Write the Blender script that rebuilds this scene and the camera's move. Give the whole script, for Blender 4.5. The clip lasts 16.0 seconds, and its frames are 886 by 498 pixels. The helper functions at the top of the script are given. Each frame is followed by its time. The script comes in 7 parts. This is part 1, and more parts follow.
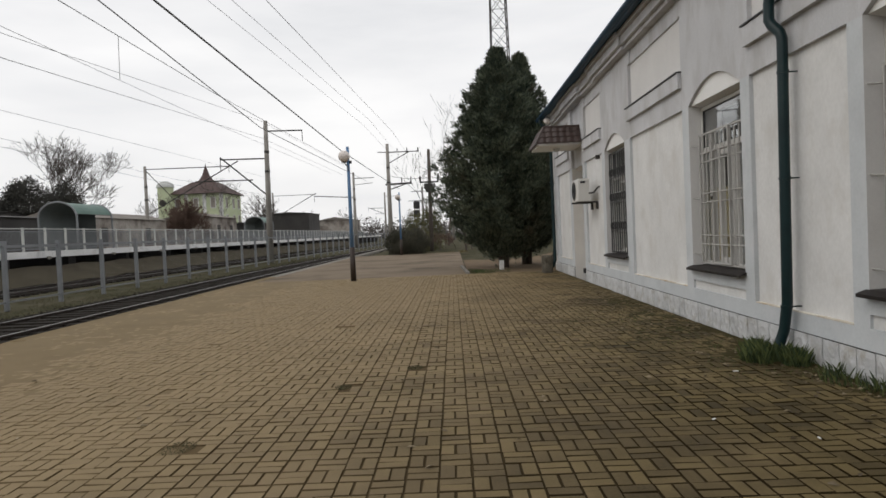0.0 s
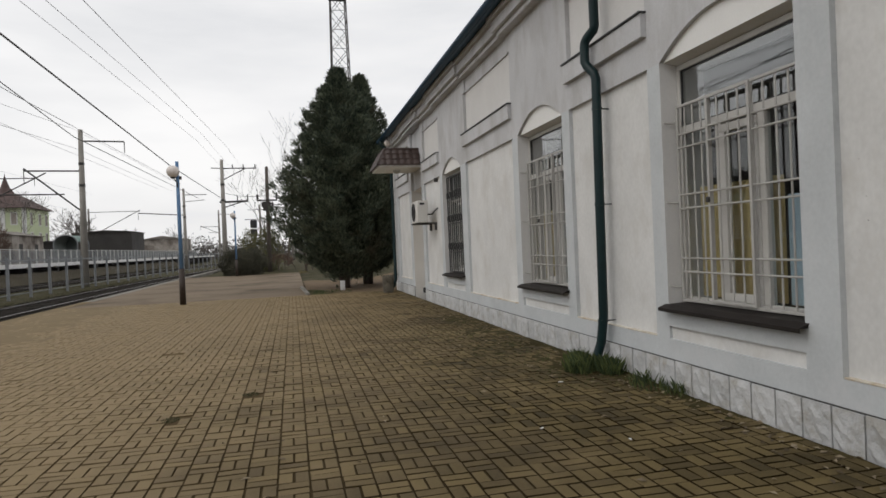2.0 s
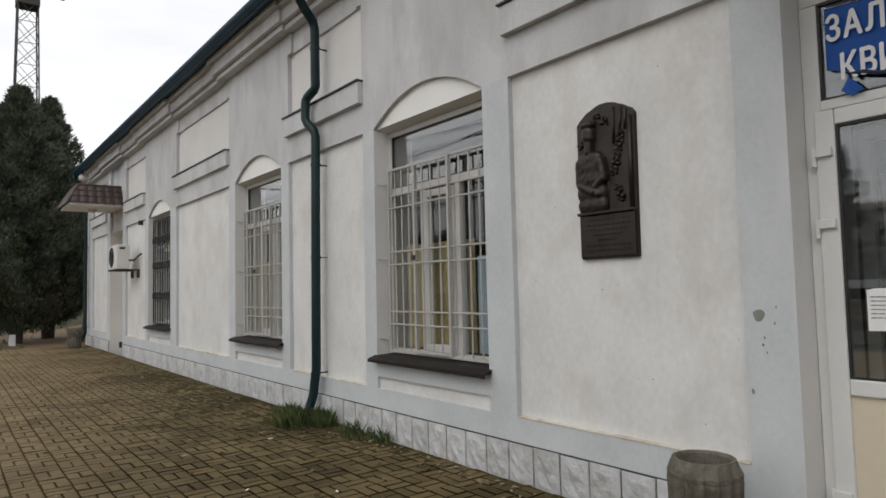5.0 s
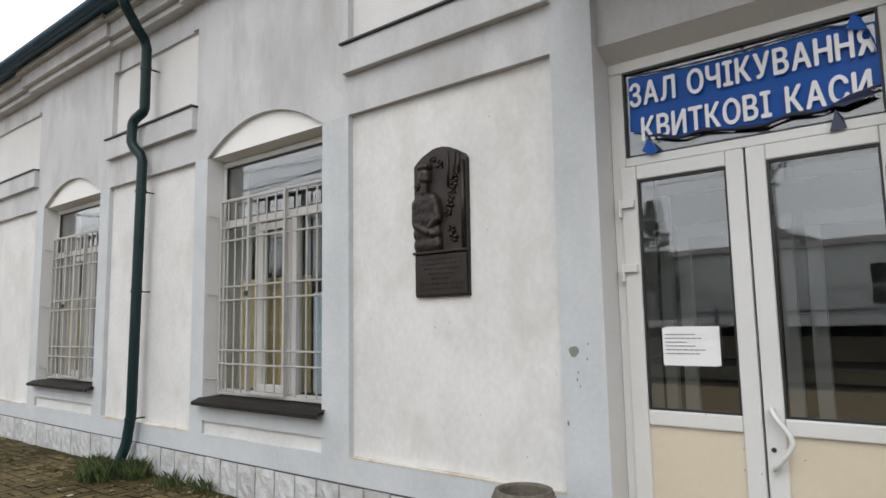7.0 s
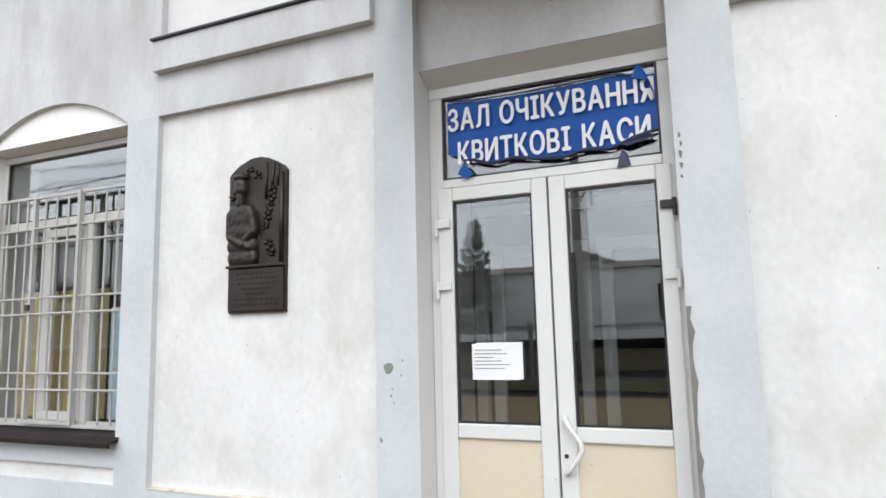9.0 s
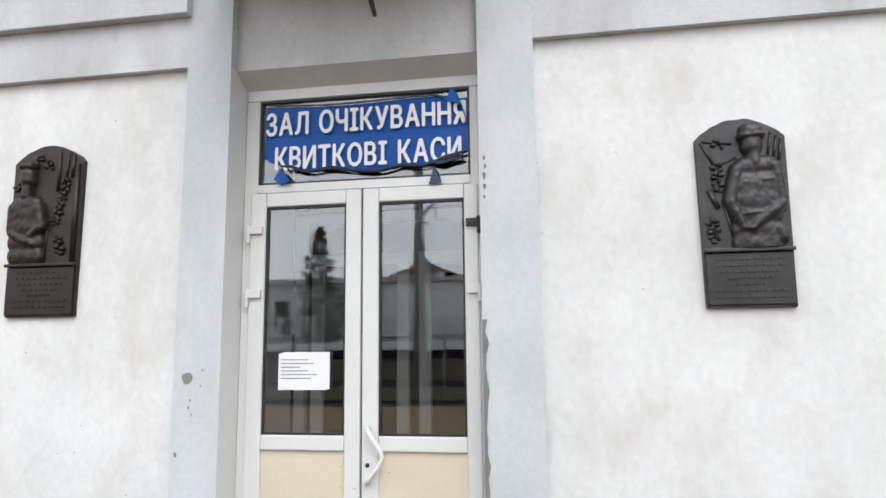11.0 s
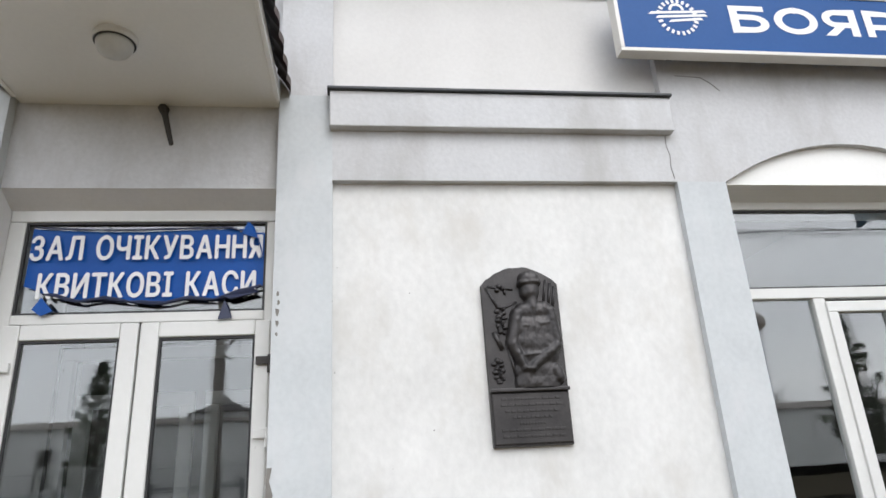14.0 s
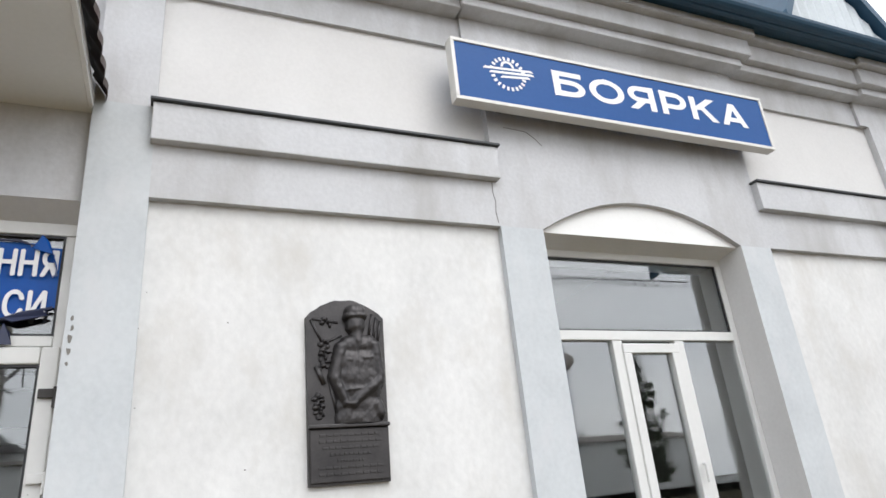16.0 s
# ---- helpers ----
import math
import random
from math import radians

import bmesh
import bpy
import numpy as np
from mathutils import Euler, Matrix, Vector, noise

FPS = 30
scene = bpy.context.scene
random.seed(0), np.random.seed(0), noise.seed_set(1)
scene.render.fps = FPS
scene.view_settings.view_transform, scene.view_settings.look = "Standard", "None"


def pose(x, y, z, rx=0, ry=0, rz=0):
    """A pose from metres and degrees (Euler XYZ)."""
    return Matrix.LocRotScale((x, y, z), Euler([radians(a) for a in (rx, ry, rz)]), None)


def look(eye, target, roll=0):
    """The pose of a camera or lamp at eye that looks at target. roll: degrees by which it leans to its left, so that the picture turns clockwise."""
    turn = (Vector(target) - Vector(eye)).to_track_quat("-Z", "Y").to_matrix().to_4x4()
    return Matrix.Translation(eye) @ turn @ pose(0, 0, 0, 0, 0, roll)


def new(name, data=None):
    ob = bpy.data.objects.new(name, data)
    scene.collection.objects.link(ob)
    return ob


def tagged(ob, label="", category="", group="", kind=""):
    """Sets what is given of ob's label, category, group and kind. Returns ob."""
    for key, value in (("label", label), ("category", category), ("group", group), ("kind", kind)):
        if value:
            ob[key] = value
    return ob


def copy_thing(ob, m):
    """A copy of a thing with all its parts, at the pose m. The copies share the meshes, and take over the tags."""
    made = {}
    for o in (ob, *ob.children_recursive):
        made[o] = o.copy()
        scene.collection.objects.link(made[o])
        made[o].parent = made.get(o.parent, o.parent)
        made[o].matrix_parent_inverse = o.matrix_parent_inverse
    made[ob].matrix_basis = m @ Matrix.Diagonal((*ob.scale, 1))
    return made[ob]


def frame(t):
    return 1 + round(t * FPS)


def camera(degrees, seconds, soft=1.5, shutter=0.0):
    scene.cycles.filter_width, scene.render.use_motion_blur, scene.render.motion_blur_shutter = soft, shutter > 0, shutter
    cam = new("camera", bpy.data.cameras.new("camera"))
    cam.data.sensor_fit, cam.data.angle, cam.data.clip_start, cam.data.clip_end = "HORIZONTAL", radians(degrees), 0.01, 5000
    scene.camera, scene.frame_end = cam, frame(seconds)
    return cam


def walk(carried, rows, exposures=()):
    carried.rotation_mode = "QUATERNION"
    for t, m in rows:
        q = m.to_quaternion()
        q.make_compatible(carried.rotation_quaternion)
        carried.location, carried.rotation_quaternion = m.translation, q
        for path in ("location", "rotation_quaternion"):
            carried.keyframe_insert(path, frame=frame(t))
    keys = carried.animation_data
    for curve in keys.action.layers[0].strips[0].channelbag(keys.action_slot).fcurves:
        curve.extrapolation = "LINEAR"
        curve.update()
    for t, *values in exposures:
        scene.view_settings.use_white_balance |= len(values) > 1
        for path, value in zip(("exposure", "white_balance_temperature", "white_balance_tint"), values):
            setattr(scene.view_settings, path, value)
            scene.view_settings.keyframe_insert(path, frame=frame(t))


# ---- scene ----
# ---------------------------------------------------------------- camera
cam = camera(69.3, 16.0, soft=1.6)
# seconds, eye, heading (degrees from +y towards +x), pitch, lean
ROWS = [
    (0.0, (-3.593, 0.003, 1.494), -0.94, -1.51, -2.51),
    (0.5, (-3.591, 0.010, 1.493), 2.67, -1.08, -2.65),
    (1.0, (-3.596, 0.019, 1.493), 6.04, -1.09, -2.48),
    (1.5, (-3.586, -0.004, 1.496), 9.44, -0.92, -2.60),
    (2.0, (-3.585, -0.026, 1.506), 13.23, -0.35, -2.44),
    (2.5, (-3.583, -0.051, 1.521), 17.55, -0.05, -2.46),
    (3.0, (-3.589, -0.067, 1.533), 22.43, 0.87, -2.40),
    (3.5, (-3.591, -0.084, 1.540), 26.64, 1.89, -2.30),
    (4.0, (-3.583, -0.093, 1.536), 30.17, 2.58, -2.04),
    (4.2, (-3.582, -0.090, 1.534), 31.84, 2.60, -1.84),
    (6.3, (-3.531, -0.101, 1.505), 46.83, 6.02, -1.01),
    (6.5, (-3.526, -0.110, 1.507), 48.20, 6.34, -0.90),
    (7.0, (-3.518, -0.134, 1.514), 51.92, 6.48, -1.07),
    (7.5, (-3.505, -0.146, 1.517), 55.51, 6.42, -1.20),
    (8.0, (-3.491, -0.152, 1.517), 59.50, 6.69, -1.17),
    (8.5, (-3.484, -0.174, 1.520), 62.96, 6.97, -1.16),
    (9.0, (-3.471, -0.191, 1.525), 67.15, 7.47, -1.39),
    (9.2, (-3.470, -0.207, 1.528), 68.67, 7.34, -1.44),
    (11.3, (-3.424, -0.428, 1.524), 82.81, 8.54, -0.76),
    (11.5, (-3.407, -0.440, 1.531), 84.22, 8.95, -0.94),
    (12.0, (-3.428, -0.471, 1.538), 87.31, 10.84, -1.82),
    (12.5, (-3.433, -0.484, 1.541), 89.47, 12.91, -2.13),
    (13.0, (-3.445, -0.494, 1.539), 91.79, 15.87, -2.90),
    (13.5, (-3.456, -0.497, 1.534), 95.03, 18.02, -3.27),
    (14.0, (-3.420, -0.507, 1.547), 98.09, 19.47, -3.30),
    (14.5, (-3.459, -0.489, 1.525), 102.67, 20.83, -4.02),
    (15.0, (-3.453, -0.483, 1.518), 106.91, 21.12, -4.72),
    (15.5, (-3.445, -0.498, 1.521), 110.49, 21.73, -5.52),
    (16.0, (-3.408, -0.529, 1.543), 114.18, 21.40, -5.61),
]


def heading(eye, yaw, pitch, lean):
    a, p = radians(yaw), radians(pitch)
    way = Vector((math.sin(a) * math.cos(p), math.cos(a) * math.cos(p), math.sin(p)))
    return look(eye, Vector(eye) + way, lean)


walk(cam, [(t, heading(e, yaw, pitch, lean)) for t, e, yaw, pitch, lean in ROWS],
     exposures=[(0.0, -0.2, 6600, 10), (1.5, -0.25, 6600, 10), (3.0, -0.12, 6600, 10), (4.2, 0.0, 6560, 10), (6.3, 0.10, 6420, 10), (7.0, 0.50, 6340, 10), (7.5, 0.97, 6240, 10), (8.0, 1.08, 6180, 10), (9.2, 1.06, 6160, 10),
                (11.3, 1.05, 6180, 10), (13.0, 1.04, 6200, 10), (16.0, 1.03, 6230, 10)])

# ---------------------------------------------------------------- light: an overcast winter day
world = bpy.data.worlds.new("overcast_sky")
scene.world = world
world.use_nodes = True
wn, wl = world.node_tree.nodes, world.node_tree.links
wn.clear()
w_out = wn.new("ShaderNodeOutputWorld")
w_bg = wn.new("ShaderNodeBackground")
w_sky = wn.new("ShaderNodeTexSky")
w_sky.sky_type = "NISHITA"
w_sky.sun_disc = False
w_sky.sun_elevation = radians(40)
w_sky.sun_rotation = radians(250)
w_sky.air_density, w_sky.dust_density, w_sky.ozone_density = 1.0, 4.0, 1.0
w_tc = wn.new("ShaderNodeTexCoord")
w_map = wn.new("ShaderNodeMapping")
w_map.inputs["Scale"].default_value = (1.0, 1.0, 4.5)
w_noise = wn.new("ShaderNodeTexNoise")
w_noise.inputs["Scale"].default_value = 1.6
w_noise.inputs["Detail"].default_value = 6.0
w_noise.inputs["Roughness"].default_value = 0.55
w_ramp = wn.new("ShaderNodeValToRGB")
w_ramp.color_ramp.elements[0].position = 0.32
w_ramp.color_ramp.elements[0].color = (11.2, 11.4, 11.8, 1)
w_ramp.color_ramp.elements[1].position = 0.68
w_ramp.color_ramp.elements[1].color = (14.8, 14.8, 14.9, 1)
w_mix = wn.new("ShaderNodeMix")
w_mix.data_type = "RGBA"
w_mix.inputs["Factor"].default_value = 0.88
wl.new(w_tc.outputs["Generated"], w_map.inputs["Vector"])
wl.new(w_map.outputs["Vector"], w_noise.inputs["Vector"])
wl.new(w_noise.outputs["Fac"], w_ramp.inputs["Fac"])
wl.new(w_sky.outputs["Color"], w_mix.inputs["A"])
wl.new(w_ramp.outputs["Color"], w_mix.inputs["B"])
wl.new(w_mix.outputs["Result"], w_bg.inputs["Color"])
wl.new(w_bg.outputs["Background"], w_out.inputs["Surface"])
w_bg.inputs["Strength"].default_value = 0.085

sun = new("sun", bpy.data.lights.new("sun", "SUN"))
sun.data.energy = 0.6
sun.data.angle = radians(35)
sun.data.color = (1.0, 0.98, 0.95)
sun.matrix_world = look((-30, -12, 32), (0, 0, 0))

# ---------------------------------------------------------------- materials


def surf(name, dark, light, scale=3.0, rough=0.8, bump=0.2, fine=60.0, metal=0.0, stain=None, stain_at=0.62, stain_scale=0.7,
         spread=1.0, streak=1.0, island=0.0, objects=0.0, coat=0.0, dist=0.01, stretch=(1, 1, 1), spec=0.5):
    """A surface with two scales of variation, fine relief and, if given, stains of a second colour."""
    m = bpy.data.materials.new(name)
    m.use_nodes = True
    n, l = m.node_tree.nodes, m.node_tree.links
    b = n["Principled BSDF"]
    geo = n.new("ShaderNodeNewGeometry")
    mp = n.new("ShaderNodeMapping")
    mp.inputs["Scale"].default_value = stretch
    l.new(geo.outputs["Position"], mp.inputs["Vector"])

    def tex(s, detail=4.0, rgh=0.55, vec=None):
        t = n.new("ShaderNodeTexNoise")
        t.inputs["Scale"].default_value = s
        t.inputs["Detail"].default_value = detail
        t.inputs["Roughness"].default_value = rgh
        l.new(vec or mp.outputs["Vector"], t.inputs["Vector"])
        return t.outputs["Fac"]

    def math_node(op, a, c):
        t = n.new("ShaderNodeMath")
        t.operation = op
        for k, v in enumerate((a, c)):
            if isinstance(v, (int, float)):
                t.inputs[k].default_value = v
            else:
                l.new(v, t.inputs[k])
        return t.outputs[0]

    big, small = tex(scale), tex(fine, 3.0)
    v = math_node("ADD", math_node("MULTIPLY", big, 0.65), math_node("MULTIPLY", small, 0.35))
    if island:
        v = math_node("ADD", v, math_node("MULTIPLY", math_node("SUBTRACT", geo.outputs["Random Per Island"], 0.5), island))
    if objects:
        oi = n.new("ShaderNodeObjectInfo")
        v = math_node("ADD", v, math_node("MULTIPLY", math_node("SUBTRACT", oi.outputs["Random"], 0.5), objects))
    r = n.new("ShaderNodeValToRGB")
    r.color_ramp.elements[0].position = 0.5 - 0.22 / spread
    r.color_ramp.elements[1].position = 0.5 + 0.22 / spread
    r.color_ramp.elements[0].color = (*dark, 1)
    r.color_ramp.elements[1].color = (*light, 1)
    l.new(v, r.inputs["Fac"])
    col = r.outputs["Color"]
    if stain:
        mp2 = n.new("ShaderNodeMapping")
        mp2.inputs["Scale"].default_value = (1, 1, 1 / streak)
        l.new(geo.outputs["Position"], mp2.inputs["Vector"])
        s = tex(stain_scale, 8.0, 0.65, mp2.outputs["Vector"])
        r2 = n.new("ShaderNodeValToRGB")
        r2.color_ramp.elements[0].position = stain_at - 0.1
        r2.color_ramp.elements[1].position = stain_at + 0.12
        l.new(s, r2.inputs["Fac"])
        mx = n.new("ShaderNodeMix")
        mx.data_type = "RGBA"
        l.new(r2.outputs["Color"], mx.inputs["Factor"])
        l.new(col, mx.inputs["A"])
        mx.inputs["B"].default_value = (*stain, 1)
        col = mx.outputs["Result"]
    l.new(col, b.inputs["Base Color"])
    b.inputs["Roughness"].default_value = rough
    b.inputs["Metallic"].default_value = metal
    b.inputs["Coat Weight"].default_value = coat
    b.inputs["Specular IOR Level"].default_value = spec
    if bump:
        bp = n.new("ShaderNodeBump")
        bp.inputs["Strength"].default_value = bump
        bp.inputs["Distance"].default_value = dist
        l.new(v, bp.inputs["Height"])
        l.new(bp.outputs["Normal"], b.inputs["Normal"])
    return m


M_white = surf("white_stucco", (0.56, 0.558, 0.545), (0.745, 0.742, 0.728), 1.6, 0.9, 0.28, 24, stain=(0.56, 0.545, 0.515), stain_at=0.60, stain_scale=2.2, streak=1.5, spec=0.5, stretch=(1, 1, 0.8), dist=0.012)
M_lilac = surf("lilac_grey_stucco", (0.44, 0.462, 0.474), (0.575, 0.60, 0.612), 2.0, 0.9, 0.22, 30, stain=(0.56, 0.57, 0.58), stain_at=0.60, stain_scale=3.2, streak=1.6, spec=0.5, dist=0.01)
M_grey = surf("weathered_grey_stucco", (0.455, 0.458, 0.467), (0.61, 0.613, 0.623), 0.9, 0.92, 0.4, 36, stain=(0.41, 0.403, 0.396), stain_at=0.56, stain_scale=1.7, streak=2.5, spec=0.25)
M_soffit = surf("cream_reveal_paint", (0.60, 0.59, 0.575), (0.70, 0.69, 0.675), 1.5, 0.85, 0.15, 40, spec=0.25)
M_tymp = surf("white_painted_board", (0.73, 0.725, 0.705), (0.80, 0.795, 0.775), 1.5, 0.7, 0.1, 40)
M_cap = surf("dark_sheet_metal", (0.03, 0.033, 0.036), (0.06, 0.063, 0.068), 4, 0.5, 0.1, 50, metal=0.3)
M_gutter = surf("dark_teal_gutter_paint", (0.011, 0.040, 0.074), (0.021, 0.064, 0.108), 4, 0.5, 0.08, 60, spec=0.3)
M_pipe = surf("dark_green_pipe_paint", (0.002, 0.013, 0.015), (0.005, 0.025, 0.027), 5, 0.4, 0.1, 60, stain=(0.02, 0.035, 0.03), stain_at=0.68, stain_scale=5, spec=0.3)
M_plinth = surf("white_plinth_tile", (0.40, 0.405, 0.405), (0.56, 0.565, 0.565), 9, 0.7, 1.0, 34, stain=(0.33, 0.31, 0.27), stain_at=0.60, stain_scale=6, objects=0.3, dist=0.02)
M_joint = surf("dark_plinth_mortar", (0.03, 0.03, 0.03), (0.07, 0.07, 0.066), 6, 0.95, 0.3)
M_pvc = surf("white_plastic_frame", (0.62, 0.62, 0.60), (0.69, 0.69, 0.675), 2, 0.35, 0.03, 30)
# white frame plastic in a darker copy, shade behind the bars painted in
M_winframe = surf("shaded_window_frame", (0.46, 0.45, 0.425), (0.56, 0.55, 0.52), 2, 0.45, 0.05, 30)
M_frosted = surf("frosted_lamp_glass", (0.46, 0.46, 0.44), (0.55, 0.55, 0.53), 6, 0.3, 0.1, 40)
M_cream = surf("cream_door_panel", (0.60, 0.53, 0.40), (0.66, 0.59, 0.455), 2, 0.4, 0.03, 30)
M_sill = surf("dark_brown_sill_sheet", (0.010, 0.008, 0.007), (0.024, 0.019, 0.017), 6, 0.6, 0.15, 60, stain=(0.07, 0.064, 0.056), stain_at=0.69, stain_scale=6, spec=0.22)
M_grille = surf("white_painted_steel", (0.33, 0.32, 0.30), (0.45, 0.44, 0.415), 8, 0.5, 0.15, 90, stain=(0.22, 0.13, 0.08), stain_at=0.72, stain_scale=18)
M_darkgrille = surf("black_wrought_iron", (0.015, 0.015, 0.016), (0.03, 0.03, 0.03), 8, 0.5, 0.1)
M_bronze = surf("dark_bronze", (0.024, 0.023, 0.024), (0.066, 0.061, 0.060), 7, 0.42, 0.25, 90, metal=0.55, dist=0.004)
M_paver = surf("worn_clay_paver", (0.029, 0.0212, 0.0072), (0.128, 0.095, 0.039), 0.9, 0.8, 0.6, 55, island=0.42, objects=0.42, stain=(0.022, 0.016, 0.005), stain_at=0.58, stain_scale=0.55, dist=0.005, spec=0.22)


def dust_and_light_over(m, colour, x_dark, x_pale):
    """Fine dust trodden over the pavers on the open side of the platform, in uneven patches. Light is put into the same
    tone: darker towards the wall, paler with distance.
    """
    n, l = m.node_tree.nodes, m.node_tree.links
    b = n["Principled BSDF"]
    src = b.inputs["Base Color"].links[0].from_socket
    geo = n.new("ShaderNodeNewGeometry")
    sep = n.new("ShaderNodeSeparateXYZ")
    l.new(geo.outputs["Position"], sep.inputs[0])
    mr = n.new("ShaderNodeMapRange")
    mr.inputs["From Min"].default_value, mr.inputs["From Max"].default_value = x_dark, x_pale
    # paler with y: the grazing sheen of far ground, painted in
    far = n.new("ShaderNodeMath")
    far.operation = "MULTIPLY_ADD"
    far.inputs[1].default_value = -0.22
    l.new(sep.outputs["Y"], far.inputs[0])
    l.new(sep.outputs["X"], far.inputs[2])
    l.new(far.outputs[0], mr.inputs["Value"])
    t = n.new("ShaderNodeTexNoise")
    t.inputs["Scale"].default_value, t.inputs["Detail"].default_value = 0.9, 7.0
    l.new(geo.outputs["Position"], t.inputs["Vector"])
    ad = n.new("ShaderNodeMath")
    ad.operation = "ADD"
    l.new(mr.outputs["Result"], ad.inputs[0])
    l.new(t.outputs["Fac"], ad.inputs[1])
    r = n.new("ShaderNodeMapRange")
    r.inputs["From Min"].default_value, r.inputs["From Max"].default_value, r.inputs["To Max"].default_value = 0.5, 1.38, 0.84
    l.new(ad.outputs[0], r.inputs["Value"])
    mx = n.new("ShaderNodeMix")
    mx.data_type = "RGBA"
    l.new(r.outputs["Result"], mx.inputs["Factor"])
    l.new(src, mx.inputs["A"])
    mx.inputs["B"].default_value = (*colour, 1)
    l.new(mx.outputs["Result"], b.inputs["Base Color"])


# dust on pavers and joints, with wall-side shade and far sheen painted in
dust_and_light_over(M_paver, (0.255, 0.189, 0.105), -2.4, -8.2)
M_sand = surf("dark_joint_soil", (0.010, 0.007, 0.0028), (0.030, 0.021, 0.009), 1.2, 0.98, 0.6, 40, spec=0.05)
dust_and_light_over(M_sand, (0.165, 0.120, 0.066), -2.7, -8.2)
M_dust = surf("trodden_sandy_dust", (0.128, 0.092, 0.046), (0.21, 0.154, 0.080), 0.8, 0.9, 0.4, 60, stain=(0.12, 0.088, 0.048), stain_at=0.60, stain_scale=0.8, spec=0.25)
M_soil = surf("dark_mossy_soil", (0.024, 0.019, 0.006), (0.078, 0.062, 0.026), 2.2, 1.0, 0.8, 50, stain=(0.030, 0.034, 0.010), stain_at=0.60, stain_scale=1.5, spec=0.12)
M_asphalt = surf("grey_asphalt", (0.150, 0.117, 0.084), (0.215, 0.170, 0.124), 0.5, 0.9, 0.4, 60, stain=(0.075, 0.058, 0.040), stain_at=0.58, stain_scale=0.3, spec=0.1)
M_concrete = surf("rough_concrete", (0.17, 0.16, 0.14), (0.29, 0.275, 0.245), 3, 0.95, 0.6, 50, stain=(0.10, 0.095, 0.08), stain_at=0.6, stain_scale=4, spec=0.12)
M_whiteconc = surf("whitewashed_concrete", (0.60, 0.60, 0.59), (0.78, 0.78, 0.77), 0.6, 0.9, 0.2, 20, stain=(0.4, 0.4, 0.39), stain_at=0.66)
M_ballast = surf("dark_track_ballast", (0.007, 0.006, 0.005), (0.026, 0.022, 0.018), 9, 0.95, 1.0, 30, dist=0.05, spec=0.12)
M_grass = surf("winter_turf", (0.030, 0.030, 0.014), (0.068, 0.062, 0.032), 1.0, 1.0, 0.8, 30, stain=(0.075, 0.065, 0.042), stain_at=0.56, stain_scale=0.5, dist=0.04, spec=0.12)
M_tuft = surf("dark_grass_tuft", (0.018, 0.036, 0.008), (0.080, 0.100, 0.024), 6, 0.8, 0.0, 20, island=0.8)
M_drygrass = surf("dry_grass_blades", (0.12, 0.095, 0.04), (0.22, 0.18, 0.09), 6, 0.9, 0.0, 20, island=0.8)
M_steel = surf("rusty_rail_steel", (0.018, 0.012, 0.009), (0.045, 0.030, 0.022), 6, 0.7, 0.2, 60, metal=0.2)
M_railtop = surf("polished_rail_head", (0.16, 0.145, 0.13), (0.25, 0.235, 0.22), 6, 0.4, 0.05, 60, metal=0.9)
M_tie = surf("oily_concrete_sleeper", (0.012, 0.010, 0.008), (0.032, 0.027, 0.022), 4, 0.95, 0.4, 40, spec=0.12)
M_fence = surf("grey_galvanised_fence", (0.16, 0.17, 0.18), (0.24, 0.25, 0.26), 4, 0.5, 0.1, 40, metal=0.4)
M_pole = surf("concrete_pole", (0.22, 0.205, 0.185), (0.34, 0.32, 0.29), 2, 0.95, 0.3, 30, stain=(0.15, 0.14, 0.125), stain_at=0.6, streak=5)
M_wood = surf("old_tarred_wood", (0.06, 0.05, 0.042), (0.12, 0.10, 0.085), 4, 0.95, 0.4, 40, stretch=(1, 1, 0.15))
M_iron = surf("dark_weathered_iron", (0.03, 0.028, 0.027), (0.065, 0.06, 0.057), 5, 0.65, 0.2, 50, metal=0.3)
M_wire = surf("dark_wire", (0.03, 0.03, 0.032), (0.05, 0.05, 0.052), 4, 0.6, 0.0)
M_blue = surf("faded_blue_post_paint", (0.075, 0.16, 0.30), (0.11, 0.22, 0.38), 4, 0.55, 0.1, 50, stain=(0.16, 0.22, 0.28), stain_at=0.66, stain_scale=4)
M_brownpaint = surf("brown_post_paint", (0.024, 0.015, 0.011), (0.045, 0.03, 0.022), 4, 0.6, 0.1, 50)
M_globe = surf("milky_glass_globe", (0.62, 0.56, 0.52), (0.70, 0.64, 0.60), 3, 0.25, 0.0)
M_rtile = surf("brown_metal_roof_tile", (0.043, 0.028, 0.024), (0.078, 0.050, 0.042), 5, 0.5, 0.1, 50, island=0.3)
M_roof = surf("dark_sheet_roof", (0.035, 0.045, 0.055), (0.06, 0.075, 0.09), 2, 0.45, 0.1, 40, metal=0.3)
M_signblue = surf("blue_sign_film", (0.009, 0.064, 0.225), (0.013, 0.078, 0.26), 2, 0.4, 0.03, 40, spec=0.15)
M_banner = surf("blue_peeling_film", (0.005, 0.0648, 0.291), (0.008, 0.0837, 0.3589), 3, 0.35, 0.06, 40, spec=0.2)
M_navy = surf("dark_back_of_film", (0.012, 0.018, 0.05), (0.02, 0.028, 0.075), 5, 0.5, 0.1)
M_letter = surf("white_lettering", (0.74, 0.74, 0.75), (0.80, 0.80, 0.81), 4, 0.5, 0.0)
M_paper = surf("white_paper", (0.74, 0.74, 0.74), (0.80, 0.80, 0.80), 4, 0.9, 0.05)
M_ink = surf("grey_print", (0.13, 0.13, 0.14), (0.22, 0.22, 0.23), 4, 0.8, 0.0)
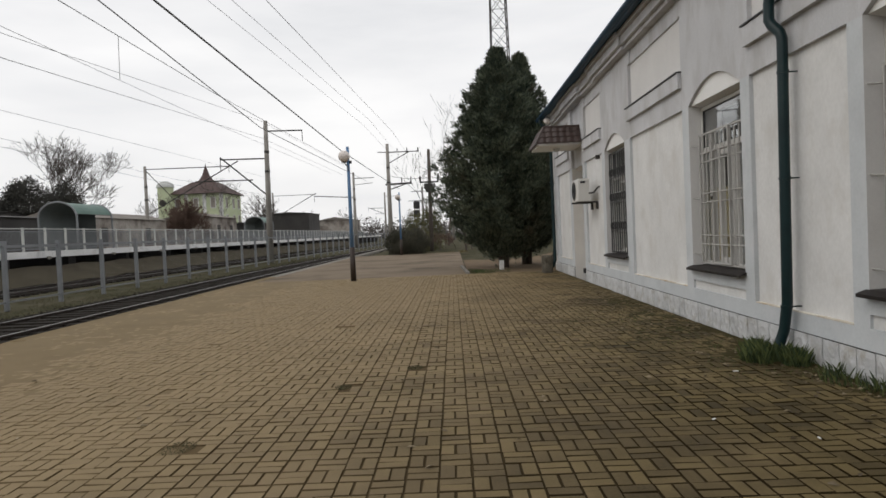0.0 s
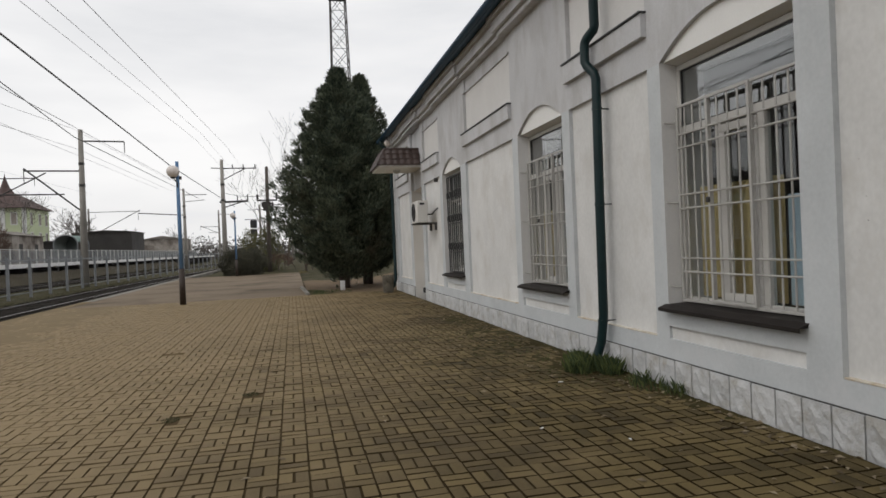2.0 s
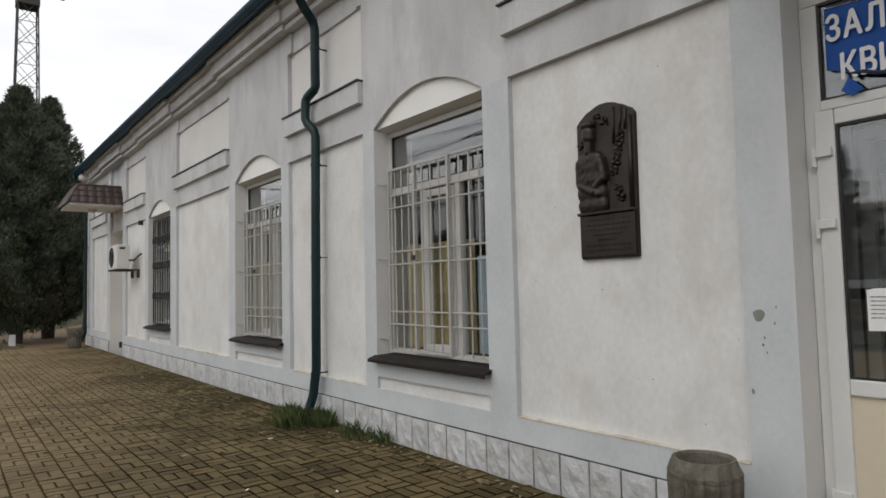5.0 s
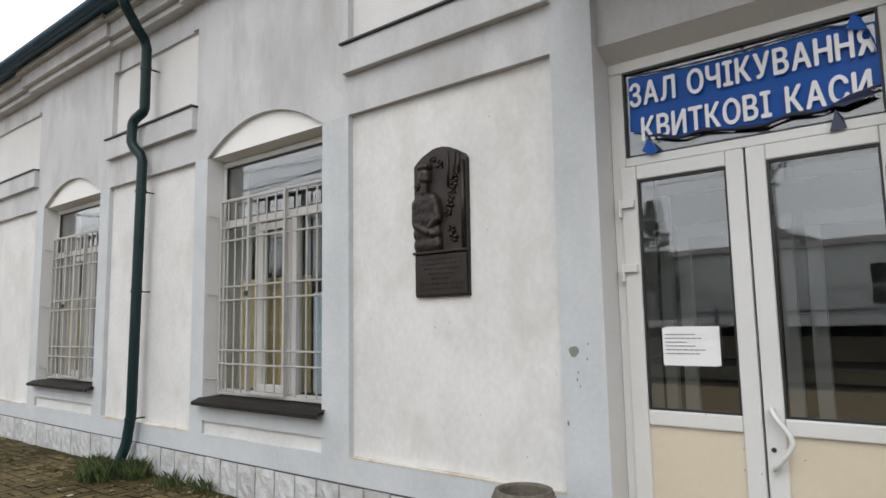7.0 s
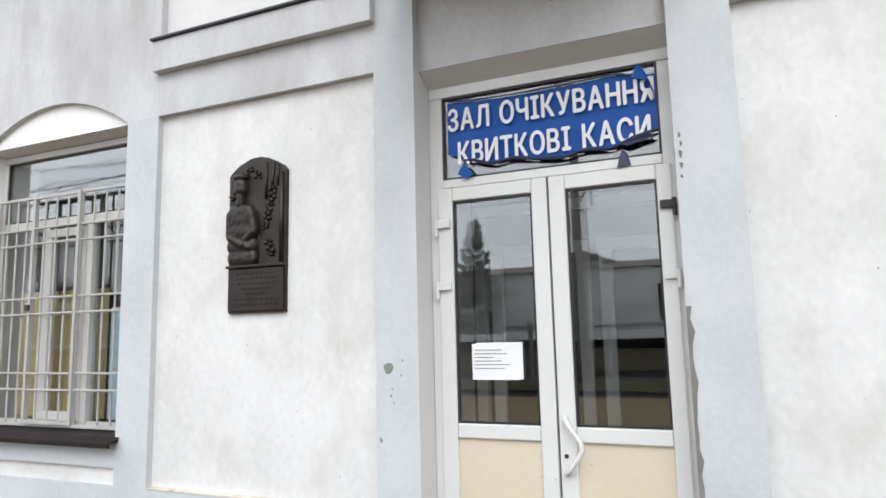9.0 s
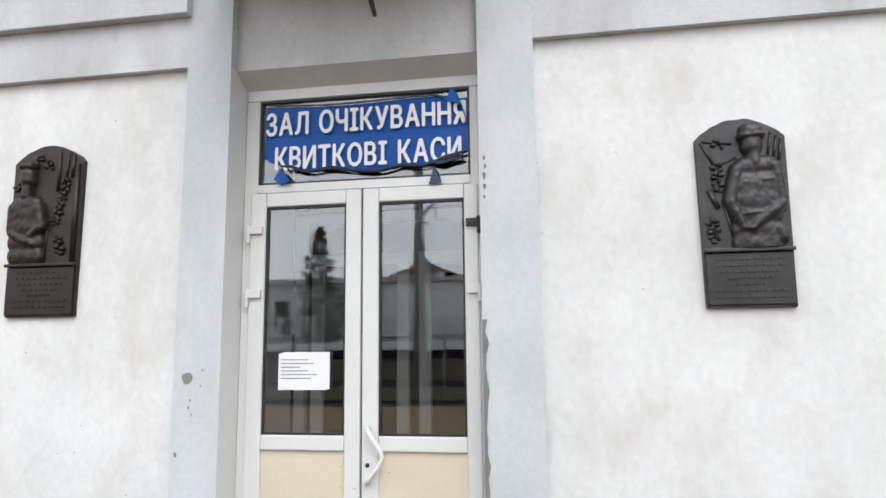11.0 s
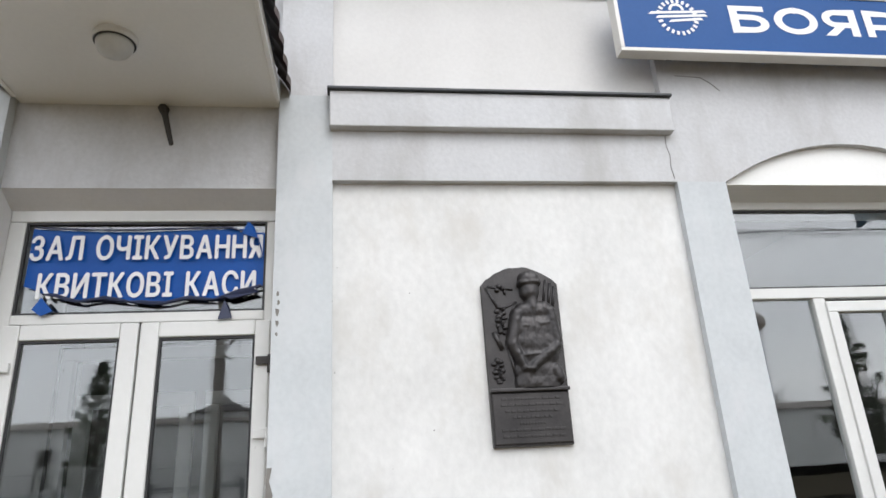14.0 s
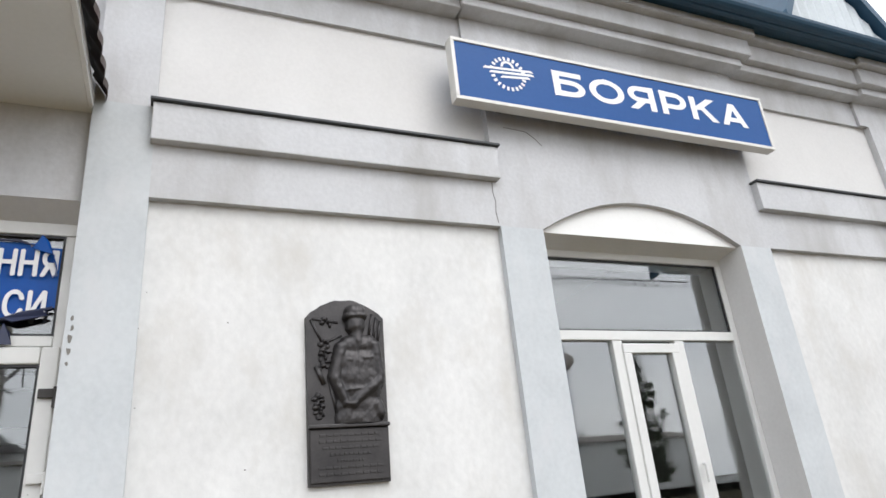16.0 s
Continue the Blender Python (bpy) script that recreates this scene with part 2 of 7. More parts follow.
M_plastic = surf("off_white_plastic", (0.60, 0.585, 0.55), (0.68, 0.665, 0.63), 3, 0.45, 0.05)
M_black = surf("black_plastic", (0.012, 0.012, 0.013), (0.025, 0.025, 0.026), 4, 0.5, 0.05)
M_leaf = surf("dark_thuja_foliage", (0.022, 0.038, 0.026), (0.135, 0.155, 0.10), 1.8, 0.75, 0.0, 8, island=0.5, stain=(0.095, 0.075, 0.042), stain_at=0.64, stain_scale=0.8)
M_dome = surf("dark_needle_foliage", (0.011, 0.012, 0.009), (0.036, 0.034, 0.025), 1.2, 0.8, 0.0, 8, island=0.5)
M_shrub = surf("olive_shrub_foliage", (0.05, 0.055, 0.02), (0.13, 0.12, 0.045), 1.2, 0.8, 0.0, 8, island=0.6)
M_hedge = surf("dark_hedge_foliage", (0.026, 0.027, 0.016), (0.070, 0.064, 0.038), 1.2, 0.8, 0.0, 8, island=0.5)
M_bark = surf("grey_brown_bark", (0.055, 0.043, 0.035), (0.12, 0.098, 0.08), 4, 0.95, 0.5, 30)
M_twig = surf("bare_twig", (0.055, 0.046, 0.040), (0.105, 0.09, 0.08), 2, 0.95, 0.0)
M_redtwig = surf("russet_twig", (0.09, 0.055, 0.042), (0.16, 0.105, 0.08), 2, 0.95, 0.0)
M_house = surf("pale_yellow_green_render", (0.50, 0.56, 0.36), (0.60, 0.65, 0.44), 0.6, 0.9, 0.1, 12)
M_houseroof = surf("red_brown_roof", (0.06, 0.036, 0.032), (0.095, 0.06, 0.054), 1.0, 0.8, 0.2, 12)
M_shelter = surf("green_shelter_sheet", (0.045, 0.11, 0.085), (0.085, 0.16, 0.13), 1.0, 0.5, 0.1, 12)
M_shelterin = surf("grey_shelter_lining", (0.10, 0.12, 0.12), (0.16, 0.18, 0.175), 1.0, 0.7, 0.1, 12)
M_shed = surf("weathered_shed_wall", (0.20, 0.165, 0.14), (0.46, 0.43, 0.39), 0.5, 0.9, 0.2, 3, stain=(0.08, 0.06, 0.05), stain_at=0.55, stain_scale=0.4)
M_slate = surf("old_grey_slate", (0.13, 0.115, 0.10), (0.24, 0.22, 0.195), 0.8, 0.9, 0.2, 12)
M_palepost = surf("pale_railing_paint", (0.42, 0.43, 0.41), (0.55, 0.56, 0.54), 2, 0.7, 0.1, 30)
M_strip = surf("dull_strip_grass", (0.035, 0.034, 0.013), (0.09, 0.082, 0.038), 6, 0.9, 0.0, 20, island=0.8)
M_darkshed = surf("dark_shed_wall", (0.03, 0.028, 0.027), (0.065, 0.06, 0.057), 0.5, 0.9, 0.2, 6)
# room walls and floor set dark: the indoor shade is in their colour
M_room = surf("shade_dark_interior_paint", (0.12, 0.115, 0.10), (0.17, 0.162, 0.143), 1.0, 0.9, 0.0)
M_roomfloor = surf("shade_dark_interior_floor", (0.10, 0.085, 0.07), (0.15, 0.13, 0.11), 1.0, 0.6, 0.0)
M_curtain = surf("ochre_curtain_cloth", (0.42, 0.32, 0.14), (0.55, 0.44, 0.22), 3, 0.9, 0.1, 40)
M_blind = surf("white_blind_cloth", (0.60, 0.58, 0.54), (0.70, 0.68, 0.64), 3, 0.9, 0.1, 40)
M_poster = surf("pale_blue_board", (0.36, 0.47, 0.56), (0.44, 0.56, 0.64), 3, 0.7, 0.0)
M_tank = surf("red_brown_litter", (0.10, 0.07, 0.045), (0.19, 0.14, 0.09), 3, 1.0, 0.6, 30, spec=0.12)


def glass(name, tint=(0.86, 0.90, 0.90), ior=2.0):
    m = bpy.data.materials.new(name)
    m.use_nodes = True
    n, l = m.node_tree.nodes, m.node_tree.links
    b = n["Principled BSDF"]
    b.inputs["Base Color"].default_value = (*tint, 1)
    b.inputs["Transmission Weight"].default_value = 1.0
    b.inputs["Roughness"].default_value = 0.0
    b.inputs["IOR"].default_value = ior
    t = n.new("ShaderNodeTexNoise")
    t.inputs["Scale"].default_value = 1.3
    bp = n.new("ShaderNodeBump")
    bp.inputs["Strength"].default_value = 0.05
    bp.inputs["Distance"].default_value = 0.02
    l.new(t.outputs["Fac"], bp.inputs["Height"])
    l.new(bp.outputs["Normal"], b.inputs["Normal"])
    return m


M_glass = glass("window_glass")
M_clear = glass("clear_window_glass", (0.80, 0.84, 0.84), 1.5)

# ---------------------------------------------------------------- mesh helpers


def mesh_of(bm, name, material, smooth=False):
    me = bpy.data.meshes.new(name)
    bm.normal_update()
    bm.to_mesh(me)
    bm.free()
    for m in (material if isinstance(material, (list, tuple)) else [material]):
        me.materials.append(m)
    if smooth:
        me.shade_smooth()
    return me


def part(name, bm, material, parent=None, label="", smooth=False):
    ob = new(name, mesh_of(bm, name, material, smooth))
    if parent is not None:
        ob.parent = parent
    if label:
        ob["label"] = label
    return ob


def thing(name, at=(0, 0, 0), label="", category="", group="", kind=""):
    ob = new(name)
    ob.location = at
    return tagged(ob, label, category, group, kind)


def box(bm, x0, x1, y0, y1, z0, z1, bevel=0.0, mi=0):
    v = [bm.verts.new(p) for p in ((x0, y0, z0), (x1, y0, z0), (x1, y1, z0), (x0, y1, z0), (x0, y0, z1), (x1, y0, z1), (x1, y1, z1), (x0, y1, z1))]
    fs = [bm.faces.new([v[i] for i in f]) for f in ((0, 3, 2, 1), (4, 5, 6, 7), (0, 1, 5, 4), (1, 2, 6, 5), (2, 3, 7, 6), (3, 0, 4, 7))]
    for f in fs:
        f.material_index = mi
    if bevel:
        es = list({e for f in fs for e in f.edges})
        bmesh.ops.bevel(bm, geom=es, offset=bevel, segments=2, affect="EDGES", profile=0.5)
    return bm


def boxm(*a, **k):
    return box(bmesh.new(), *a, **k)


def tube(bm, pts, radii, sides=8, caps=True):
    """A tube along points, with a radius for each."""
    pts = [Vector(p) for p in pts]
    if isinstance(radii, (int, float)):
        radii = [radii] * len(pts)
    rings = []
    side = None
    for i, p in enumerate(pts):
        d = (pts[min(i + 1, len(pts) - 1)] - pts[max(i - 1, 0)]).normalized()
        if side is None or abs(side.dot(d)) > 0.95:
            side = d.orthogonal().normalized()
        side = (side - d * side.dot(d)).normalized()
        up = d.cross(side)
        rings.append([bm.verts.new(p + (side * math.cos(a) + up * math.sin(a)) * radii[i]) for a in (2 * math.pi * k / sides for k in range(sides))])
    for a, b in zip(rings, rings[1:]):
        for k in range(sides):
            bm.faces.new((a[k], a[(k + 1) % sides], b[(k + 1) % sides], b[k]))
    if caps:
        bm.faces.new(rings[0][::-1])
        bm.faces.new(rings[-1])
    return bm


def lathe(bm, profile, sides=24, center=(0, 0, 0), wobble=None):
    """A turned form from (radius, height) pairs."""
    rings = []
    for r, z in profile:
        ring = []
        for k in range(sides):
            a = 2 * math.pi * k / sides
            rr = r * (wobble(k, z) if wobble else 1)
            ring.append(bm.verts.new((center[0] + rr * math.cos(a), center[1] + rr * math.sin(a), center[2] + z)))
        rings.append(ring)
    for a, b in zip(rings, rings[1:]):
        for k in range(sides):
            bm.faces.new((a[k], a[(k + 1) % sides], b[(k + 1) % sides], b[k]))
    if profile[0][0] > 0.001:
        bm.faces.new(rings[0][::-1])
    if profile[-1][0] > 0.001:
        bm.faces.new(rings[-1])
    return bm


def from_lists(name, verts, faces, material, parent=None):
    me = bpy.data.meshes.new(name)
    me.from_pydata(verts, [], faces)
    for m in (material if isinstance(material, (list, tuple)) else [material]):
        me.materials.append(m)
    me.update()
    ob = new(name, me)
    if parent is not None:
        ob.parent = parent
    return ob


def words(name, text, size, at, material, parent, bold=0.0, width=1.0, tall=1.0, gap=0.16, space=0.42):
    """Lettering on a wall that faces -x; the line runs towards -y, as one reads it from the platform.
    Each character is set by itself; bold strokes come from copies set a hair apart."""
    verts, faces = [], []
    pen = 0.0
    for ch in text:
        if ch == " ":
            pen += size * space
            continue
        cu = bpy.data.curves.new(name, "FONT")
        cu.body = ch
        cu.size = 1.0
        cu.resolution_u = 5
        tmp = new(name + "_curve", cu)
        bpy.context.view_layer.update()
        me = bpy.data.meshes.new_from_object(tmp.evaluated_get(bpy.context.evaluated_depsgraph_get()))
        bpy.data.objects.remove(tmp)
        me.transform(Matrix.Diagonal((size, size, 1, 1)))
        x0, x1 = min(v.co.x for v in me.vertices), max(v.co.x for v in me.vertices)
        for n_, (dx, dy) in enumerate(((0, 0), (1, 0), (-1, 0), (0, 0.6), (0, -0.6)) if bold else ((0, 0),)):
            # every facet a hair apart from the next, so that none lie in one plane
            for i_, f in enumerate(me.polygons):
                k = len(verts)
                verts += [(pen + me.vertices[q].co.x - x0 + dx * bold, me.vertices[q].co.y * tall + dy * bold, -0.0006 * n_ - 0.00002 * (i_ % 29)) for q in f.vertices]
                faces.append(tuple(range(k, len(verts))))
        pen += x1 - x0 + size * gap
    k = width / (pen - size * gap)
    ob = from_lists(name, [(at[0] + z, at[1] - x * k, at[2] + y) for x, y, z in verts], faces, material, parent)
    return ob

# ---------------------------------------------------------------- the station wall
# the wall's outer face lies at x = 0 and runs along y; the platform is at z = 0
WINDOWS = [(13.27, 15.0), (7.97, 9.69), (3.89, 5.615), (-4.63, -2.82)]
PANELS = [(19.45, 21.6), (15.27, 17.2), (9.95, 12.86), (5.84, 7.73), (1.73, 3.575), (-2.495, -0.368), (-6.85, -4.95)]
TOPS = [(a + 0.12, b - 0.12) for a, b in PANELS]
DOORS = [(17.55, 19.05), (-0.053, 1.445)]
Y0, Y1 = -9.0, 22.3
SPRING, RISE = 3.2, 0.29
Z_PLINTH, Z_PAN, Z_SILL, Z_LED0, Z_LED1, Z_FRIEZE, Z_CORN = 0.295, 0.488, 0.80, 3.528, 3.768, 4.64, 4.94
DOORTOP = 3.18
THICK = 0.5


def inside(y, spans):
    return any(a < y < b for a, b in spans)


def wall_depth(y, z):
    """How far the outer face stands back from x = 0; None where it is open."""
    if inside(y, WINDOWS):
        if Z_SILL < z < SPRING:
            return None
        if SPRING < z < SPRING + RISE:
            return 9.0
        if 0.49 < z < 0.615:
            return 0.03
    if inside(y, DOORS):
        return None if z < DOORTOP else (0.075 if z < Z_CORN else 0.03)
    if inside(y, PANELS):
        if Z_PAN < z < SPRING:
            return 0.05
        if Z_LED1 < z < Z_FRIEZE:
            return 0.06
        if z > Z_FRIEZE and inside(y, TOPS):
            return 0.03
    return 0.0


def wall_paint(y, z):
    if inside(y, PANELS) and (Z_PAN < z < SPRING):
        return 0
    if inside(y, WINDOWS) and 0.49 < z < 0.615:
        return 0
    if inside(y, PANELS) and Z_LED1 < z < Z_FRIEZE:
        return 3
    if inside(y, DOORS):
        return 2
    if z > (Z_LED1 if -0.4 < y < 1.75 else SPRING):
        return 2
    return 1


def build_facade():
    ys = sorted({Y0, Y1, *[v for s in WINDOWS + PANELS + TOPS + DOORS for v in s]})
    zs = sorted({-0.3, 0.49, 0.615, Z_PAN, Z_SILL, SPRING, SPRING + RISE, Z_LED0, Z_LED1, Z_FRIEZE, Z_CORN, DOORTOP, 5.3})
    bm = bmesh.new()

    def quad(pts, mi):
        f = bm.faces.new([bm.verts.new(p) for p in pts])
        f.material_index = mi

    ny, nz = len(ys) - 1, len(zs) - 1
    dep = [[wall_depth((ys[i] + ys[i + 1]) / 2, (zs[j] + zs[j + 1]) / 2) for j in range(nz)] for i in range(ny)]
    paint = [[wall_paint((ys[i] + ys[i + 1]) / 2, (zs[j] + zs[j + 1]) / 2) for j in range(nz)] for i in range(ny)]
    for i in range(ny):
        for j in range(nz):
            a, b, c, d = ys[i], ys[i + 1], zs[j], zs[j + 1]
            x = dep[i][j]
            if x == 9.0:
                # the wall above a flat arch, with the reveal of the curve
                n = 14
                for k in range(n):
                    ya, yb = a + (b - a) * k / n, a + (b - a) * (k + 1) / n

                    def arch(y):
                        u = (y - a) / (b - a) * 2 - 1
                        return SPRING + RISE * (1 - u * u) * 0.97
                    za, zb = arch(ya), arch(yb)
                    quad([(0, ya, za), (0, ya, d), (0, yb, d), (0, yb, zb)], 2)
                    quad([(0, ya, za), (0, yb, zb), (0.045, yb, zb), (0.045, ya, za)], 2)
                continue
            if x is not None:
                quad([(x, a, c), (x, a, d), (x, b, d), (x, b, c)], paint[i][j])
                quad([(THICK, a, c), (THICK, b, c), (THICK, b, d), (THICK, a, d)], 4)
            # steps to the neighbours along y and along z
            for (i2, j2, p, q) in ((i + 1, j, (b, c), (b, d)), (i, j + 1, (a, d), (b, d))):
                if i2 >= ny or j2 >= nz:
                    continue
                x1, x2 = dep[i][j], dep[i2][j2]
                if x1 == 9.0 or x2 == 9.0:
                    if x1 is None or x2 is None or x1 == x2:
                        continue
                    continue
                f1 = THICK if x1 is None else x1
                f2 = THICK if x2 is None else x2
                if abs(f1 - f2) < 1e-4:
                    continue
                mi = 3 if (x1 is None or x2 is None) else (paint[i][j] if f1 < f2 else paint[i2][j2])
                quad([(f1, *p), (f1, *q), (f2, *q), (f2, *p)], mi)
    bmesh.ops.remove_doubles(bm, verts=bm.verts, dist=1e-5)
    bmesh.ops.recalc_face_normals(bm, faces=bm.faces)
    return bm


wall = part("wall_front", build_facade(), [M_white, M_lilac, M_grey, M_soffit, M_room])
tagged(wall, "white and lilac-grey stucco station wall with recessed panels", "wall", kind="structure")

for (a, b) in WINDOWS:
    # the white board that fills the arch
    bm = bmesh.new()
    n = 14
    curve = []
    for k in range(n + 1):
        u = k / n * 2 - 1
        curve.append((a + (b - a) * k / n, SPRING + RISE * (1 - u * u) * 0.97 + 0.004))
    for x in (0.045, 0.30):
        for k in range(n):
            (ya, za), (yb, zb) = curve[k], curve[k + 1]
            if za - SPRING < 0.001:
                za = SPRING + 0.001
            if zb - SPRING < 0.001:
                zb = SPRING + 0.001
            bm.faces.new([bm.verts.new(p) for p in ((x, ya, SPRING), (x, ya, za), (x, yb, zb), (x, yb, SPRING))])
    bm.faces.new([bm.verts.new(p) for p in ((0.045, a, SPRING), (0.045, b, SPRING), (0.5, b, SPRING - 0.07), (0.5, a, SPRING - 0.07))])
    part("arch_board", bm, M_tymp, wall)

for (a, b) in DOORS:
    # plastered soffit that slopes down to the door frame
    bm = bmesh.new()
    v = [bm.verts.new(p) for p in ((0.072, a + 0.001, DOORTOP - 0.002), (0.072, b - 0.001, DOORTOP - 0.002), (0.235, b - 0.001, 3.095), (0.235, a + 0.001, 3.095), (0.235, a + 0.001, DOORTOP + 0.01), (0.235, b - 0.001, DOORTOP + 0.01))]
    for f in ((0, 3, 2, 1), (3, 4, 5, 2), (0, 4, 3), (1, 2, 5)):
        bm.faces.new([v[i] for i in f])
    part("lintel_soffit", bm, M_soffit, wall)

M_ledge = surf("yellowed_ledge_plaster", (0.54, 0.50, 0.42), (0.68, 0.65, 0.58), 3, 0.9, 0.3, 40, stain=(0.36, 0.25, 0.14), stain_at=0.56, stain_scale=2.6)
# raised bands with metal caps between the pilasters, over every panel
for (a, b) in PANELS:
    bm = boxm(-0.062, 0.012, a - 0.015, b + 0.015, Z_LED0, Z_LED1, bevel=0.006)
    part("band", bm, M_grey, wall)
    bm = boxm(-0.085, 0.012, a - 0.03, b + 0.03, Z_LED1 + 0.002, Z_LED1 + 0.020, bevel=0.004)
    part("band_cap", bm, M_cap, wall, "dark sheet metal cap")
    bm = boxm(0.0, 0.049, a + 0.006, b - 0.006, Z_PAN - 0.006, Z_PAN + 0.012, bevel=0.004)
    part("panel_ledge", bm, M_ledge, wall, "yellowed ledge plaster")

# cornice in two steps that break forward over the windows and doors


def cornice():
    marks = sorted({Y0, Y1, *[v for s in TOPS for v in s]})
    for i in range(len(marks) - 1):
        a, b = marks[i], marks[i + 1]
        back = inside((a + b) / 2, TOPS)
        f = 0.0 if back else 0.045
        e = 0.0 if back else 0.03
        g = 0.0 if back else 0.10
        bm = bmesh.new()
        box(bm, -0.10 - f, 0.1, a - e, b + e, Z_CORN - 0.03, Z_CORN + 0.045, bevel=0.008)
        part("lower_moulding", bm, M_grey, wall)
        bm = boxm(-0.17 - f, 0.1, a - g + (0.1 if back else 0.0), b + g - (0.1 if back else 0.0), Z_CORN + 0.048, Z_CORN + 0.218, bevel=0.008)
        part("upper_moulding", bm, M_grey, wall)
        bm = boxm(-0.24 - f, 0.1, a - (0.13 if g else -0.13), b + (0.13 if g else -0.13), Z_CORN + 0.221, Z_CORN + 0.296, bevel=0.008)
        part("top_moulding", bm, M_grey, wall)


cornice()
bm = boxm(-0.36, 0.1, Y0 - 0.0, Y1 + 0.3, 5.240, 5.255)
soffit = tagged(part("eave_soffit", bm, M_gutter), "dark blue sheet metal eave soffit along the wall", "eave", kind="structure")

# plinth backing; the tiles come last
for k, (a, b) in enumerate([(19.1, 22.3), (1.455, 17.52), (-9.0, -0.06)]):
    bm = boxm(-0.012, 0.004, a, b, -0.3, Z_PLINTH)
    tagged(part("plinth_%d" % (k + 1), bm, M_joint), "dark mortar bed of the tiled wall base", "plinth", kind="structure")
PLINTHS = [bpy.data.objects["plinth_1"], bpy.data.objects["plinth_2"], bpy.data.objects["plinth_3"]]

# other walls of the station, the room behind, the roof
bm = boxm(0.0, 9.4, Y1 + 0.001, Y1 + 0.4, -0.3, 5.13)
tagged(part("wall_end", bm, M_white), "white stucco end wall of the station", "wall", kind="structure")
bm = boxm(9.0, 9.4, -22, Y1, -0.3, 5.13)
tagged(part("wall_back", bm, M_white), "white stucco back wall of the station", "wall", kind="structure")
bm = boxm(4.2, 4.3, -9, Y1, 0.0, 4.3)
tagged(part("wall_inside", bm, M_room), "inner wall of the waiting hall, coloured dark for indoor shade", "wall", kind="structure")
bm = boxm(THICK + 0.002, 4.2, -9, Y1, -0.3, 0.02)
tagged(part("floor_inside", bm, M_roomfloor), "tiled floor of the waiting hall, coloured dark for indoor shade", "floor", kind="structure")
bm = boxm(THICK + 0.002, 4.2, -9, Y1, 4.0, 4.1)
tagged(part("ceiling", bm, M_room), "ceiling of the waiting hall, coloured dark for indoor shade", "ceiling", kind="structure")
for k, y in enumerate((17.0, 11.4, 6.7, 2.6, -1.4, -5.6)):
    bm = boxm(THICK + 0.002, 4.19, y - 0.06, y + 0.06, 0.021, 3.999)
    tagged(part("wall_partition_%d" % (k + 1), bm, M_room), "partition between rooms, coloured dark for indoor shade", "wall", kind="structure")

bm = bmesh.new()
ridge = [(4.7, -9.0, 7.4), (4.7, Y1 - 4.4, 7.4)]
e = -0.40
pts = [bm.verts.new(p) for p in ((e, -9.0, 5.37), (e, Y1 + 0.5, 5.37), (9.9, Y1 + 0.5, 5.37), (9.9, -9.0, 5.37), ridge[0], ridge[1])]
low = [bm.verts.new(p) for p in ((e, -9.0, 5.33), (e, Y1 + 0.5, 5.33), (9.9, Y1 + 0.5, 5.33), (9.9, -9.0, 5.33))]
for f in ((0, 1, 5, 4), (1, 2, 5), (2, 3, 4, 5)):
    bm.faces.new([pts[i] for i in f])
bm.faces.new(low)
for i in range(4):
    j = (i + 1) % 4
    bm.faces.new((pts[i], low[i], low[j], pts[j]))
bmesh.ops.recalc_face_normals(bm, faces=bm.faces)
roof = tagged(part("station_roof", bm, M_roof), "dark blue-grey sheet metal hipped station roof", "roof", kind="structure")
bm = bmesh.new()
prof = [(math.cos(a) * 0.07, math.sin(a) * 0.07) for a in np.linspace(math.pi, 2 * math.pi, 9)]
prof2 = [(x * 0.88, z * 0.88) for x, z in prof[::-1]]
loop = [(-0.435 + x, 5.275 + z) for x, z in prof + prof2]
ra = [bm.verts.new((x, Y0, z)) for x, z in loop]
rb = [bm.verts.new((x, Y1 + 0.5, z)) for x, z in loop]
for i in range(len(loop)):
    j = (i + 1) % len(loop)
    bm.faces.new((ra[i], ra[j], rb[j], rb[i]))
bm.faces.new(ra[::-1])
bm.faces.new(rb)
part("gutter", bm, M_gutter, roof, "half-round dark teal gutter", smooth=False)
bm = boxm(-0.415, -0.361, Y0, Y1 + 0.5, 5.20, 5.38, bevel=0.01)
part("eave_board", bm, M_gutter, roof, "dark teal eave edge")

# the wing that stands forward at the far end of the facade
bm = bmesh.new()
box(bm, -4.3, 9.0, -21.5, -9.001, -0.3, 4.95)
tagged(part("wall_wing", bm, M_white), "white stucco wall of the projecting station wing", "wall", kind="structure")
for k, (o, z0, z1) in enumerate(((0.08, 4.951, 5.04), (0.18, 5.041, 5.16), (0.5, 5.161, 5.22))):
    bm = boxm(-4.3 - o, 9.0, -21.5 - o, -9.0 + (0.0 if k == 2 else 0.0), z0, z1, bevel=0.008)
    tagged(part("trim_%d" % (k + 1), bm, M_grey), "grey stepped cornice of the projecting wing", "cornice", kind="structure")
bm = bmesh.new()
gab = [(-4.95, 5.25), (2.35, 5.95), (9.6, 5.25)]
top = [[bm.verts.new((x, y, z)) for x, z in gab] for y in (-8.72, -21.9)]
low = [[bm.verts.new((x, y, z - 0.09)) for x, z in gab] for y in (-8.72, -21.9)]
for k in range(2):
    bm.faces.new((top[0][k], top[1][k], top[1][k + 1], top[0][k + 1]))
    bm.faces.new((low[0][k], low[0][k + 1], low[1][k + 1], low[1][k]))
    for e_ in (0, 1):
        bm.faces.new((top[e_][k], top[e_][k + 1], low[e_][k + 1], low[e_][k]))
for k in (0, 2):
    bm.faces.new((top[0][k], low[0][k], low[1][k], top[1][k]))
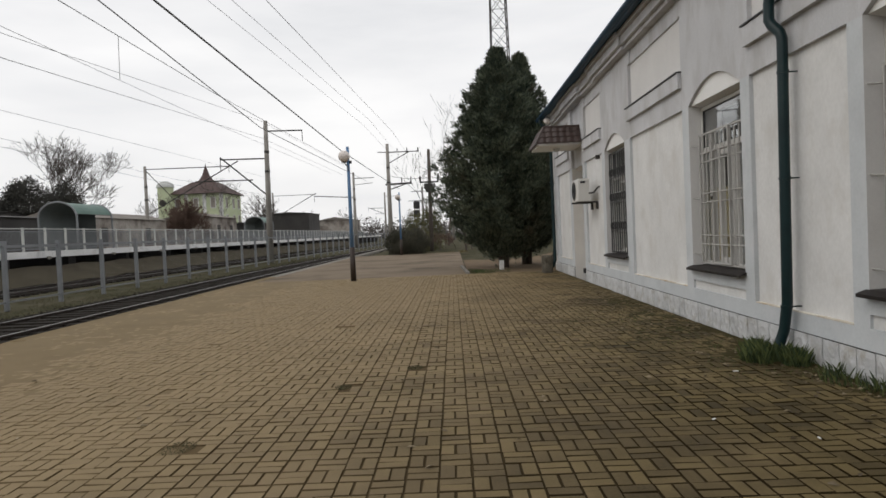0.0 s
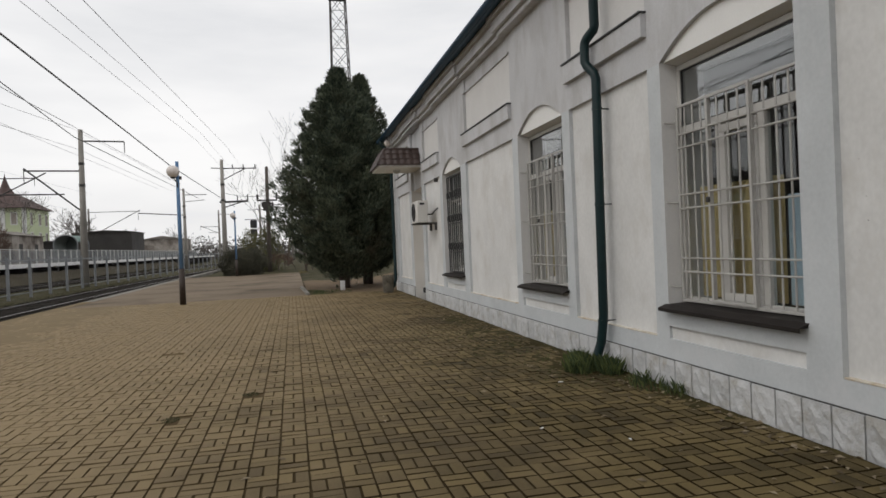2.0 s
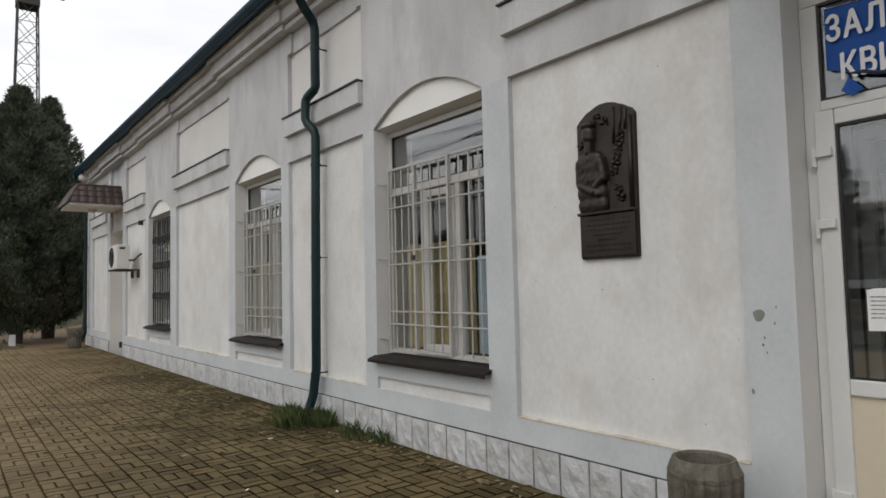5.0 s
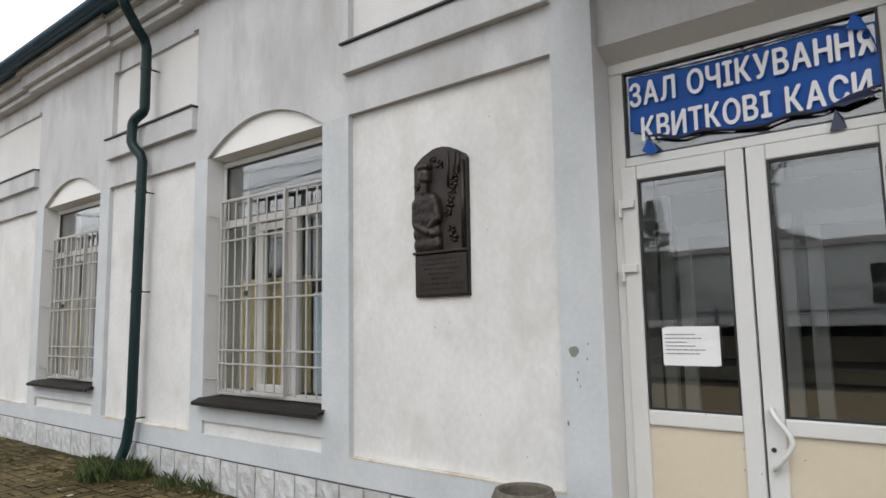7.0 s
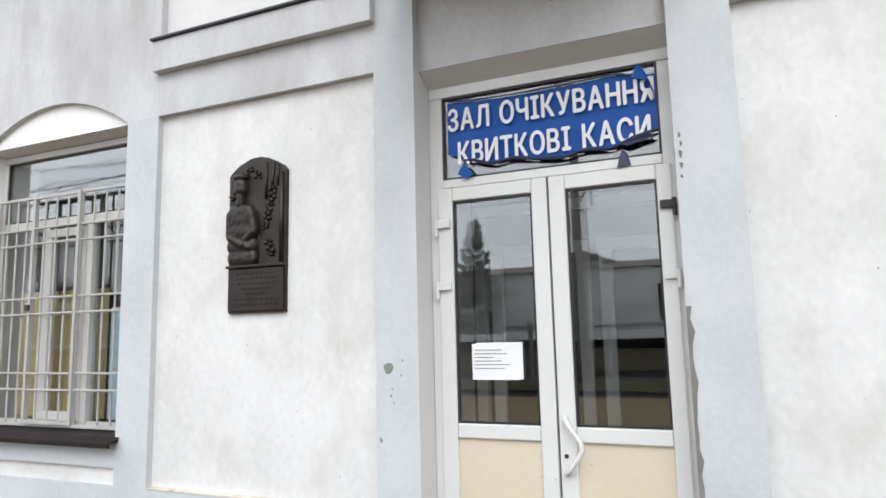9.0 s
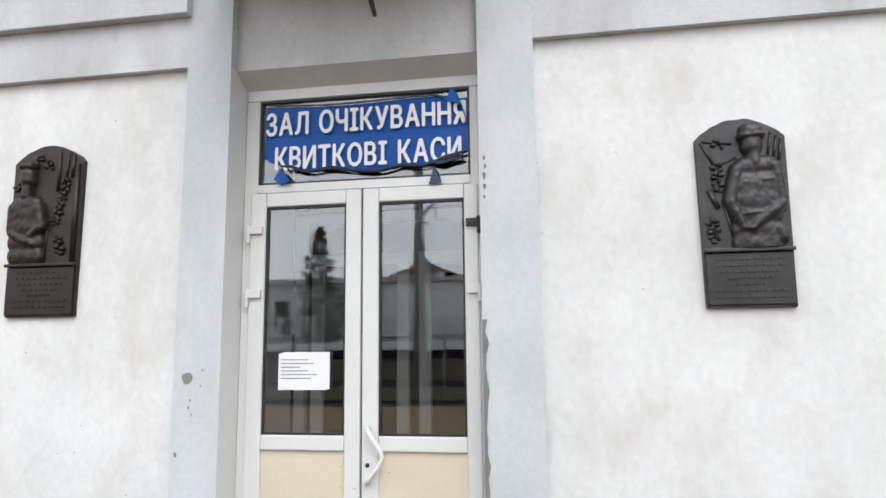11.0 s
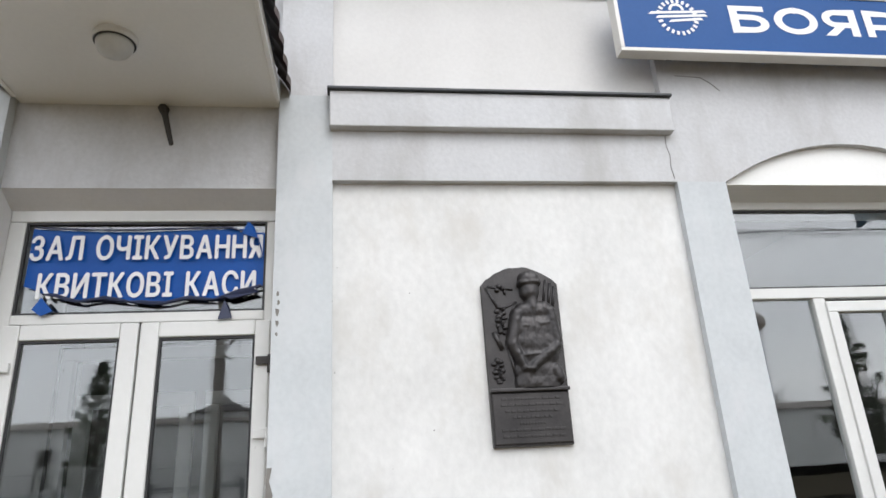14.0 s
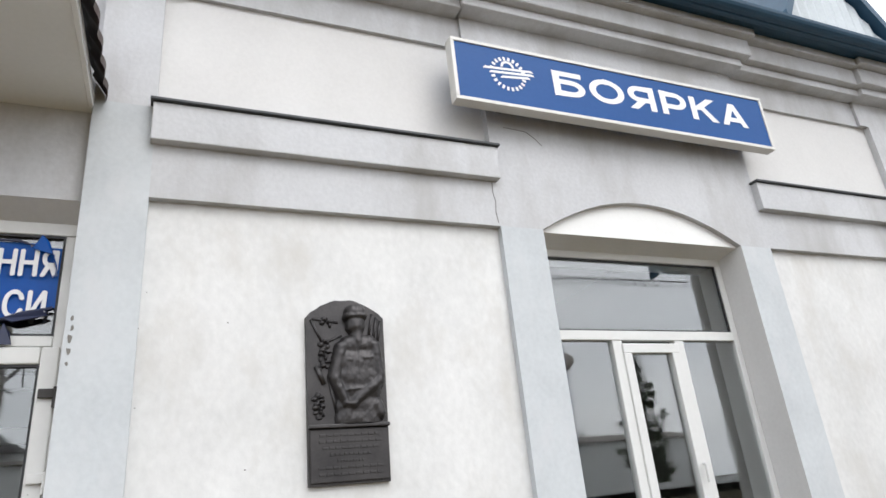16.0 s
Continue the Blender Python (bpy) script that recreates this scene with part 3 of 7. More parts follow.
bmesh.ops.recalc_face_normals(bm, faces=bm.faces)
wroof = tagged(part("wing_roof", bm, M_gutter), "dark teal sheet metal gabled roof of the wing", "roof", kind="structure")
for a_, b_ in ((gab[0], gab[1]), (gab[1], gab[2])):
    bm = bmesh.new()
    vv = [bm.verts.new(p) for p in ((a_[0], -8.70, a_[1] + 0.03), (b_[0], -8.70, b_[1] + 0.03), (b_[0], -8.70, b_[1] - 0.22), (a_[0], -8.70, a_[1] - 0.22))]
    ww = [bm.verts.new(p) for p in ((a_[0], -8.715, a_[1] + 0.03), (b_[0], -8.715, b_[1] + 0.03), (b_[0], -8.715, b_[1] - 0.22), (a_[0], -8.715, a_[1] - 0.22))]
    bm.faces.new(vv)
    bm.faces.new(ww[::-1])
    for k in range(4):
        bm.faces.new((vv[k], ww[k], ww[(k + 1) % 4], vv[(k + 1) % 4]))
    part("verge_board", bm, M_gutter, wroof)
# gable of ribbed sheet over the lower roof
bm = bmesh.new()
n = 90
lo, hi = [], []
for k in range(n + 1):
    x = -4.3 + 13.2 * k / n
    zt = 5.25 + (5.95 - 5.25) * (1 - abs(x - 2.35) / 7.3) - 0.10
    yy = -9.02 + (0.025 if k % 2 else 0.0)
    lo.append(bm.verts.new((x, yy, 5.0)))
    hi.append(bm.verts.new((x, yy, max(5.01, zt))))
for k in range(n):
    bm.faces.new((lo[k], hi[k], hi[k + 1], lo[k + 1]))
part("gable_sheet", bm, surf("grey_ribbed_sheet", (0.36, 0.38, 0.39), (0.50, 0.52, 0.53), 2, 0.6, 0.1, 20), wroof, "grey ribbed gable sheet")

# steep dormer on the roof, its gable clad in pale ribbed sheet
dm = thing("dormer", (1.2, -9.1, 5.9), "steep roof dormer with pale ribbed gable and blue verge", "dormer")
bm = bmesh.new()
n = 26
lo, hi = [], []
for k in range(n + 1):
    y = -1.55 + 2.55 * k / n
    zt = 3.05 - (1.28 * abs(y) if y < 0 else 1.75 * y)
    xx = 0.03 if k % 2 else 0.0
    lo.append(bm.verts.new((xx, y, 0.0)))
    hi.append(bm.verts.new((xx, y, max(0.05, zt))))
for k in range(n):
    bm.faces.new((lo[k], hi[k], hi[k + 1], lo[k + 1]))
part("gable_sheet", bm, surf("pale_ribbed_sheet", (0.42, 0.45, 0.46), (0.56, 0.59, 0.60), 2, 0.6, 0.1, 20), dm, "pale ribbed gable sheet")
for ya, za, yb, zb in ((0.0, 3.12, -1.75, 0.88), (0.0, 3.12, 1.05, 1.28)):
    bm = bmesh.new()
    vv = [[bm.verts.new((x, y, z + o)) for x, o in ((-0.12, 0.0), (2.4, 0.0), (2.4, 0.09), (-0.12, 0.22))] for y, z in ((ya, za), (yb, zb))]
    for k in range(4):
        bm.faces.new((vv[0][k], vv[0][(k + 1) % 4], vv[1][(k + 1) % 4], vv[1][k]))
    bm.faces.new(vv[0])
    bm.faces.new(vv[1][::-1])
    bmesh.ops.recalc_face_normals(bm, faces=bm.faces)
    part("roof", bm, M_gutter, dm)

# ---------------------------------------------------------------- ground
bm = bmesh.new()


def gz(x, y):
    """Height of the open ground: level at the tracks, a low bank behind the building."""
    h = -0.22
    if x > 0.5 and y > 23:
        h += min(1.6, (x - 0.5) * 0.28) * min(1, (y - 23) / 6)
    if y > 47 and x > -10.2:
        h += min(0.5, (y - 47) * 0.06)
    return h


xs = [-900, -300, -120, -60, -45, -30] + [x * 1.5 for x in range(-18, 14)] + [24, 30, 45, 80, 300, 900]
yv = [-900, -200, -80, -40, -22] + [y * 2.0 for y in range(-8, 45)] + [100, 130, 200, 400, 900, 2500]
grid = [[bm.verts.new((x, y, gz(x, y) + (0.03 * noise.noise(Vector((x * 0.4, y * 0.4, 0))) if abs(x) < 60 else 0))) for y in yv] for x in xs]
for i in range(len(xs) - 1):
    for j in range(len(yv) - 1):
        bm.faces.new((grid[i][j], grid[i + 1][j], grid[i + 1][j + 1], grid[i][j + 1]))
tagged(part("ground", bm, M_grass, smooth=True), "dull winter turf and bare earth beside the tracks", "ground", kind="structure")

EDGE = -11.05
PAVE_END = 22.4
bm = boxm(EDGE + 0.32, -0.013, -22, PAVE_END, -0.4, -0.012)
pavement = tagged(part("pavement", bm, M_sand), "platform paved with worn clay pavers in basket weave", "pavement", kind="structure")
bm = boxm(EDGE + 0.32, -3.15, PAVE_END + 0.001, 47, -0.4, -0.02)
tagged(part("road", bm, M_asphalt), "grey worn asphalt platform beyond the pavers", "pavement", kind="structure")

# ---------------------------------------------------------------- windows


def rect_frame(bm, x0, x1, ya, yb, za, zb, w, bevel=0.006):
    box(bm, x0, x1, ya, yb, za, za + w, bevel)
    box(bm, x0, x1, ya, yb, zb - w, zb, bevel)
    box(bm, x0, x1, ya, ya + w, za + w, zb - w, bevel)
    box(bm, x0, x1, yb - w, yb, za + w, zb - w, bevel)
    return bm


def pane(parent, x, ya, yb, za, zb, name="pane", m=None):
    ob = part(name, boxm(x, x + 0.006, ya, yb, za, zb), m or M_glass, parent)
    ob.visible_shadow = False
    return ob


def window(name, a, b, x=0.25, frame_mat=None, label="", lower=None):
    frame_mat = frame_mat or M_winframe
    w = thing(name, (0, 0, 0), label, "window", kind="structure")
    top = SPRING - 0.03
    f = part("window_frame", rect_frame(bmesh.new(), x, x + 0.07, a + 0.002, b - 0.002, 0.845, top, 0.055), frame_mat, w)
    ya, yb = a + 0.057, b - 0.057
    part("transom", boxm(x - 0.004, x + 0.066, ya, yb, 2.495, 2.565, bevel=0.006), frame_mat, f)
    # three lights below the transom: the middle one opens
    w3 = (yb - ya) / 3.0
    m1, m2 = yb - w3 * 1.02, ya + w3 * 0.98
    for m in (m1, m2):
        part("mullion", boxm(x, x + 0.066, m - 0.042, m + 0.042, 0.90, 2.495, bevel=0.006), frame_mat, f)
    part("casement", rect_frame(bmesh.new(), x - 0.016, x + 0.05, m2 + 0.03, m1 - 0.03, 0.902, 2.47, 0.07), frame_mat, w)
    bm = bmesh.new()
    tube(bm, [(x - 0.03, m2 + 0.065, 1.62), (x - 0.055, m2 + 0.065, 1.62), (x - 0.055, m2 + 0.065, 1.50)], 0.011, 6)
    part("window_handle", bm, frame_mat, w)
    pane(w, x + 0.03, ya - 0.002, yb + 0.002, 2.563, top - 0.053)
    pane(w, x + 0.03, m1 + 0.04, yb + 0.002, 0.895, 2.497, m=lower)
    pane(w, x + 0.022, m2 + 0.098, m1 - 0.098, 0.97, 2.402, m=lower)
    pane(w, x + 0.03, ya - 0.002, m2 - 0.04, 0.895, 2.497, m=lower)
    # rubber seal line that shows dark round the top light
    part("seal", rect_frame(bmesh.new(), x + 0.012, x + 0.029, ya - 0.001, yb + 0.001, 2.564, top - 0.054, 0.014, 0), M_black, w)
    bm = bmesh.new()
    s = [(-0.095, 0.768), (-0.095, 0.800), (0.0, 0.833), (0.25, 0.843), (0.25, 0.80), (-0.083, 0.795), (-0.083, 0.768)]
    e = 0.042
    va = [bm.verts.new((p, a - (e if p < 0.01 else -0.002), z)) for p, z in s]
    vb = [bm.verts.new((p, b + (e if p < 0.01 else -0.002), z)) for p, z in s]
    for i in range(len(s)):
        j = (i + 1) % len(s)
        bm.faces.new((va[i], va[j], vb[j], vb[i]))
    bm.faces.new(va[::-1])
    bm.faces.new(vb)
    bmesh.ops.recalc_face_normals(bm, faces=bm.faces)
    part("window_sill", bm, M_sill, w, "dark brown sheet metal sill")
    return w


window("window_1", *WINDOWS[0], x=0.18, lower=M_clear, frame_mat=M_winframe, label="tall arched window with white plastic frame behind iron bars")
window("window_2", *WINDOWS[1], x=0.18, lower=M_clear, label="tall arched window with white plastic frame behind bars")
window("window_3", *WINDOWS[2], x=0.18, lower=M_clear, label="tall arched window with white plastic frame and curtains")
window("window_4", *WINDOWS[3], frame_mat=M_pvc, label="tall arched unbarred window reflecting sky and trees")


def folds(bm, x, ya, yb, za, zb, amp=0.02, waves=7):
    n = waves * 6
    lo, hi = [], []
    for k in range(n + 1):
        y = ya + (yb - ya) * k / n
        dx = amp * math.sin(k / 6 * 2 * math.pi) + amp * 0.4 * math.sin(k * 0.37)
        lo.append(bm.verts.new((x + dx, y, za)))
        hi.append(bm.verts.new((x + dx * 0.8, y, zb)))
    for k in range(n):
        bm.faces.new((lo[k], lo[k + 1], hi[k + 1], hi[k]))
    return bm


for (a, b) in WINDOWS[1:3]:
    c = part("curtain", folds(bmesh.new(), 0.36, a + 0.55, b - 0.06, 0.9, 1.97), M_curtain, smooth=True)
    tagged(c, "ochre half-height curtain hanging behind the window", "curtain", "half curtains")
    c = part("notice_board", boxm(0.34, 0.355, a + 0.06, a + 0.50, 0.9, 1.80, bevel=0.004), M_poster)
    tagged(c, "pale blue board standing inside the window", "board", "window boards")
c = part("curtain", folds(bmesh.new(), 0.45, 13.4, 15.0, 0.9, 3.05, 0.02, 9), M_blind, smooth=True)
tagged(c, "white full-length curtain behind the iron bars", "curtain")
# white steel grilles: a fixed part on each side and a small gate in the middle


def grille(a, b):
    g = thing("window_grille", (0.12, (a + b) / 2, 0.85), "white painted steel window grille with a padlocked gate", "grille", "white window grilles")
    inv = Matrix.Translation((-0.12, -(a + b) / 2, -0.85))
    ya, yb = a + 0.07, b - 0.075
    z0, z1 = 0.86, 2.76
    w = yb - ya
    cuts = [ya, ya + w * 0.345, ya + w * 0.69, yb]

    def put(name, bm, label=""):
        bmesh.ops.transform(bm, matrix=inv, verts=bm.verts)
        return part(name, bm, M_grille, g, label)

    levels = [2.475, 2.345, 1.89, 1.76, 1.28, 1.15]
    put("outer_frame", rect_frame(bmesh.new(), 0.108, 0.133, ya, yb, z0, z1, 0.025, 0.003))
    gate = put("gate_frame", rect_frame(bmesh.new(), 0.088, 0.107, cuts[1] - 0.012, cuts[2] + 0.012, z0 + 0.02, z1 - 0.004, 0.03, 0.003))
    for s in range(3):
        p, q = cuts[s], cuts[s + 1]
        x = 0.098 if s == 1 else 0.12
        for z in levels:
            bm = bmesh.new()
            tube(bm, [(x - 0.008, p + 0.01, z), (x - 0.008, q - 0.01, z)], 0.0092, 6)
            put("cross_bar", bm)
        nb = 3
        for k in range(1, nb + 1):
            y = p + (q - p) * k / (nb + 1)
            bm = bmesh.new()
            tube(bm, [(x + 0.004, y, z0 + 0.02), (x + 0.004, y, z1 - 0.012)], 0.0092, 6)
            put("upright_bar", bm)
    for m in (cuts[1], cuts[2]):
        put("post_bar", boxm(0.11, 0.132, m - 0.013, m + 0.013, z0 + 0.025, z1 - 0.025, bevel=0.003))
    for z in (2.6, 1.82, 1.0):
        bm = bmesh.new()
        tube(bm, [(0.12, yb - 0.01, z), (0.09, yb + 0.03, z), (0.03, yb + 0.078, z + 0.01)], 0.009, 6)
        put("wall_hook", bm)
    bm = boxm(0.066, 0.088, cuts[2] - 0.025, cuts[2] + 0.02, 1.79, 1.84, bevel=0.006)
    bmesh.ops.transform(bm, matrix=inv, verts=bm.verts)
    part("padlock", bm, M_iron, g, "small dark padlock")
    return g


g1 = grille(*WINDOWS[2])
copy_thing(g1, Matrix.Translation((0.12, sum(WINDOWS[1]) / 2, 0.85)))

# wrought iron grille of the further window
a, b = WINDOWS[0]
g = thing("window_grille", (0.1, (a + b) / 2, 0.85), "black wrought iron grille with scrolled rings", "grille")
inv = Matrix.Translation((-0.1, -(a + b) / 2, -0.85))


def put_iron(name, bm):
    bmesh.ops.transform(bm, matrix=inv, verts=bm.verts)
    return part(name, bm, M_darkgrille, g)


put_iron("outer_frame", rect_frame(bmesh.new(), 0.09, 0.115, a + 0.03, b - 0.03, 0.86, 3.12, 0.03, 0.003))
n = 9
for k in range(1, n):
    y = a + 0.03 + (b - a - 0.06) * k / n
    bm = bmesh.new()
    tube(bm, [(0.1, y, 0.88), (0.1, y, 3.10)], 0.011, 6)
    put_iron("upright_bar", bm)
for z in (1.35, 2.0, 2.55):
    put_iron("cross_bar", boxm(0.085, 0.098, a + 0.06, b - 0.06, z - 0.012, z + 0.012))
    for k in range(0, n):
        y = a + 0.03 + (b - a - 0.06) * (k + 0.5) / n
        bm = bmesh.new()
        tube(bm, [(0.085, y + 0.075 * math.cos(t), z + 0.12 + 0.085 * math.sin(t)) for t in np.linspace(0, 2 * math.pi, 13)], 0.012, 5)
        put_iron("scroll_ring", bm)

# ---------------------------------------------------------------- the entrance
DX = 0.22
d = thing("door_1", (0, 0, 0), "white plastic double door with cream lower panels", "door", kind="structure")
dy0, dy1 = DOORS[1]
bm = bmesh.new()
box(bm, DX, DX + 0.08, dy0 + 0.002, dy1 - 0.002, 3.035, 3.13, 0.006)
box(bm, DX, DX + 0.08, dy0 + 0.002, dy0 + 0.075, 0.03, 3.033, 0.006)
box(bm, DX, DX + 0.08, dy1 - 0.090, dy1 - 0.002, 0.03, 3.033, 0.006)
box(bm, DX - 0.004, DX + 0.08, dy0 + 0.0755, dy1 - 0.0905, 2.435, 2.49, 0.006)
part("door_frame", bm, M_pvc, d)
pane(d, DX + 0.03, dy0 + 0.073, dy1 - 0.088, 2.488, 3.037, "transom_pane")
part("seal", rect_frame(bmesh.new(), DX + 0.01, DX + 0.029, dy0 + 0.074, dy1 - 0.089, 2.489, 3.036, 0.014, 0), M_black, d)


def leaf(y0, y1, gy0, gy1):
    lf = part("door_leaf", bmesh.new(), M_pvc, d)
    bm = bmesh.new()
    x0, x1 = DX - 0.02, DX + 0.05
    box(bm, x0, x1, y0, gy0, 0.035, 2.43, 0.008)
    box(bm, x0, x1, gy1, y1, 0.035, 2.43, 0.008)
    box(bm, x0, x1, gy0 + 0.001, gy1 - 0.001, 2.345, 2.43, 0.008)
    box(bm, x0, x1, gy0 + 0.001, gy1 - 0.001, 0.90, 0.985, 0.008)
    box(bm, x0, x1, gy0 + 0.001, gy1 - 0.001, 0.035, 0.13, 0.008)
    lf.data = mesh_of(bm, "door_leaf", M_pvc)
    part("door_panel", boxm(x0 + 0.022, x1 - 0.02, gy0 - 0.002, gy1 + 0.002, 0.128, 0.902, bevel=0.003), M_cream, lf, "cream lower panel")
    ob = pane(lf, x0 + 0.03, gy0 - 0.002, gy1 + 0.002, 0.983, 2.347)
    part("seal", rect_frame(bmesh.new(), x0 + 0.014, x0 + 0.029, gy0, gy1, 0.986, 2.344, 0.012, 0), M_black, lf)
    return lf


l1 = leaf(0.684, 1.388, 0.778, 1.288)
l2 = leaf(-0.018, 0.672, 0.063, 0.575)
for z in (2.18, 1.79, 0.35):
    bm = bmesh.new()
    tube(bm, [(DX - 0.035, 1.392, z - 0.055), (DX - 0.035, 1.392, z + 0.05)], 0.013, 8)
    box(bm, DX - 0.045, DX - 0.021, 1.30, 1.385, z - 0.004, z + 0.045, 0.004)
    part("hinge", bm, M_pvc, l1)
for z, m in ((2.18, M_iron), (1.79, M_pvc), (0.35, M_pvc)):
    bm = bmesh.new()
    tube(bm, [(DX - 0.035, -0.024, z - 0.05), (DX - 0.035, -0.024, z + 0.05)], 0.012, 8)
    box(bm, DX - 0.045, DX - 0.021, -0.016, 0.05, z - 0.004, z + 0.04, 0.004)
    part("hinge", bm, m, l2)
bm = bmesh.new()
path = [(DX - 0.02, 0.632, 1.03), (DX - 0.06, 0.628, 1.03), (DX - 0.072, 0.60, 0.985), (DX - 0.075, 0.548, 0.915), (DX - 0.075, 0.535, 0.875), (DX - 0.074, 0.556, 0.83), (DX - 0.07, 0.61, 0.76), (DX - 0.06, 0.628, 0.738), (DX - 0.02, 0.632, 0.738)]
tube(bm, path, 0.014, 10)
part("door_handle", bm, M_pvc, l2, smooth=True)
bm = bmesh.new()
tube(bm, [(DX - 0.026, 0.636, 0.826), (DX - 0.018, 0.636, 0.826)], 0.013, 10)
part("keyhole", bm, M_black, l2)
bm = boxm(DX - 0.05, THICK, dy0 + 0.003, dy1 - 0.003, -0.01, 0.03, bevel=0.004)
part("threshold", bm, M_concrete, d)
# pale side walls added inside the porch to brighten the view through the glass
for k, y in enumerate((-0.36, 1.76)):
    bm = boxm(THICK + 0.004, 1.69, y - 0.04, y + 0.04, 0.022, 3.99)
    tagged(part("wall_porch_%d" % (k + 1), bm, M_soffit), "pale side wall added to brighten the entrance porch", "wall", kind="structure")
# inner door of the porch
di = thing("door_2", (0, 0, 0), "white plastic inner porch door", "door", kind="structure")
bm = bmesh.new()
rect_frame(bm, 1.7, 1.78, -0.3, 1.7, 0.021, 2.6, 0.09)
rect_frame(bm, 1.69, 1.75, 0.72, 1.55, 0.05, 2.25, 0.10)
rect_frame(bm, 1.69, 1.75, -0.2, 0.64, 0.05, 2.25, 0.10)
part("door_frame", bm, M_pvc, di)

# the peeling film on the light over the door
bn = thing("banner", (DX, 0.67, 2.78), "blue peeling film sign with white lettering", "sign")
inv = Matrix.Translation((-DX, -0.67, -2.78))


def put_banner(name, bm, material, label=""):
    bmesh.ops.transform(bm, matrix=inv, verts=bm.verts)
    return part(name, bm, material, bn, label, smooth=False)


def top_edge(u):
    return 2.995 - 0.012 * math.sin(u * 5) - 0.02 * u + (0.0 if u < 0.93 else -0.02)


def bottom_edge(u):
    return 2.592 - 0.04 * math.sin(max(0, (u - 0.12)) * 3.4) * (u > 0.12) + 0.012 * math.sin(u * 21) + max(0, u - 0.72) * 0.16 + 0.06 * max(0.0, 1 - u / 0.09)


bm = bmesh.new()
n, rws = 40, 8
gridv = []
for i in range(n + 1):
    u = i / n
    y = 1.315 - u * 1.285
    col = []
    for j in range(rws + 1):
        v = j / rws
        z = bottom_edge(u) * (1 - v) + top_edge(u) * v
        x = DX + 0.012 - 0.010 * (1 - v) ** 2 * (1 + math.sin(u * 17)) - 0.004 * v * math.sin(u * 9 + 1)
        col.append(bm.verts.new((x, y, z)))
    gridv.append(col)
for i in range(n):
    for j in range(rws):
        bm.faces.new((gridv[i][j], gridv[i + 1][j], gridv[i + 1][j + 1], gridv[i][j + 1]))
put_banner("film", bm, M_banner)
bm = bmesh.new()
tube(bm, [(DX - 0.018, 1.20 - 1.16 * k / 18, bottom_edge(0.09 + 0.9 * k / 18) - 0.004 + 0.006 * math.sin(k * 1.7)) for k in range(19)], [0.005 + 0.007 * abs(math.sin(k * 0.9)) for k in range(19)], 6)
put_banner("curled_edge", bm, M_navy, "dark curled lower edge of film")
bm = bmesh.new()
tube(bm, [(DX - 0.005, 1.30 - 1.2 * k / 18, top_edge(k / 18) + 0.004) for k in range(19)], [0.004 + 0.004 * abs(math.sin(k * 1.3)) for k in range(19)], 5)
put_banner("curled_edge", bm, M_navy)
for pts, m in (([(0.16, 2.945), (0.125, 3.02), (0.09, 2.985), (0.045, 2.86), (0.035, 2.80), (0.07, 2.915)], M_banner),
               ([(1.20, 2.58), (1.13, 2.50), (1.19, 2.475), (1.235, 2.51)], M_banner),
               ([(0.235, 2.545), (0.205, 2.50), (0.19, 2.44), (0.265, 2.435)], M_navy),
               ([(0.25, 2.57), (0.08, 2.61), (0.05, 2.59), (0.20, 2.55)], M_navy)):
    bm = bmesh.new()
    fr = [bm.verts.new((DX - 0.03 - 0.01 * (k % 2), y, z)) for k, (y, z) in enumerate(pts)]
    bk = [bm.verts.new((DX - 0.024, y, z)) for y, z in pts]
    bm.faces.new(fr)
    bm.faces.new(bk[::-1])
    for k in range(len(pts)):
        bm.faces.new((fr[k], bk[k], bk[(k + 1) % len(pts)], fr[(k + 1) % len(pts)]))
    put_banner("loose_flap", bm, m)
t1 = words("lettering", "ЗАЛ ОЧІКУВАННЯ", 0.185, (DX - 0.014, 1.30, 2.80), M_letter, bn, bold=0.0062, width=1.255, tall=1.04)
t1.matrix_parent_inverse = inv
t2 = words("lettering", "КВИТКОВІ КАСИ", 0.185, (DX - 0.016, 1.235, 2.578), M_letter, bn, bold=0.0062, width=1.16, tall=1.04)
t2.matrix_parent_inverse = inv

# sheet of paper behind the door's glass, with lines of print
np_ = thing("notice", (DX, 1.03, 1.35), "white printed paper notice taped to the door glass", "paper")
inv = Matrix.Translation((-DX, -1.03, -1.35))
bm = boxm(DX - 0.020, DX - 0.018, 0.885, 1.182, 1.243, 1.455)
bmesh.ops.transform(bm, matrix=inv, verts=bm.verts)
part("sheet", bm, M_paper, np_)
bm = boxm(DX - 0.0165, DX - 0.0145, 0.868, 1.16, 1.247, 1.462)
bmesh.ops.transform(bm, matrix=inv, verts=bm.verts)
part("sheet", bm, M_paper, np_)
for k, ln in enumerate((0.17, 0.205, 0.12, 0.17, 0.225, 0.19)):
    z = 1.418 - k * 0.0215
    bm = bmesh.new()
    for i in range(7):
        box(bm, DX - 0.0222, DX - 0.0205, 1.165 - ln * (i + 0.86) / 7, 1.165 - ln * i / 7, z - 0.0024, z + 0.0024)
    bmesh.ops.transform(bm, matrix=inv, verts=bm.verts)
    part("print_line", bm, M_ink, np_)["kind"] = "stuff"

# ---------------------------------------------------------------- canopies over the doors


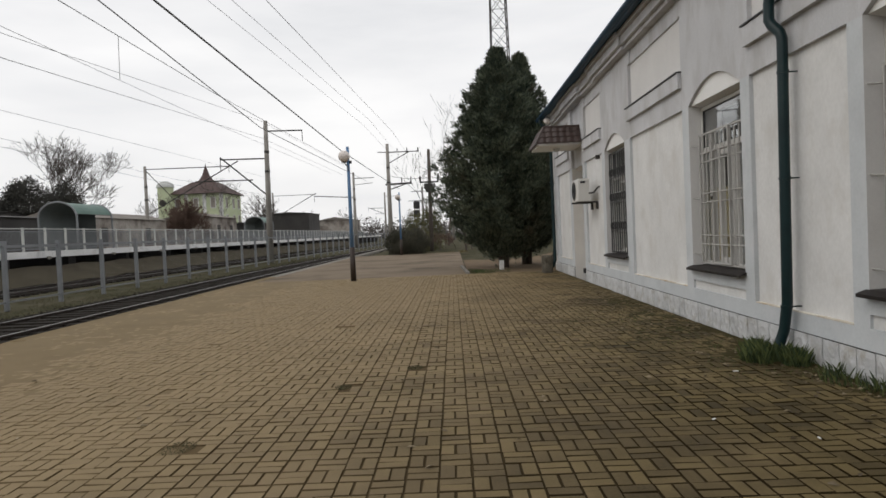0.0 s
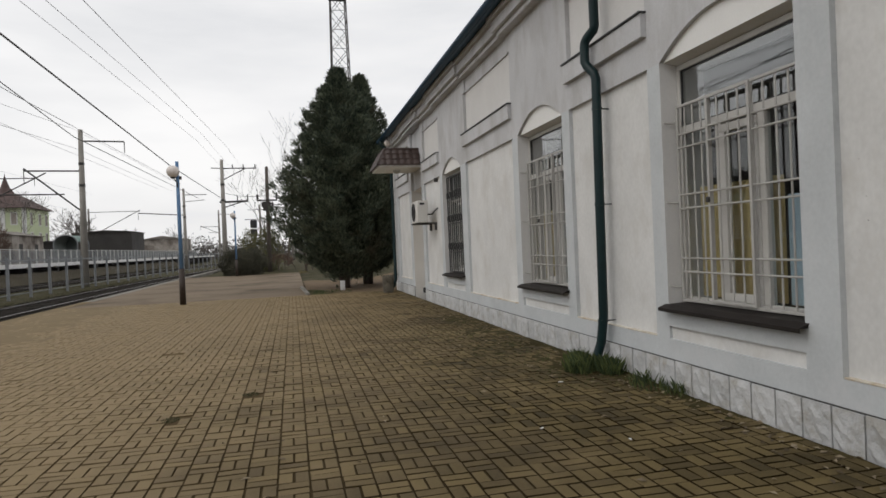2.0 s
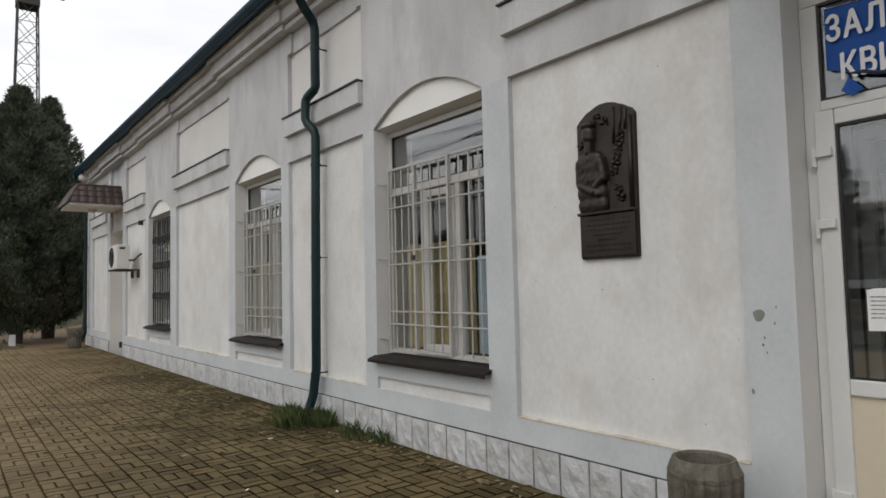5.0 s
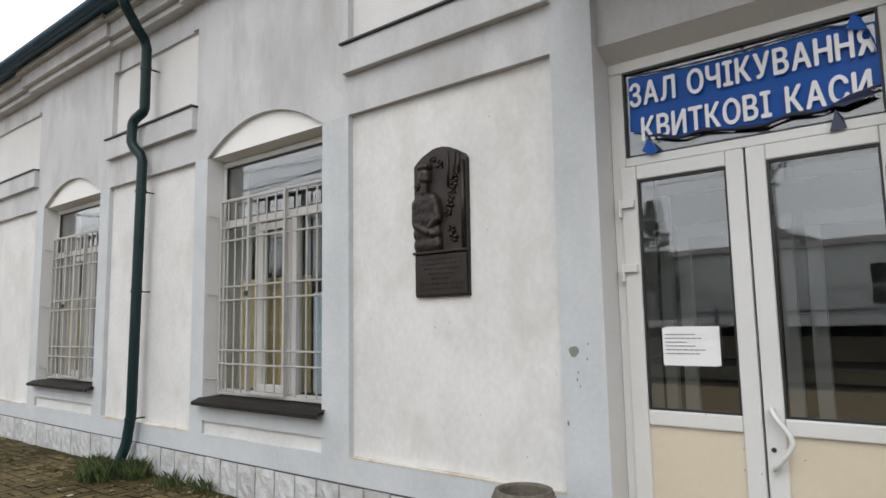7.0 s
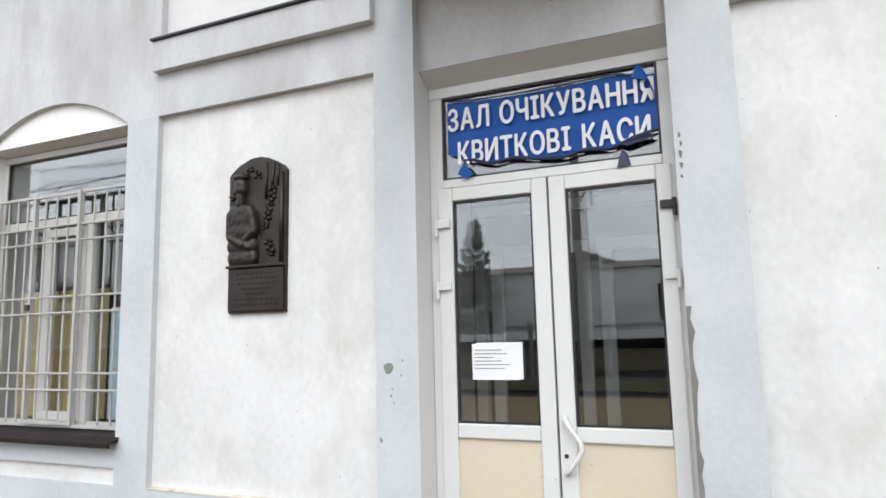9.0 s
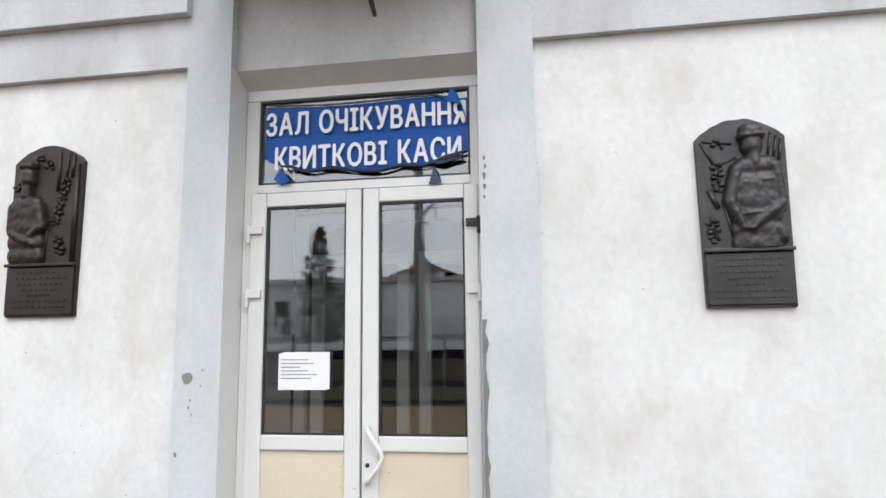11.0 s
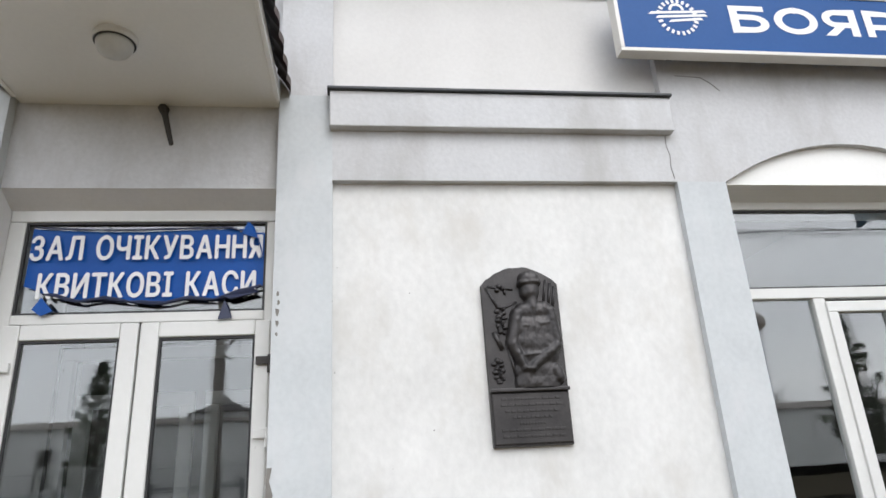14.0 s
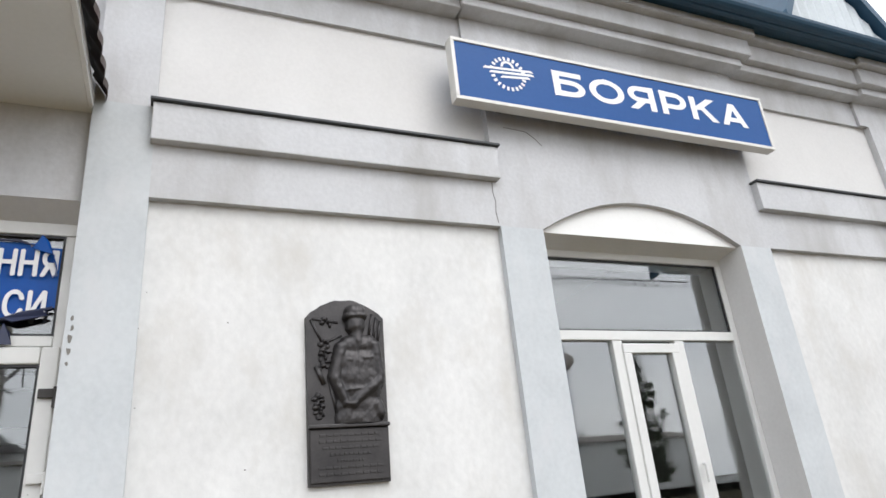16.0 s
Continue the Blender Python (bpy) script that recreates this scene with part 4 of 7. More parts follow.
def canopy(cy, label):
    c = thing("door_canopy", (0.07, cy, 3.72), label, "canopy", "door canopies")
    inv = Matrix.Translation((-0.07, -cy, -3.72))

    def put(name, bm, m, label="", smooth=False):
        bmesh.ops.transform(bm, matrix=inv, verts=bm.verts)
        return part(name, bm, m, c, label, smooth)

    y0, y1 = cy - 0.735, cy + 0.735
    put("soffit", boxm(-1.12, 0.07, y0, y1, 3.72, 3.745), M_tymp)
    put("fascia", boxm(-1.162, -1.122, y0 - 0.012, y1 + 0.012, 3.712, 3.79, bevel=0.005), M_tymp)
    for s in (y0 - 0.012, y1 - 0.016):
        put("fascia", boxm(-1.12, -0.002, s, s + 0.028, 3.712, 3.79, bevel=0.005), M_tymp)
    # a low hipped parapet of pressed tiles with scalloped rows
    base = [(-1.20, y0 - 0.045), (-1.20, y1 + 0.045), (-0.002, y1 + 0.045), (-0.002, y0 - 0.045)]
    top = [(-0.98, cy - 0.58), (-0.98, cy + 0.58), (-0.002, cy + 0.58), (-0.002, cy - 0.58)]
    z0, z1 = 3.79, 4.22
    put("deck", boxm(-0.98, -0.002, cy - 0.58, cy + 0.58, z1 - 0.02, z1 + 0.01), M_rtile)
    for (p, q) in ((0, 1), (1, 2), (3, 0)):
        bm = bmesh.new()
        A, B, C, D = (Vector((*base[p], z0)), Vector((*base[q], z0)), Vector((*top[q], z1)), Vector((*top[p], z1)))
        nrm = (B - A).cross(D - A).normalized()
        if nrm.z < 0:
            nrm = -nrm
        L = (B - A).length
        nu, nv = max(8, int(L / 0.03)), 20
        g2 = []
        for i in range(nu + 1):
            u = i / nu
            col = []
            for j in range(nv + 1):
                v = j / nv
                pnt = A.lerp(B, u).lerp(D.lerp(C, u), v)
                row = v * 3
                along = (pnt - A).dot((B - A).normalized())
                h = 0.020 * abs(math.sin(math.pi * along / 0.19)) + 0.022 * (1 - (row % 1))
                col.append(bm.verts.new(pnt + nrm * h))
            g2.append(col)
        for i in range(nu):
            for j in range(nv):
                bm.faces.new((g2[i][j], g2[i + 1][j], g2[i + 1][j + 1], g2[i][j + 1]))
        lowv = [bm.verts.new(g2[i][0].co - Vector((0, 0, 0.05))) for i in range(nu + 1)]
        for i in range(nu):
            bm.faces.new((g2[i][0], lowv[i], lowv[i + 1], g2[i + 1][0]))
        put("tile_slope", bm, M_rtile, "brown pressed metal tiles")
    bm = bmesh.new()
    for p in (0, 1):
        tube(bm, [(*base[p], z0 + 0.03), (*top[p], z1 + 0.02)], 0.028, 6)
    for p, q in ((0, 1), (1, 2), (3, 0)):
        tube(bm, [(*top[p], z1 + 0.02), (*top[q], z1 + 0.02)], 0.028, 6)
    put("ridge_cap", bm, M_rtile)
    bm = bmesh.new()
    lathe(bm, [(0.105, 0.0), (0.105, -0.02), (0.098, -0.035)], 24, (-0.56, cy, 3.72))
    fit_ = put("lamp_rim", bm, M_pvc)
    # thin dark ring between rim and bowl
    bm = bmesh.new()
    lathe(bm, [(0.099, -0.0355), (0.100, -0.037), (0.099, -0.039), (0.091, -0.040)], 24, (-0.56, cy, 3.72))
    put("lamp_gasket", bm, M_darkgrille)
    bm = bmesh.new()
    lathe(bm, [(0.09, -0.03), (0.088, -0.06), (0.07, -0.09), (0.04, -0.106), (0.001, -0.112)], 24, (-0.56, cy, 3.72))
    put("lamp_bowl", bm, M_frosted, "round frosted lamp bowl", True)
    return c


c1 = canopy(0.69, "brown tiled canopy with pale soffit over the entrance")
copy_thing(c1, Matrix.Translation((0.07, 18.3, 3.73)))
bm = bmesh.new()
tube(bm, [(0.07, 0.62, 3.69), (0.03, 0.62, 3.68), (0.025, 0.60, 3.62), (0.03, 0.575, 3.52), (0.035, 0.555, 3.44)], [0.028, 0.03, 0.018, 0.016, 0.013], 7)
tagged(part("cable_end", bm, M_iron), "loose black cable end hanging from the wall", "cable")

# door of the further entrance
d = thing("door_3", (0, 0, 0), "closed pale plank door under the further canopy", "door", kind="structure")
ya, yb = DOORS[0]
part("door_frame", rect_frame(bmesh.new(), 0.3, 0.38, ya + 0.002, yb - 0.002, -0.01, DOORTOP - 0.002, 0.09), M_pvc, d)
part("door_leaf", boxm(0.32, 0.36, ya + 0.093, yb - 0.093, 0.081, DOORTOP - 0.095, bevel=0.004), M_cream, d)
bm = bmesh.new()
tube(bm, [(0.32, yb - 0.2, 1.05), (0.27, yb - 0.2, 1.05), (0.27, yb - 0.3, 1.05)], 0.012, 6)
part("door_handle", bm, M_iron, d)

# ---------------------------------------------------------------- relief plaques: plain bronze forms


FORM_SEATED = [(-0.36, 0.60, -0.18, 0.60, 0.20, 0.054), (-0.38, 0.65, -0.14, 0.65, 0.11, 0.052), (-0.34, 0.52, -0.16, 0.52, 0.19, 0.053), (-0.36, 0.43, -0.14, 0.43, 0.16, 0.048), (-0.36, 0.35, -0.12, 0.35, 0.15, 0.046),
               (-0.27, 0.75, -0.27, 0.70, 0.075, 0.054), (-0.27, 0.825, -0.27, 0.795, 0.115, 0.061), (-0.33, 0.872, -0.21, 0.876, 0.062, 0.064),
               (-0.44, 0.63, -0.45, 0.50, 0.075, 0.057), (-0.43, 0.48, -0.18, 0.425, 0.066, 0.061), (-0.06, 0.63, -0.01, 0.53, 0.072, 0.057), (-0.01, 0.51, -0.14, 0.465, 0.064, 0.060), (-0.15, 0.435, -0.09, 0.41, 0.055, 0.063),
               (-0.27, 0.66, -0.27, 0.50, 0.012, 0.0555)]
FORM_STANDING = [(0.02, 0.64, 0.28, 0.64, 0.20, 0.054), (0.02, 0.73, 0.28, 0.74, 0.13, 0.052), (0.03, 0.56, 0.27, 0.56, 0.20, 0.054), (0.02, 0.475, 0.26, 0.485, 0.17, 0.051), (-0.06, 0.48, 0.27, 0.49, 0.03, 0.0565), (0.0, 0.40, 0.22, 0.40, 0.18, 0.047), (0.0, 0.335, 0.24, 0.335, 0.18, 0.046),
                 (0.13, 0.80, 0.13, 0.76, 0.085, 0.055), (0.12, 0.865, 0.12, 0.845, 0.13, 0.061), (0.01, 0.896, 0.23, 0.90, 0.05, 0.066), (0.10, 0.925, 0.15, 0.928, 0.118, 0.064),
                 (-0.08, 0.72, -0.17, 0.56, 0.085, 0.057), (-0.17, 0.54, -0.06, 0.43, 0.075, 0.060), (0.36, 0.73, 0.41, 0.56, 0.085, 0.057), (0.40, 0.53, 0.08, 0.425, 0.085, 0.062), (-0.05, 0.41, 0.06, 0.405, 0.058, 0.064),
                 (0.36, 0.40, 0.39, 0.36, 0.095, 0.050), (0.14, 0.75, 0.13, 0.50, 0.012, 0.0555), (0.21, 0.655, 0.31, 0.66, 0.035, 0.0575), (-0.02, 0.645, 0.05, 0.645, 0.032, 0.0570)]


def plaque(cy, z0, w, h, label, forms, trails, folds_, tint):
    """A bronze slab with an arched top, a ledge and a lower plate with raised lines; above it a plain rounded form.
    Forms are limbs from point to point, in widths and heights of the slab: a swelling relief without features."""
    pq = thing("relief_plaque", (0.05, cy, z0), label, "plaque", "memorial plaques")
    rng = random.Random(int(w * 1000))
    zs = h * 0.895
    n = 14
    out = [(-w / 2, 0.0), (w / 2, 0.0), (w / 2 * 1.03, zs)]
    for k in range(n + 1):
        u = 1 - 2 * k / n
        out.append((u * w * 0.455, zs + (h - zs) * (1 - u * u * 0.72) + rng.uniform(-0.004, 0.004)))
    out.append((-w / 2 * 1.03, zs))
    bm = bmesh.new()
    fr = [bm.verts.new((-0.028, -p, z)) for p, z in out]
    bk = [bm.verts.new((0.0, -p * 1.015, z)) for p, z in out]
    bm.faces.new(fr)
    bm.faces.new(bk[::-1])
    for k in range(len(out)):
        j = (k + 1) % len(out)
        bm.faces.new((fr[k], bk[k], bk[j], fr[j]))
    bmesh.ops.recalc_face_normals(bm, faces=bm.faces)
    part("slab", bm, tint, pq)
    zl = h * 0.285
    part("ledge", boxm(-0.062, -0.024, -w / 2 * 1.02, w / 2 * 1.02, zl, zl + 0.02, bevel=0.005), tint, pq)
    plate = part("inscription_plate", boxm(-0.043, -0.026, -w / 2 * 0.985, w / 2 * 0.985, 0.012, zl - 0.002, bevel=0.006), tint, pq)
    for k in range(7):
        ln = w * (0.78, 0.80, 0.70, 0.52, 0.34, 0.82, 0.80)[k] / 2
        z = zl - 0.035 - k * zl * 0.115
        bm = bmesh.new()
        for i in range(9):
            ya = -ln + 2 * ln * i / 9
            box(bm, -0.0475, -0.0425, ya + 0.004, ya + 2 * ln / 9 * 0.88, z - 0.006, z + 0.006, 0.001)
        part("raised_line", bm, tint, plate)["kind"] = "stuff"

    def mass(bm, cx, cz, ry, rz, rx, seg=20, power=1.0, x0=-0.026):
        """A low smooth swelling on the slab."""
        rings = []
        for i in range(8):
            t = i / 7 * math.pi / 2
            rr, hh = math.cos(t), math.sin(t)
            rings.append([bm.verts.new((x0 - rx * hh, -(cx + ry * rr * math.copysign(abs(math.cos(q)) ** power, math.cos(q))), cz + rz * rr * math.copysign(abs(math.sin(q)) ** power, math.sin(q)))) for q in (2 * math.pi * k / seg for k in range(seg))])
        for p, q in zip(rings, rings[1:]):
            for k in range(seg):
                bm.faces.new((p[k], p[(k + 1) % seg], q[(k + 1) % seg], q[k]))

    blobs = [(u0 * w, v0 * h, u1 * w, v1 * h, rad * w, top) for u0, v0, u1, v1, rad, top in forms]
    bm = bmesh.new()
    nu, nv = 72, 96
    grid_ = []
    for i in range(nu + 1):
        row = []
        for j in range(nv + 1):
            u = w * (-0.495 + 0.99 * i / nu)
            v = zl + 0.021 + (h * 0.655) * j / nv
            total = 0.0
            for u0, v0, u1, v1, r, top in blobs:
                du, dv = u1 - u0, v1 - v0
                k = max(0.0, min(1.0, ((u - u0) * du + (v - v0) * dv) / (du * du + dv * dv + 1e-9)))
                q = 1 - ((u - u0 - k * du) ** 2 + (v - v0 - k * dv) ** 2) / (r * r)
                if q > 0:
                    total += (top * q ** 0.4) ** 14
            folds = 0.0035 * noise.noise(Vector((u * 42, v * 26, w * 9))) + 0.002 * noise.noise(Vector((u * 80, v * 60, 3)))
            hgt = total ** (1 / 14) + (folds if total > 1e-21 else 0.0)
            row.append(bm.verts.new((-0.025 - hgt, -u, v)))
        grid_.append(row)
    for i in range(nu):
        for j in range(nv):
            f4 = (grid_[i][j], grid_[i][j + 1], grid_[i + 1][j + 1], grid_[i + 1][j])
            if min(q.co.x for q in f4) < -0.0262:
                bm.faces.new(f4)
    loose = [q for q in bm.verts if not q.link_faces]
    bmesh.ops.delete(bm, geom=loose, context="VERTS")
    part("plain_form", bm, tint, pq, "plain rounded bronze form", smooth=True)
    # trails of small leaf-like knobs and the straight folds of a cloth
    for (u0, v0, u1, v1, many) in trails:
        bm = bmesh.new()
        for k in range(many):
            v = k / max(1, many - 1)
            mass(bm, w * (u0 + (u1 - u0) * v + 0.05 * math.sin(k * 2.4)), h * (v0 + (v1 - v0) * v), w * rng.uniform(0.022, 0.05), h * rng.uniform(0.009, 0.02), rng.uniform(0.014, 0.028), 7)
        part("leaf_trail", bm, tint, pq)
    for u0, v0, u1, v1, high in folds_:
        bm = bmesh.new()
        tube(bm, [(-0.027 - high * 0.3, -u0 * w, v0 * h), (-0.027 - high * 0.3, -u1 * w, v1 * h)], high, 8)
        part("fold", bm, tint, pq, smooth=True)
    return pq


M_bronze_brown = surf("brown_bronze", (0.016, 0.0125, 0.0105), (0.046, 0.037, 0.032), 7, 0.42, 0.25, 90, metal=0.55, dist=0.004)
plaque(2.658, 1.69, 0.468, 1.075, "brown bronze relief plaque with a plain rounded form", FORM_SEATED,
       [(-0.46, 0.74, -0.12, 0.935, 22), (0.30, 0.79, 0.14, 0.53, 26), (0.20, 0.46, 0.26, 0.36, 9), (0.0, 0.90, 0.02, 0.86, 4)],
       [(0.44, 0.30, 0.445, 0.88, 0.016), (0.16, 0.72, 0.17, 0.96, 0.010), (0.26, 0.76, 0.30, 0.95, 0.010), (0.36, 0.80, 0.38, 0.93, 0.010), (0.03, 0.31, 0.04, 0.56, 0.006)], M_bronze_brown)
plaque(-1.424, 1.668, 0.43, 0.99, "dark bronze relief plaque with arched top and lettered base", FORM_STANDING,
       [(-0.28, 0.76, -0.30, 0.60, 16), (-0.38, 0.46, -0.36, 0.34, 14), (-0.28, 0.885, -0.25, 0.85, 4)],
       [(-0.40, 0.62, -0.30, 0.52, 0.014), (-0.46, 0.88, -0.30, 0.74, 0.008), (-0.44, 0.885, -0.10, 0.865, 0.007), (-0.28, 0.75, -0.06, 0.79, 0.007), (-0.24, 0.55, -0.12, 0.32, 0.010), (0.36, 0.76, 0.42, 0.90, 0.009), (0.42, 0.75, 0.47, 0.88, 0.009), (0.30, 0.78, 0.36, 0.92, 0.008)], M_bronze)

# ---------------------------------------------------------------- the station's name
sg = thing("station_sign", (-0.2, -3.55, 4.26), "blue illuminated-box station name sign with white letters", "sign")
inv = Matrix.Translation((0.2, 3.55, -4.26))


def put_sign(name, bm, m, label="", smooth=False):
    bmesh.ops.transform(bm, matrix=inv, verts=bm.verts)
    return part(name, bm, m, sg, label, smooth)


sy0, sy1, sz0, sz1 = -5.10, -2.175, 4.016, 4.528
put_sign("case", rect_frame(bmesh.new(), -0.205, -0.115, sy0, sy1, sz0, sz1, 0.028, 0.004), M_plastic, "cream plastic case")
put_sign("face", boxm(-0.196, -0.12, sy0 + 0.0285, sy1 - 0.0285, sz0 + 0.0285, sz1 - 0.0285), M_signblue)
for y in (-2.6, -4.5):
    put_sign("bracket", boxm(-0.119, 0.0, y - 0.02, y + 0.02, 4.1, 4.42), M_iron)
# the station name in broad strokes
W2 = 0.098


def arc_line(cx, cy, rx, ry, a0, a1, n=14):
    return [(cx + rx * math.cos(a), cy + ry * math.sin(a)) for a in np.linspace(radians(a0), radians(a1), n)]


def glyph(ch):
    lo, hi, r = W2, 1 - W2, 0.86
    if ch == "Б":
        return 0.92, [[(lo, 0), (lo, 1)], [(0, hi), (0.84, hi)], [(0, 0.58)] + arc_line(0.50, 0.342, 0.31, 0.238, 90, -90) + [(0, lo)]]
    if ch == "О":
        return 1.06, [arc_line(0.53, 0.5, 0.53 - W2, 0.5 - W2, 90, 450, 36)]
    if ch == "Я":
        return 0.92, [[(r - lo, 0), (r - lo, 1)], [(r, hi)] + arc_line(0.35, 0.655, 0.25, 0.24, 90, 270) + [(r, 0.415)], [(0.48, 0.42), (0.12, 0.0)]]
    if ch == "Р":
        return 0.88, [[(lo, 0), (lo, 1)], [(0, hi)] + arc_line(0.50, 0.635, 0.27, 0.26, 90, -90) + [(0, 0.375)]]
    if ch == "К":
        return 0.92, [[(lo, 0), (lo, 1)], [(0.76, 1.0), (0.18, 0.45)], [(0.36, 0.62), (0.80, 0.0)]]
    return 0.98, [[(0.11, 0.0), (0.47, 1.0)], [(0.83, 0.0), (0.47, 1.0)], [(0.22, 0.27), (0.72, 0.27)]]


def strokes(text, x, y0, z0, tall, width):
    bm = bmesh.new()
    gap = 0.13
    k = width / (sum(glyph(c)[0] for c in text) + gap * (len(text) - 1))
    pen, d = 0.0, 0.0
    for ch in text:
        w, lines = glyph(ch)
        for line in lines:
            d += 0.00015
            rows = []
            for i, p in enumerate(line):
                a, b = Vector(line[max(0, i - 1)]), Vector(line[min(len(line) - 1, i + 1)])
                t_ = (b - a).normalized()
                side = Vector((-t_.y, t_.x)) * W2 / (1.0 if 0 < i < len(line) - 1 or abs(t_.y) in (0.0, 1.0) else max(0.8, abs(t_.y)))
                if len(line) == 2 and abs(t_.x) > 0.01 and abs(t_.y) > 0.01:
                    side = Vector((-W2 / abs(t_.y), 0.0)) * (1 if t_.y > 0 else -1)
                rows.append([bm.verts.new((x - d, y0 - (pen + q.x) * k, z0 + q.y * tall)) for q in (Vector(p) + side, Vector(p) - side)])
            for p, q in zip(rows, rows[1:]):
                bm.faces.new((p[0], p[1], q[1], q[0]))
        pen += w + gap
    return bm


put_sign("lettering", strokes("БОЯРКА", -0.1985, -2.975, 4.192, 0.215, 1.90), M_letter)
# emblem: a ring of dashes, a small sun and three slanted bars
bm = bmesh.new()
cy, cz = -2.605, 4.295
for k in range(22):
    a = 2 * math.pi * k / 22
    if abs(math.sin(a)) < 0.28:
        continue
    m4 = Matrix.Translation((-0.1985, cy - 0.128 * math.cos(a), cz + 0.128 * math.sin(a))) @ Matrix.Rotation(-a, 4, "X")
    geo = bmesh.ops.create_cube(bm, size=1.0)["verts"]
    bmesh.ops.transform(bm, matrix=m4 @ Matrix.Diagonal((0.003, 0.030, 0.018, 1)), verts=geo)
for k, (o, ln) in enumerate(((0.028, 0.36), (-0.002, 0.37), (-0.032, 0.30))):
    vs = [bm.verts.new(p) for p in ((-0.199, cy + ln / 2 - 0.05 * k + 0.02, cz + o - 0.011), (-0.199, cy - ln / 2 - 0.03, cz + o + 0.016), (-0.199, cy - ln / 2 - 0.01, cz + o + 0.034), (-0.199, cy + ln / 2 - 0.05 * k, cz + o + 0.009))]
    bm.faces.new(vs)
for k in range(12):
    a0, a1 = math.pi * k / 12, math.pi * (k + 1) / 12
    bm.faces.new([bm.verts.new((-0.199, cy - r * math.cos(a), cz + 0.055 + r * math.sin(a))) for r, a in ((0.036, a0), (0.055, a0), (0.055, a1), (0.036, a1))])
put_sign("emblem", bm, M_letter, "white railway emblem of bars and ring")

# ---------------------------------------------------------------- downpipes


def downpipe(y, pts, label):
    p = thing("downpipe", (-0.1, y, 0), label, "downpipe", "downpipes")
    inv = Matrix.Translation((0.1, -y, 0))
    bm = bmesh.new()
    tube(bm, pts, 0.055, 14)
    bmesh.ops.transform(bm, matrix=inv, verts=bm.verts)
    part("pipe", bm, M_pipe, p, smooth=True)
    for z in (0.55, 1.9, 3.0, 4.4):
        q = pts[-1]
        for u, v in zip(pts, pts[1:]):
            if min(u[2], v[2]) <= z <= max(u[2], v[2]):
                t = (z - u[2]) / (v[2] - u[2] or 1)
                q = tuple(u[i] + (v[i] - u[i]) * t for i in range(3))
        bm = bmesh.new()
        lathe(bm, [(0.055, -0.014), (0.061, -0.014), (0.061, 0.014), (0.055, 0.014)], 14, q)
        box(bm, q[0] + 0.05, 0.05, q[1] - 0.007, q[1] + 0.007, q[2] - 0.007, q[2] + 0.007)
        bmesh.ops.transform(bm, matrix=inv, verts=bm.verts)
        part("clip", bm, M_pipe, p)
    return p


downpipe(6.79, [(-0.435, 6.64, 5.26), (-0.435, 6.64, 5.07), (-0.40, 6.65, 5.01), (-0.24, 6.69, 4.82), (-0.14, 6.71, 4.72), (-0.11, 6.72, 4.63), (-0.11, 6.72, 3.94), (-0.115, 6.735, 3.90), (-0.15, 6.85, 3.83), (-0.16, 6.875, 3.79), (-0.165, 6.88, 3.74),
               (-0.165, 6.88, 3.57), (-0.15, 6.85, 3.51), (-0.11, 6.77, 3.41), (-0.10, 6.75, 3.34), (-0.10, 6.77, 2.4), (-0.10, 6.79, 1.2), (-0.105, 6.79, 0.6), (-0.12, 6.84, 0.3), (-0.17, 6.87, 0.12), (-0.23, 6.88, 0.05)],
         "dark green round downpipe with a stepped offset")
downpipe(22.1, [(-0.435, 22.2, 5.26), (-0.40, 22.2, 5.06), (-0.15, 22.2, 4.78), (-0.10, 22.2, 4.6), (-0.10, 22.2, 2.5), (-0.10, 22.2, 0.35), (-0.2, 22.2, 0.12)],
         "dark green downpipe at the end of the wall")

# ---------------------------------------------------------------- air conditioner
ac = thing("air_conditioner", (-0.3, 16.3, 2.1), "off-white outdoor air conditioner unit on steel brackets", "air conditioner")
inv = Matrix.Translation((0.3, -16.3, -2.1))


def put_ac(name, bm, m, label="", smooth=False):
    bmesh.ops.transform(bm, matrix=inv, verts=bm.verts)
    return part(name, bm, m, ac, label, smooth)


put_ac("casing", boxm(-0.46, -0.18, 15.9, 16.72, 2.1, 2.66, bevel=0.02), M_plastic)
bm = bmesh.new()
for r in (0.04, 0.09, 0.14, 0.19, 0.23):
    tube(bm, [(-0.468, 16.42 + r * math.cos(t), 2.38 + r * math.sin(t)) for t in np.linspace(0, 2 * math.pi, 20)], 0.006, 4)
put_ac("fan_grille", bm, M_black)
bm = bmesh.new()
tube(bm, [(-0.462, 16.42, 2.38), (-0.455, 16.42, 2.38)], 0.235, 24)
put_ac("fan_opening", bm, M_black)
put_ac("label_plate", boxm(-0.40, -0.28, 15.893, 15.899, 2.55, 2.60), M_black)
for y in (16.0, 16.6):
    bm = bmesh.new()
    box(bm, -0.50, 0.05, y - 0.02, y + 0.02, 2.06, 2.098)
    box(bm, -0.01, 0.05, y - 0.02, y + 0.02, 1.9, 2.06)
    put_ac("bracket", bm, M_iron)
bm = bmesh.new()
tube(bm, [(-0.2, 15.9, 2.3), (-0.1, 15.82, 2.3), (-0.02, 15.8, 2.4), (0.05, 15.8, 2.45)], 0.02, 6)
put_ac("hose", bm, M_black)
bm = boxm(-0.05, 0.05, 15.66, 15.72, 3.1, 3.2, bevel=0.01)
tagged(part("doorbell_lamp", bm, M_iron), "small dark wall lamp beside the window", "wall lamp")
bm = boxm(-0.06, 0.0, 17.5, 17.62, 0.2, 0.34, bevel=0.01)
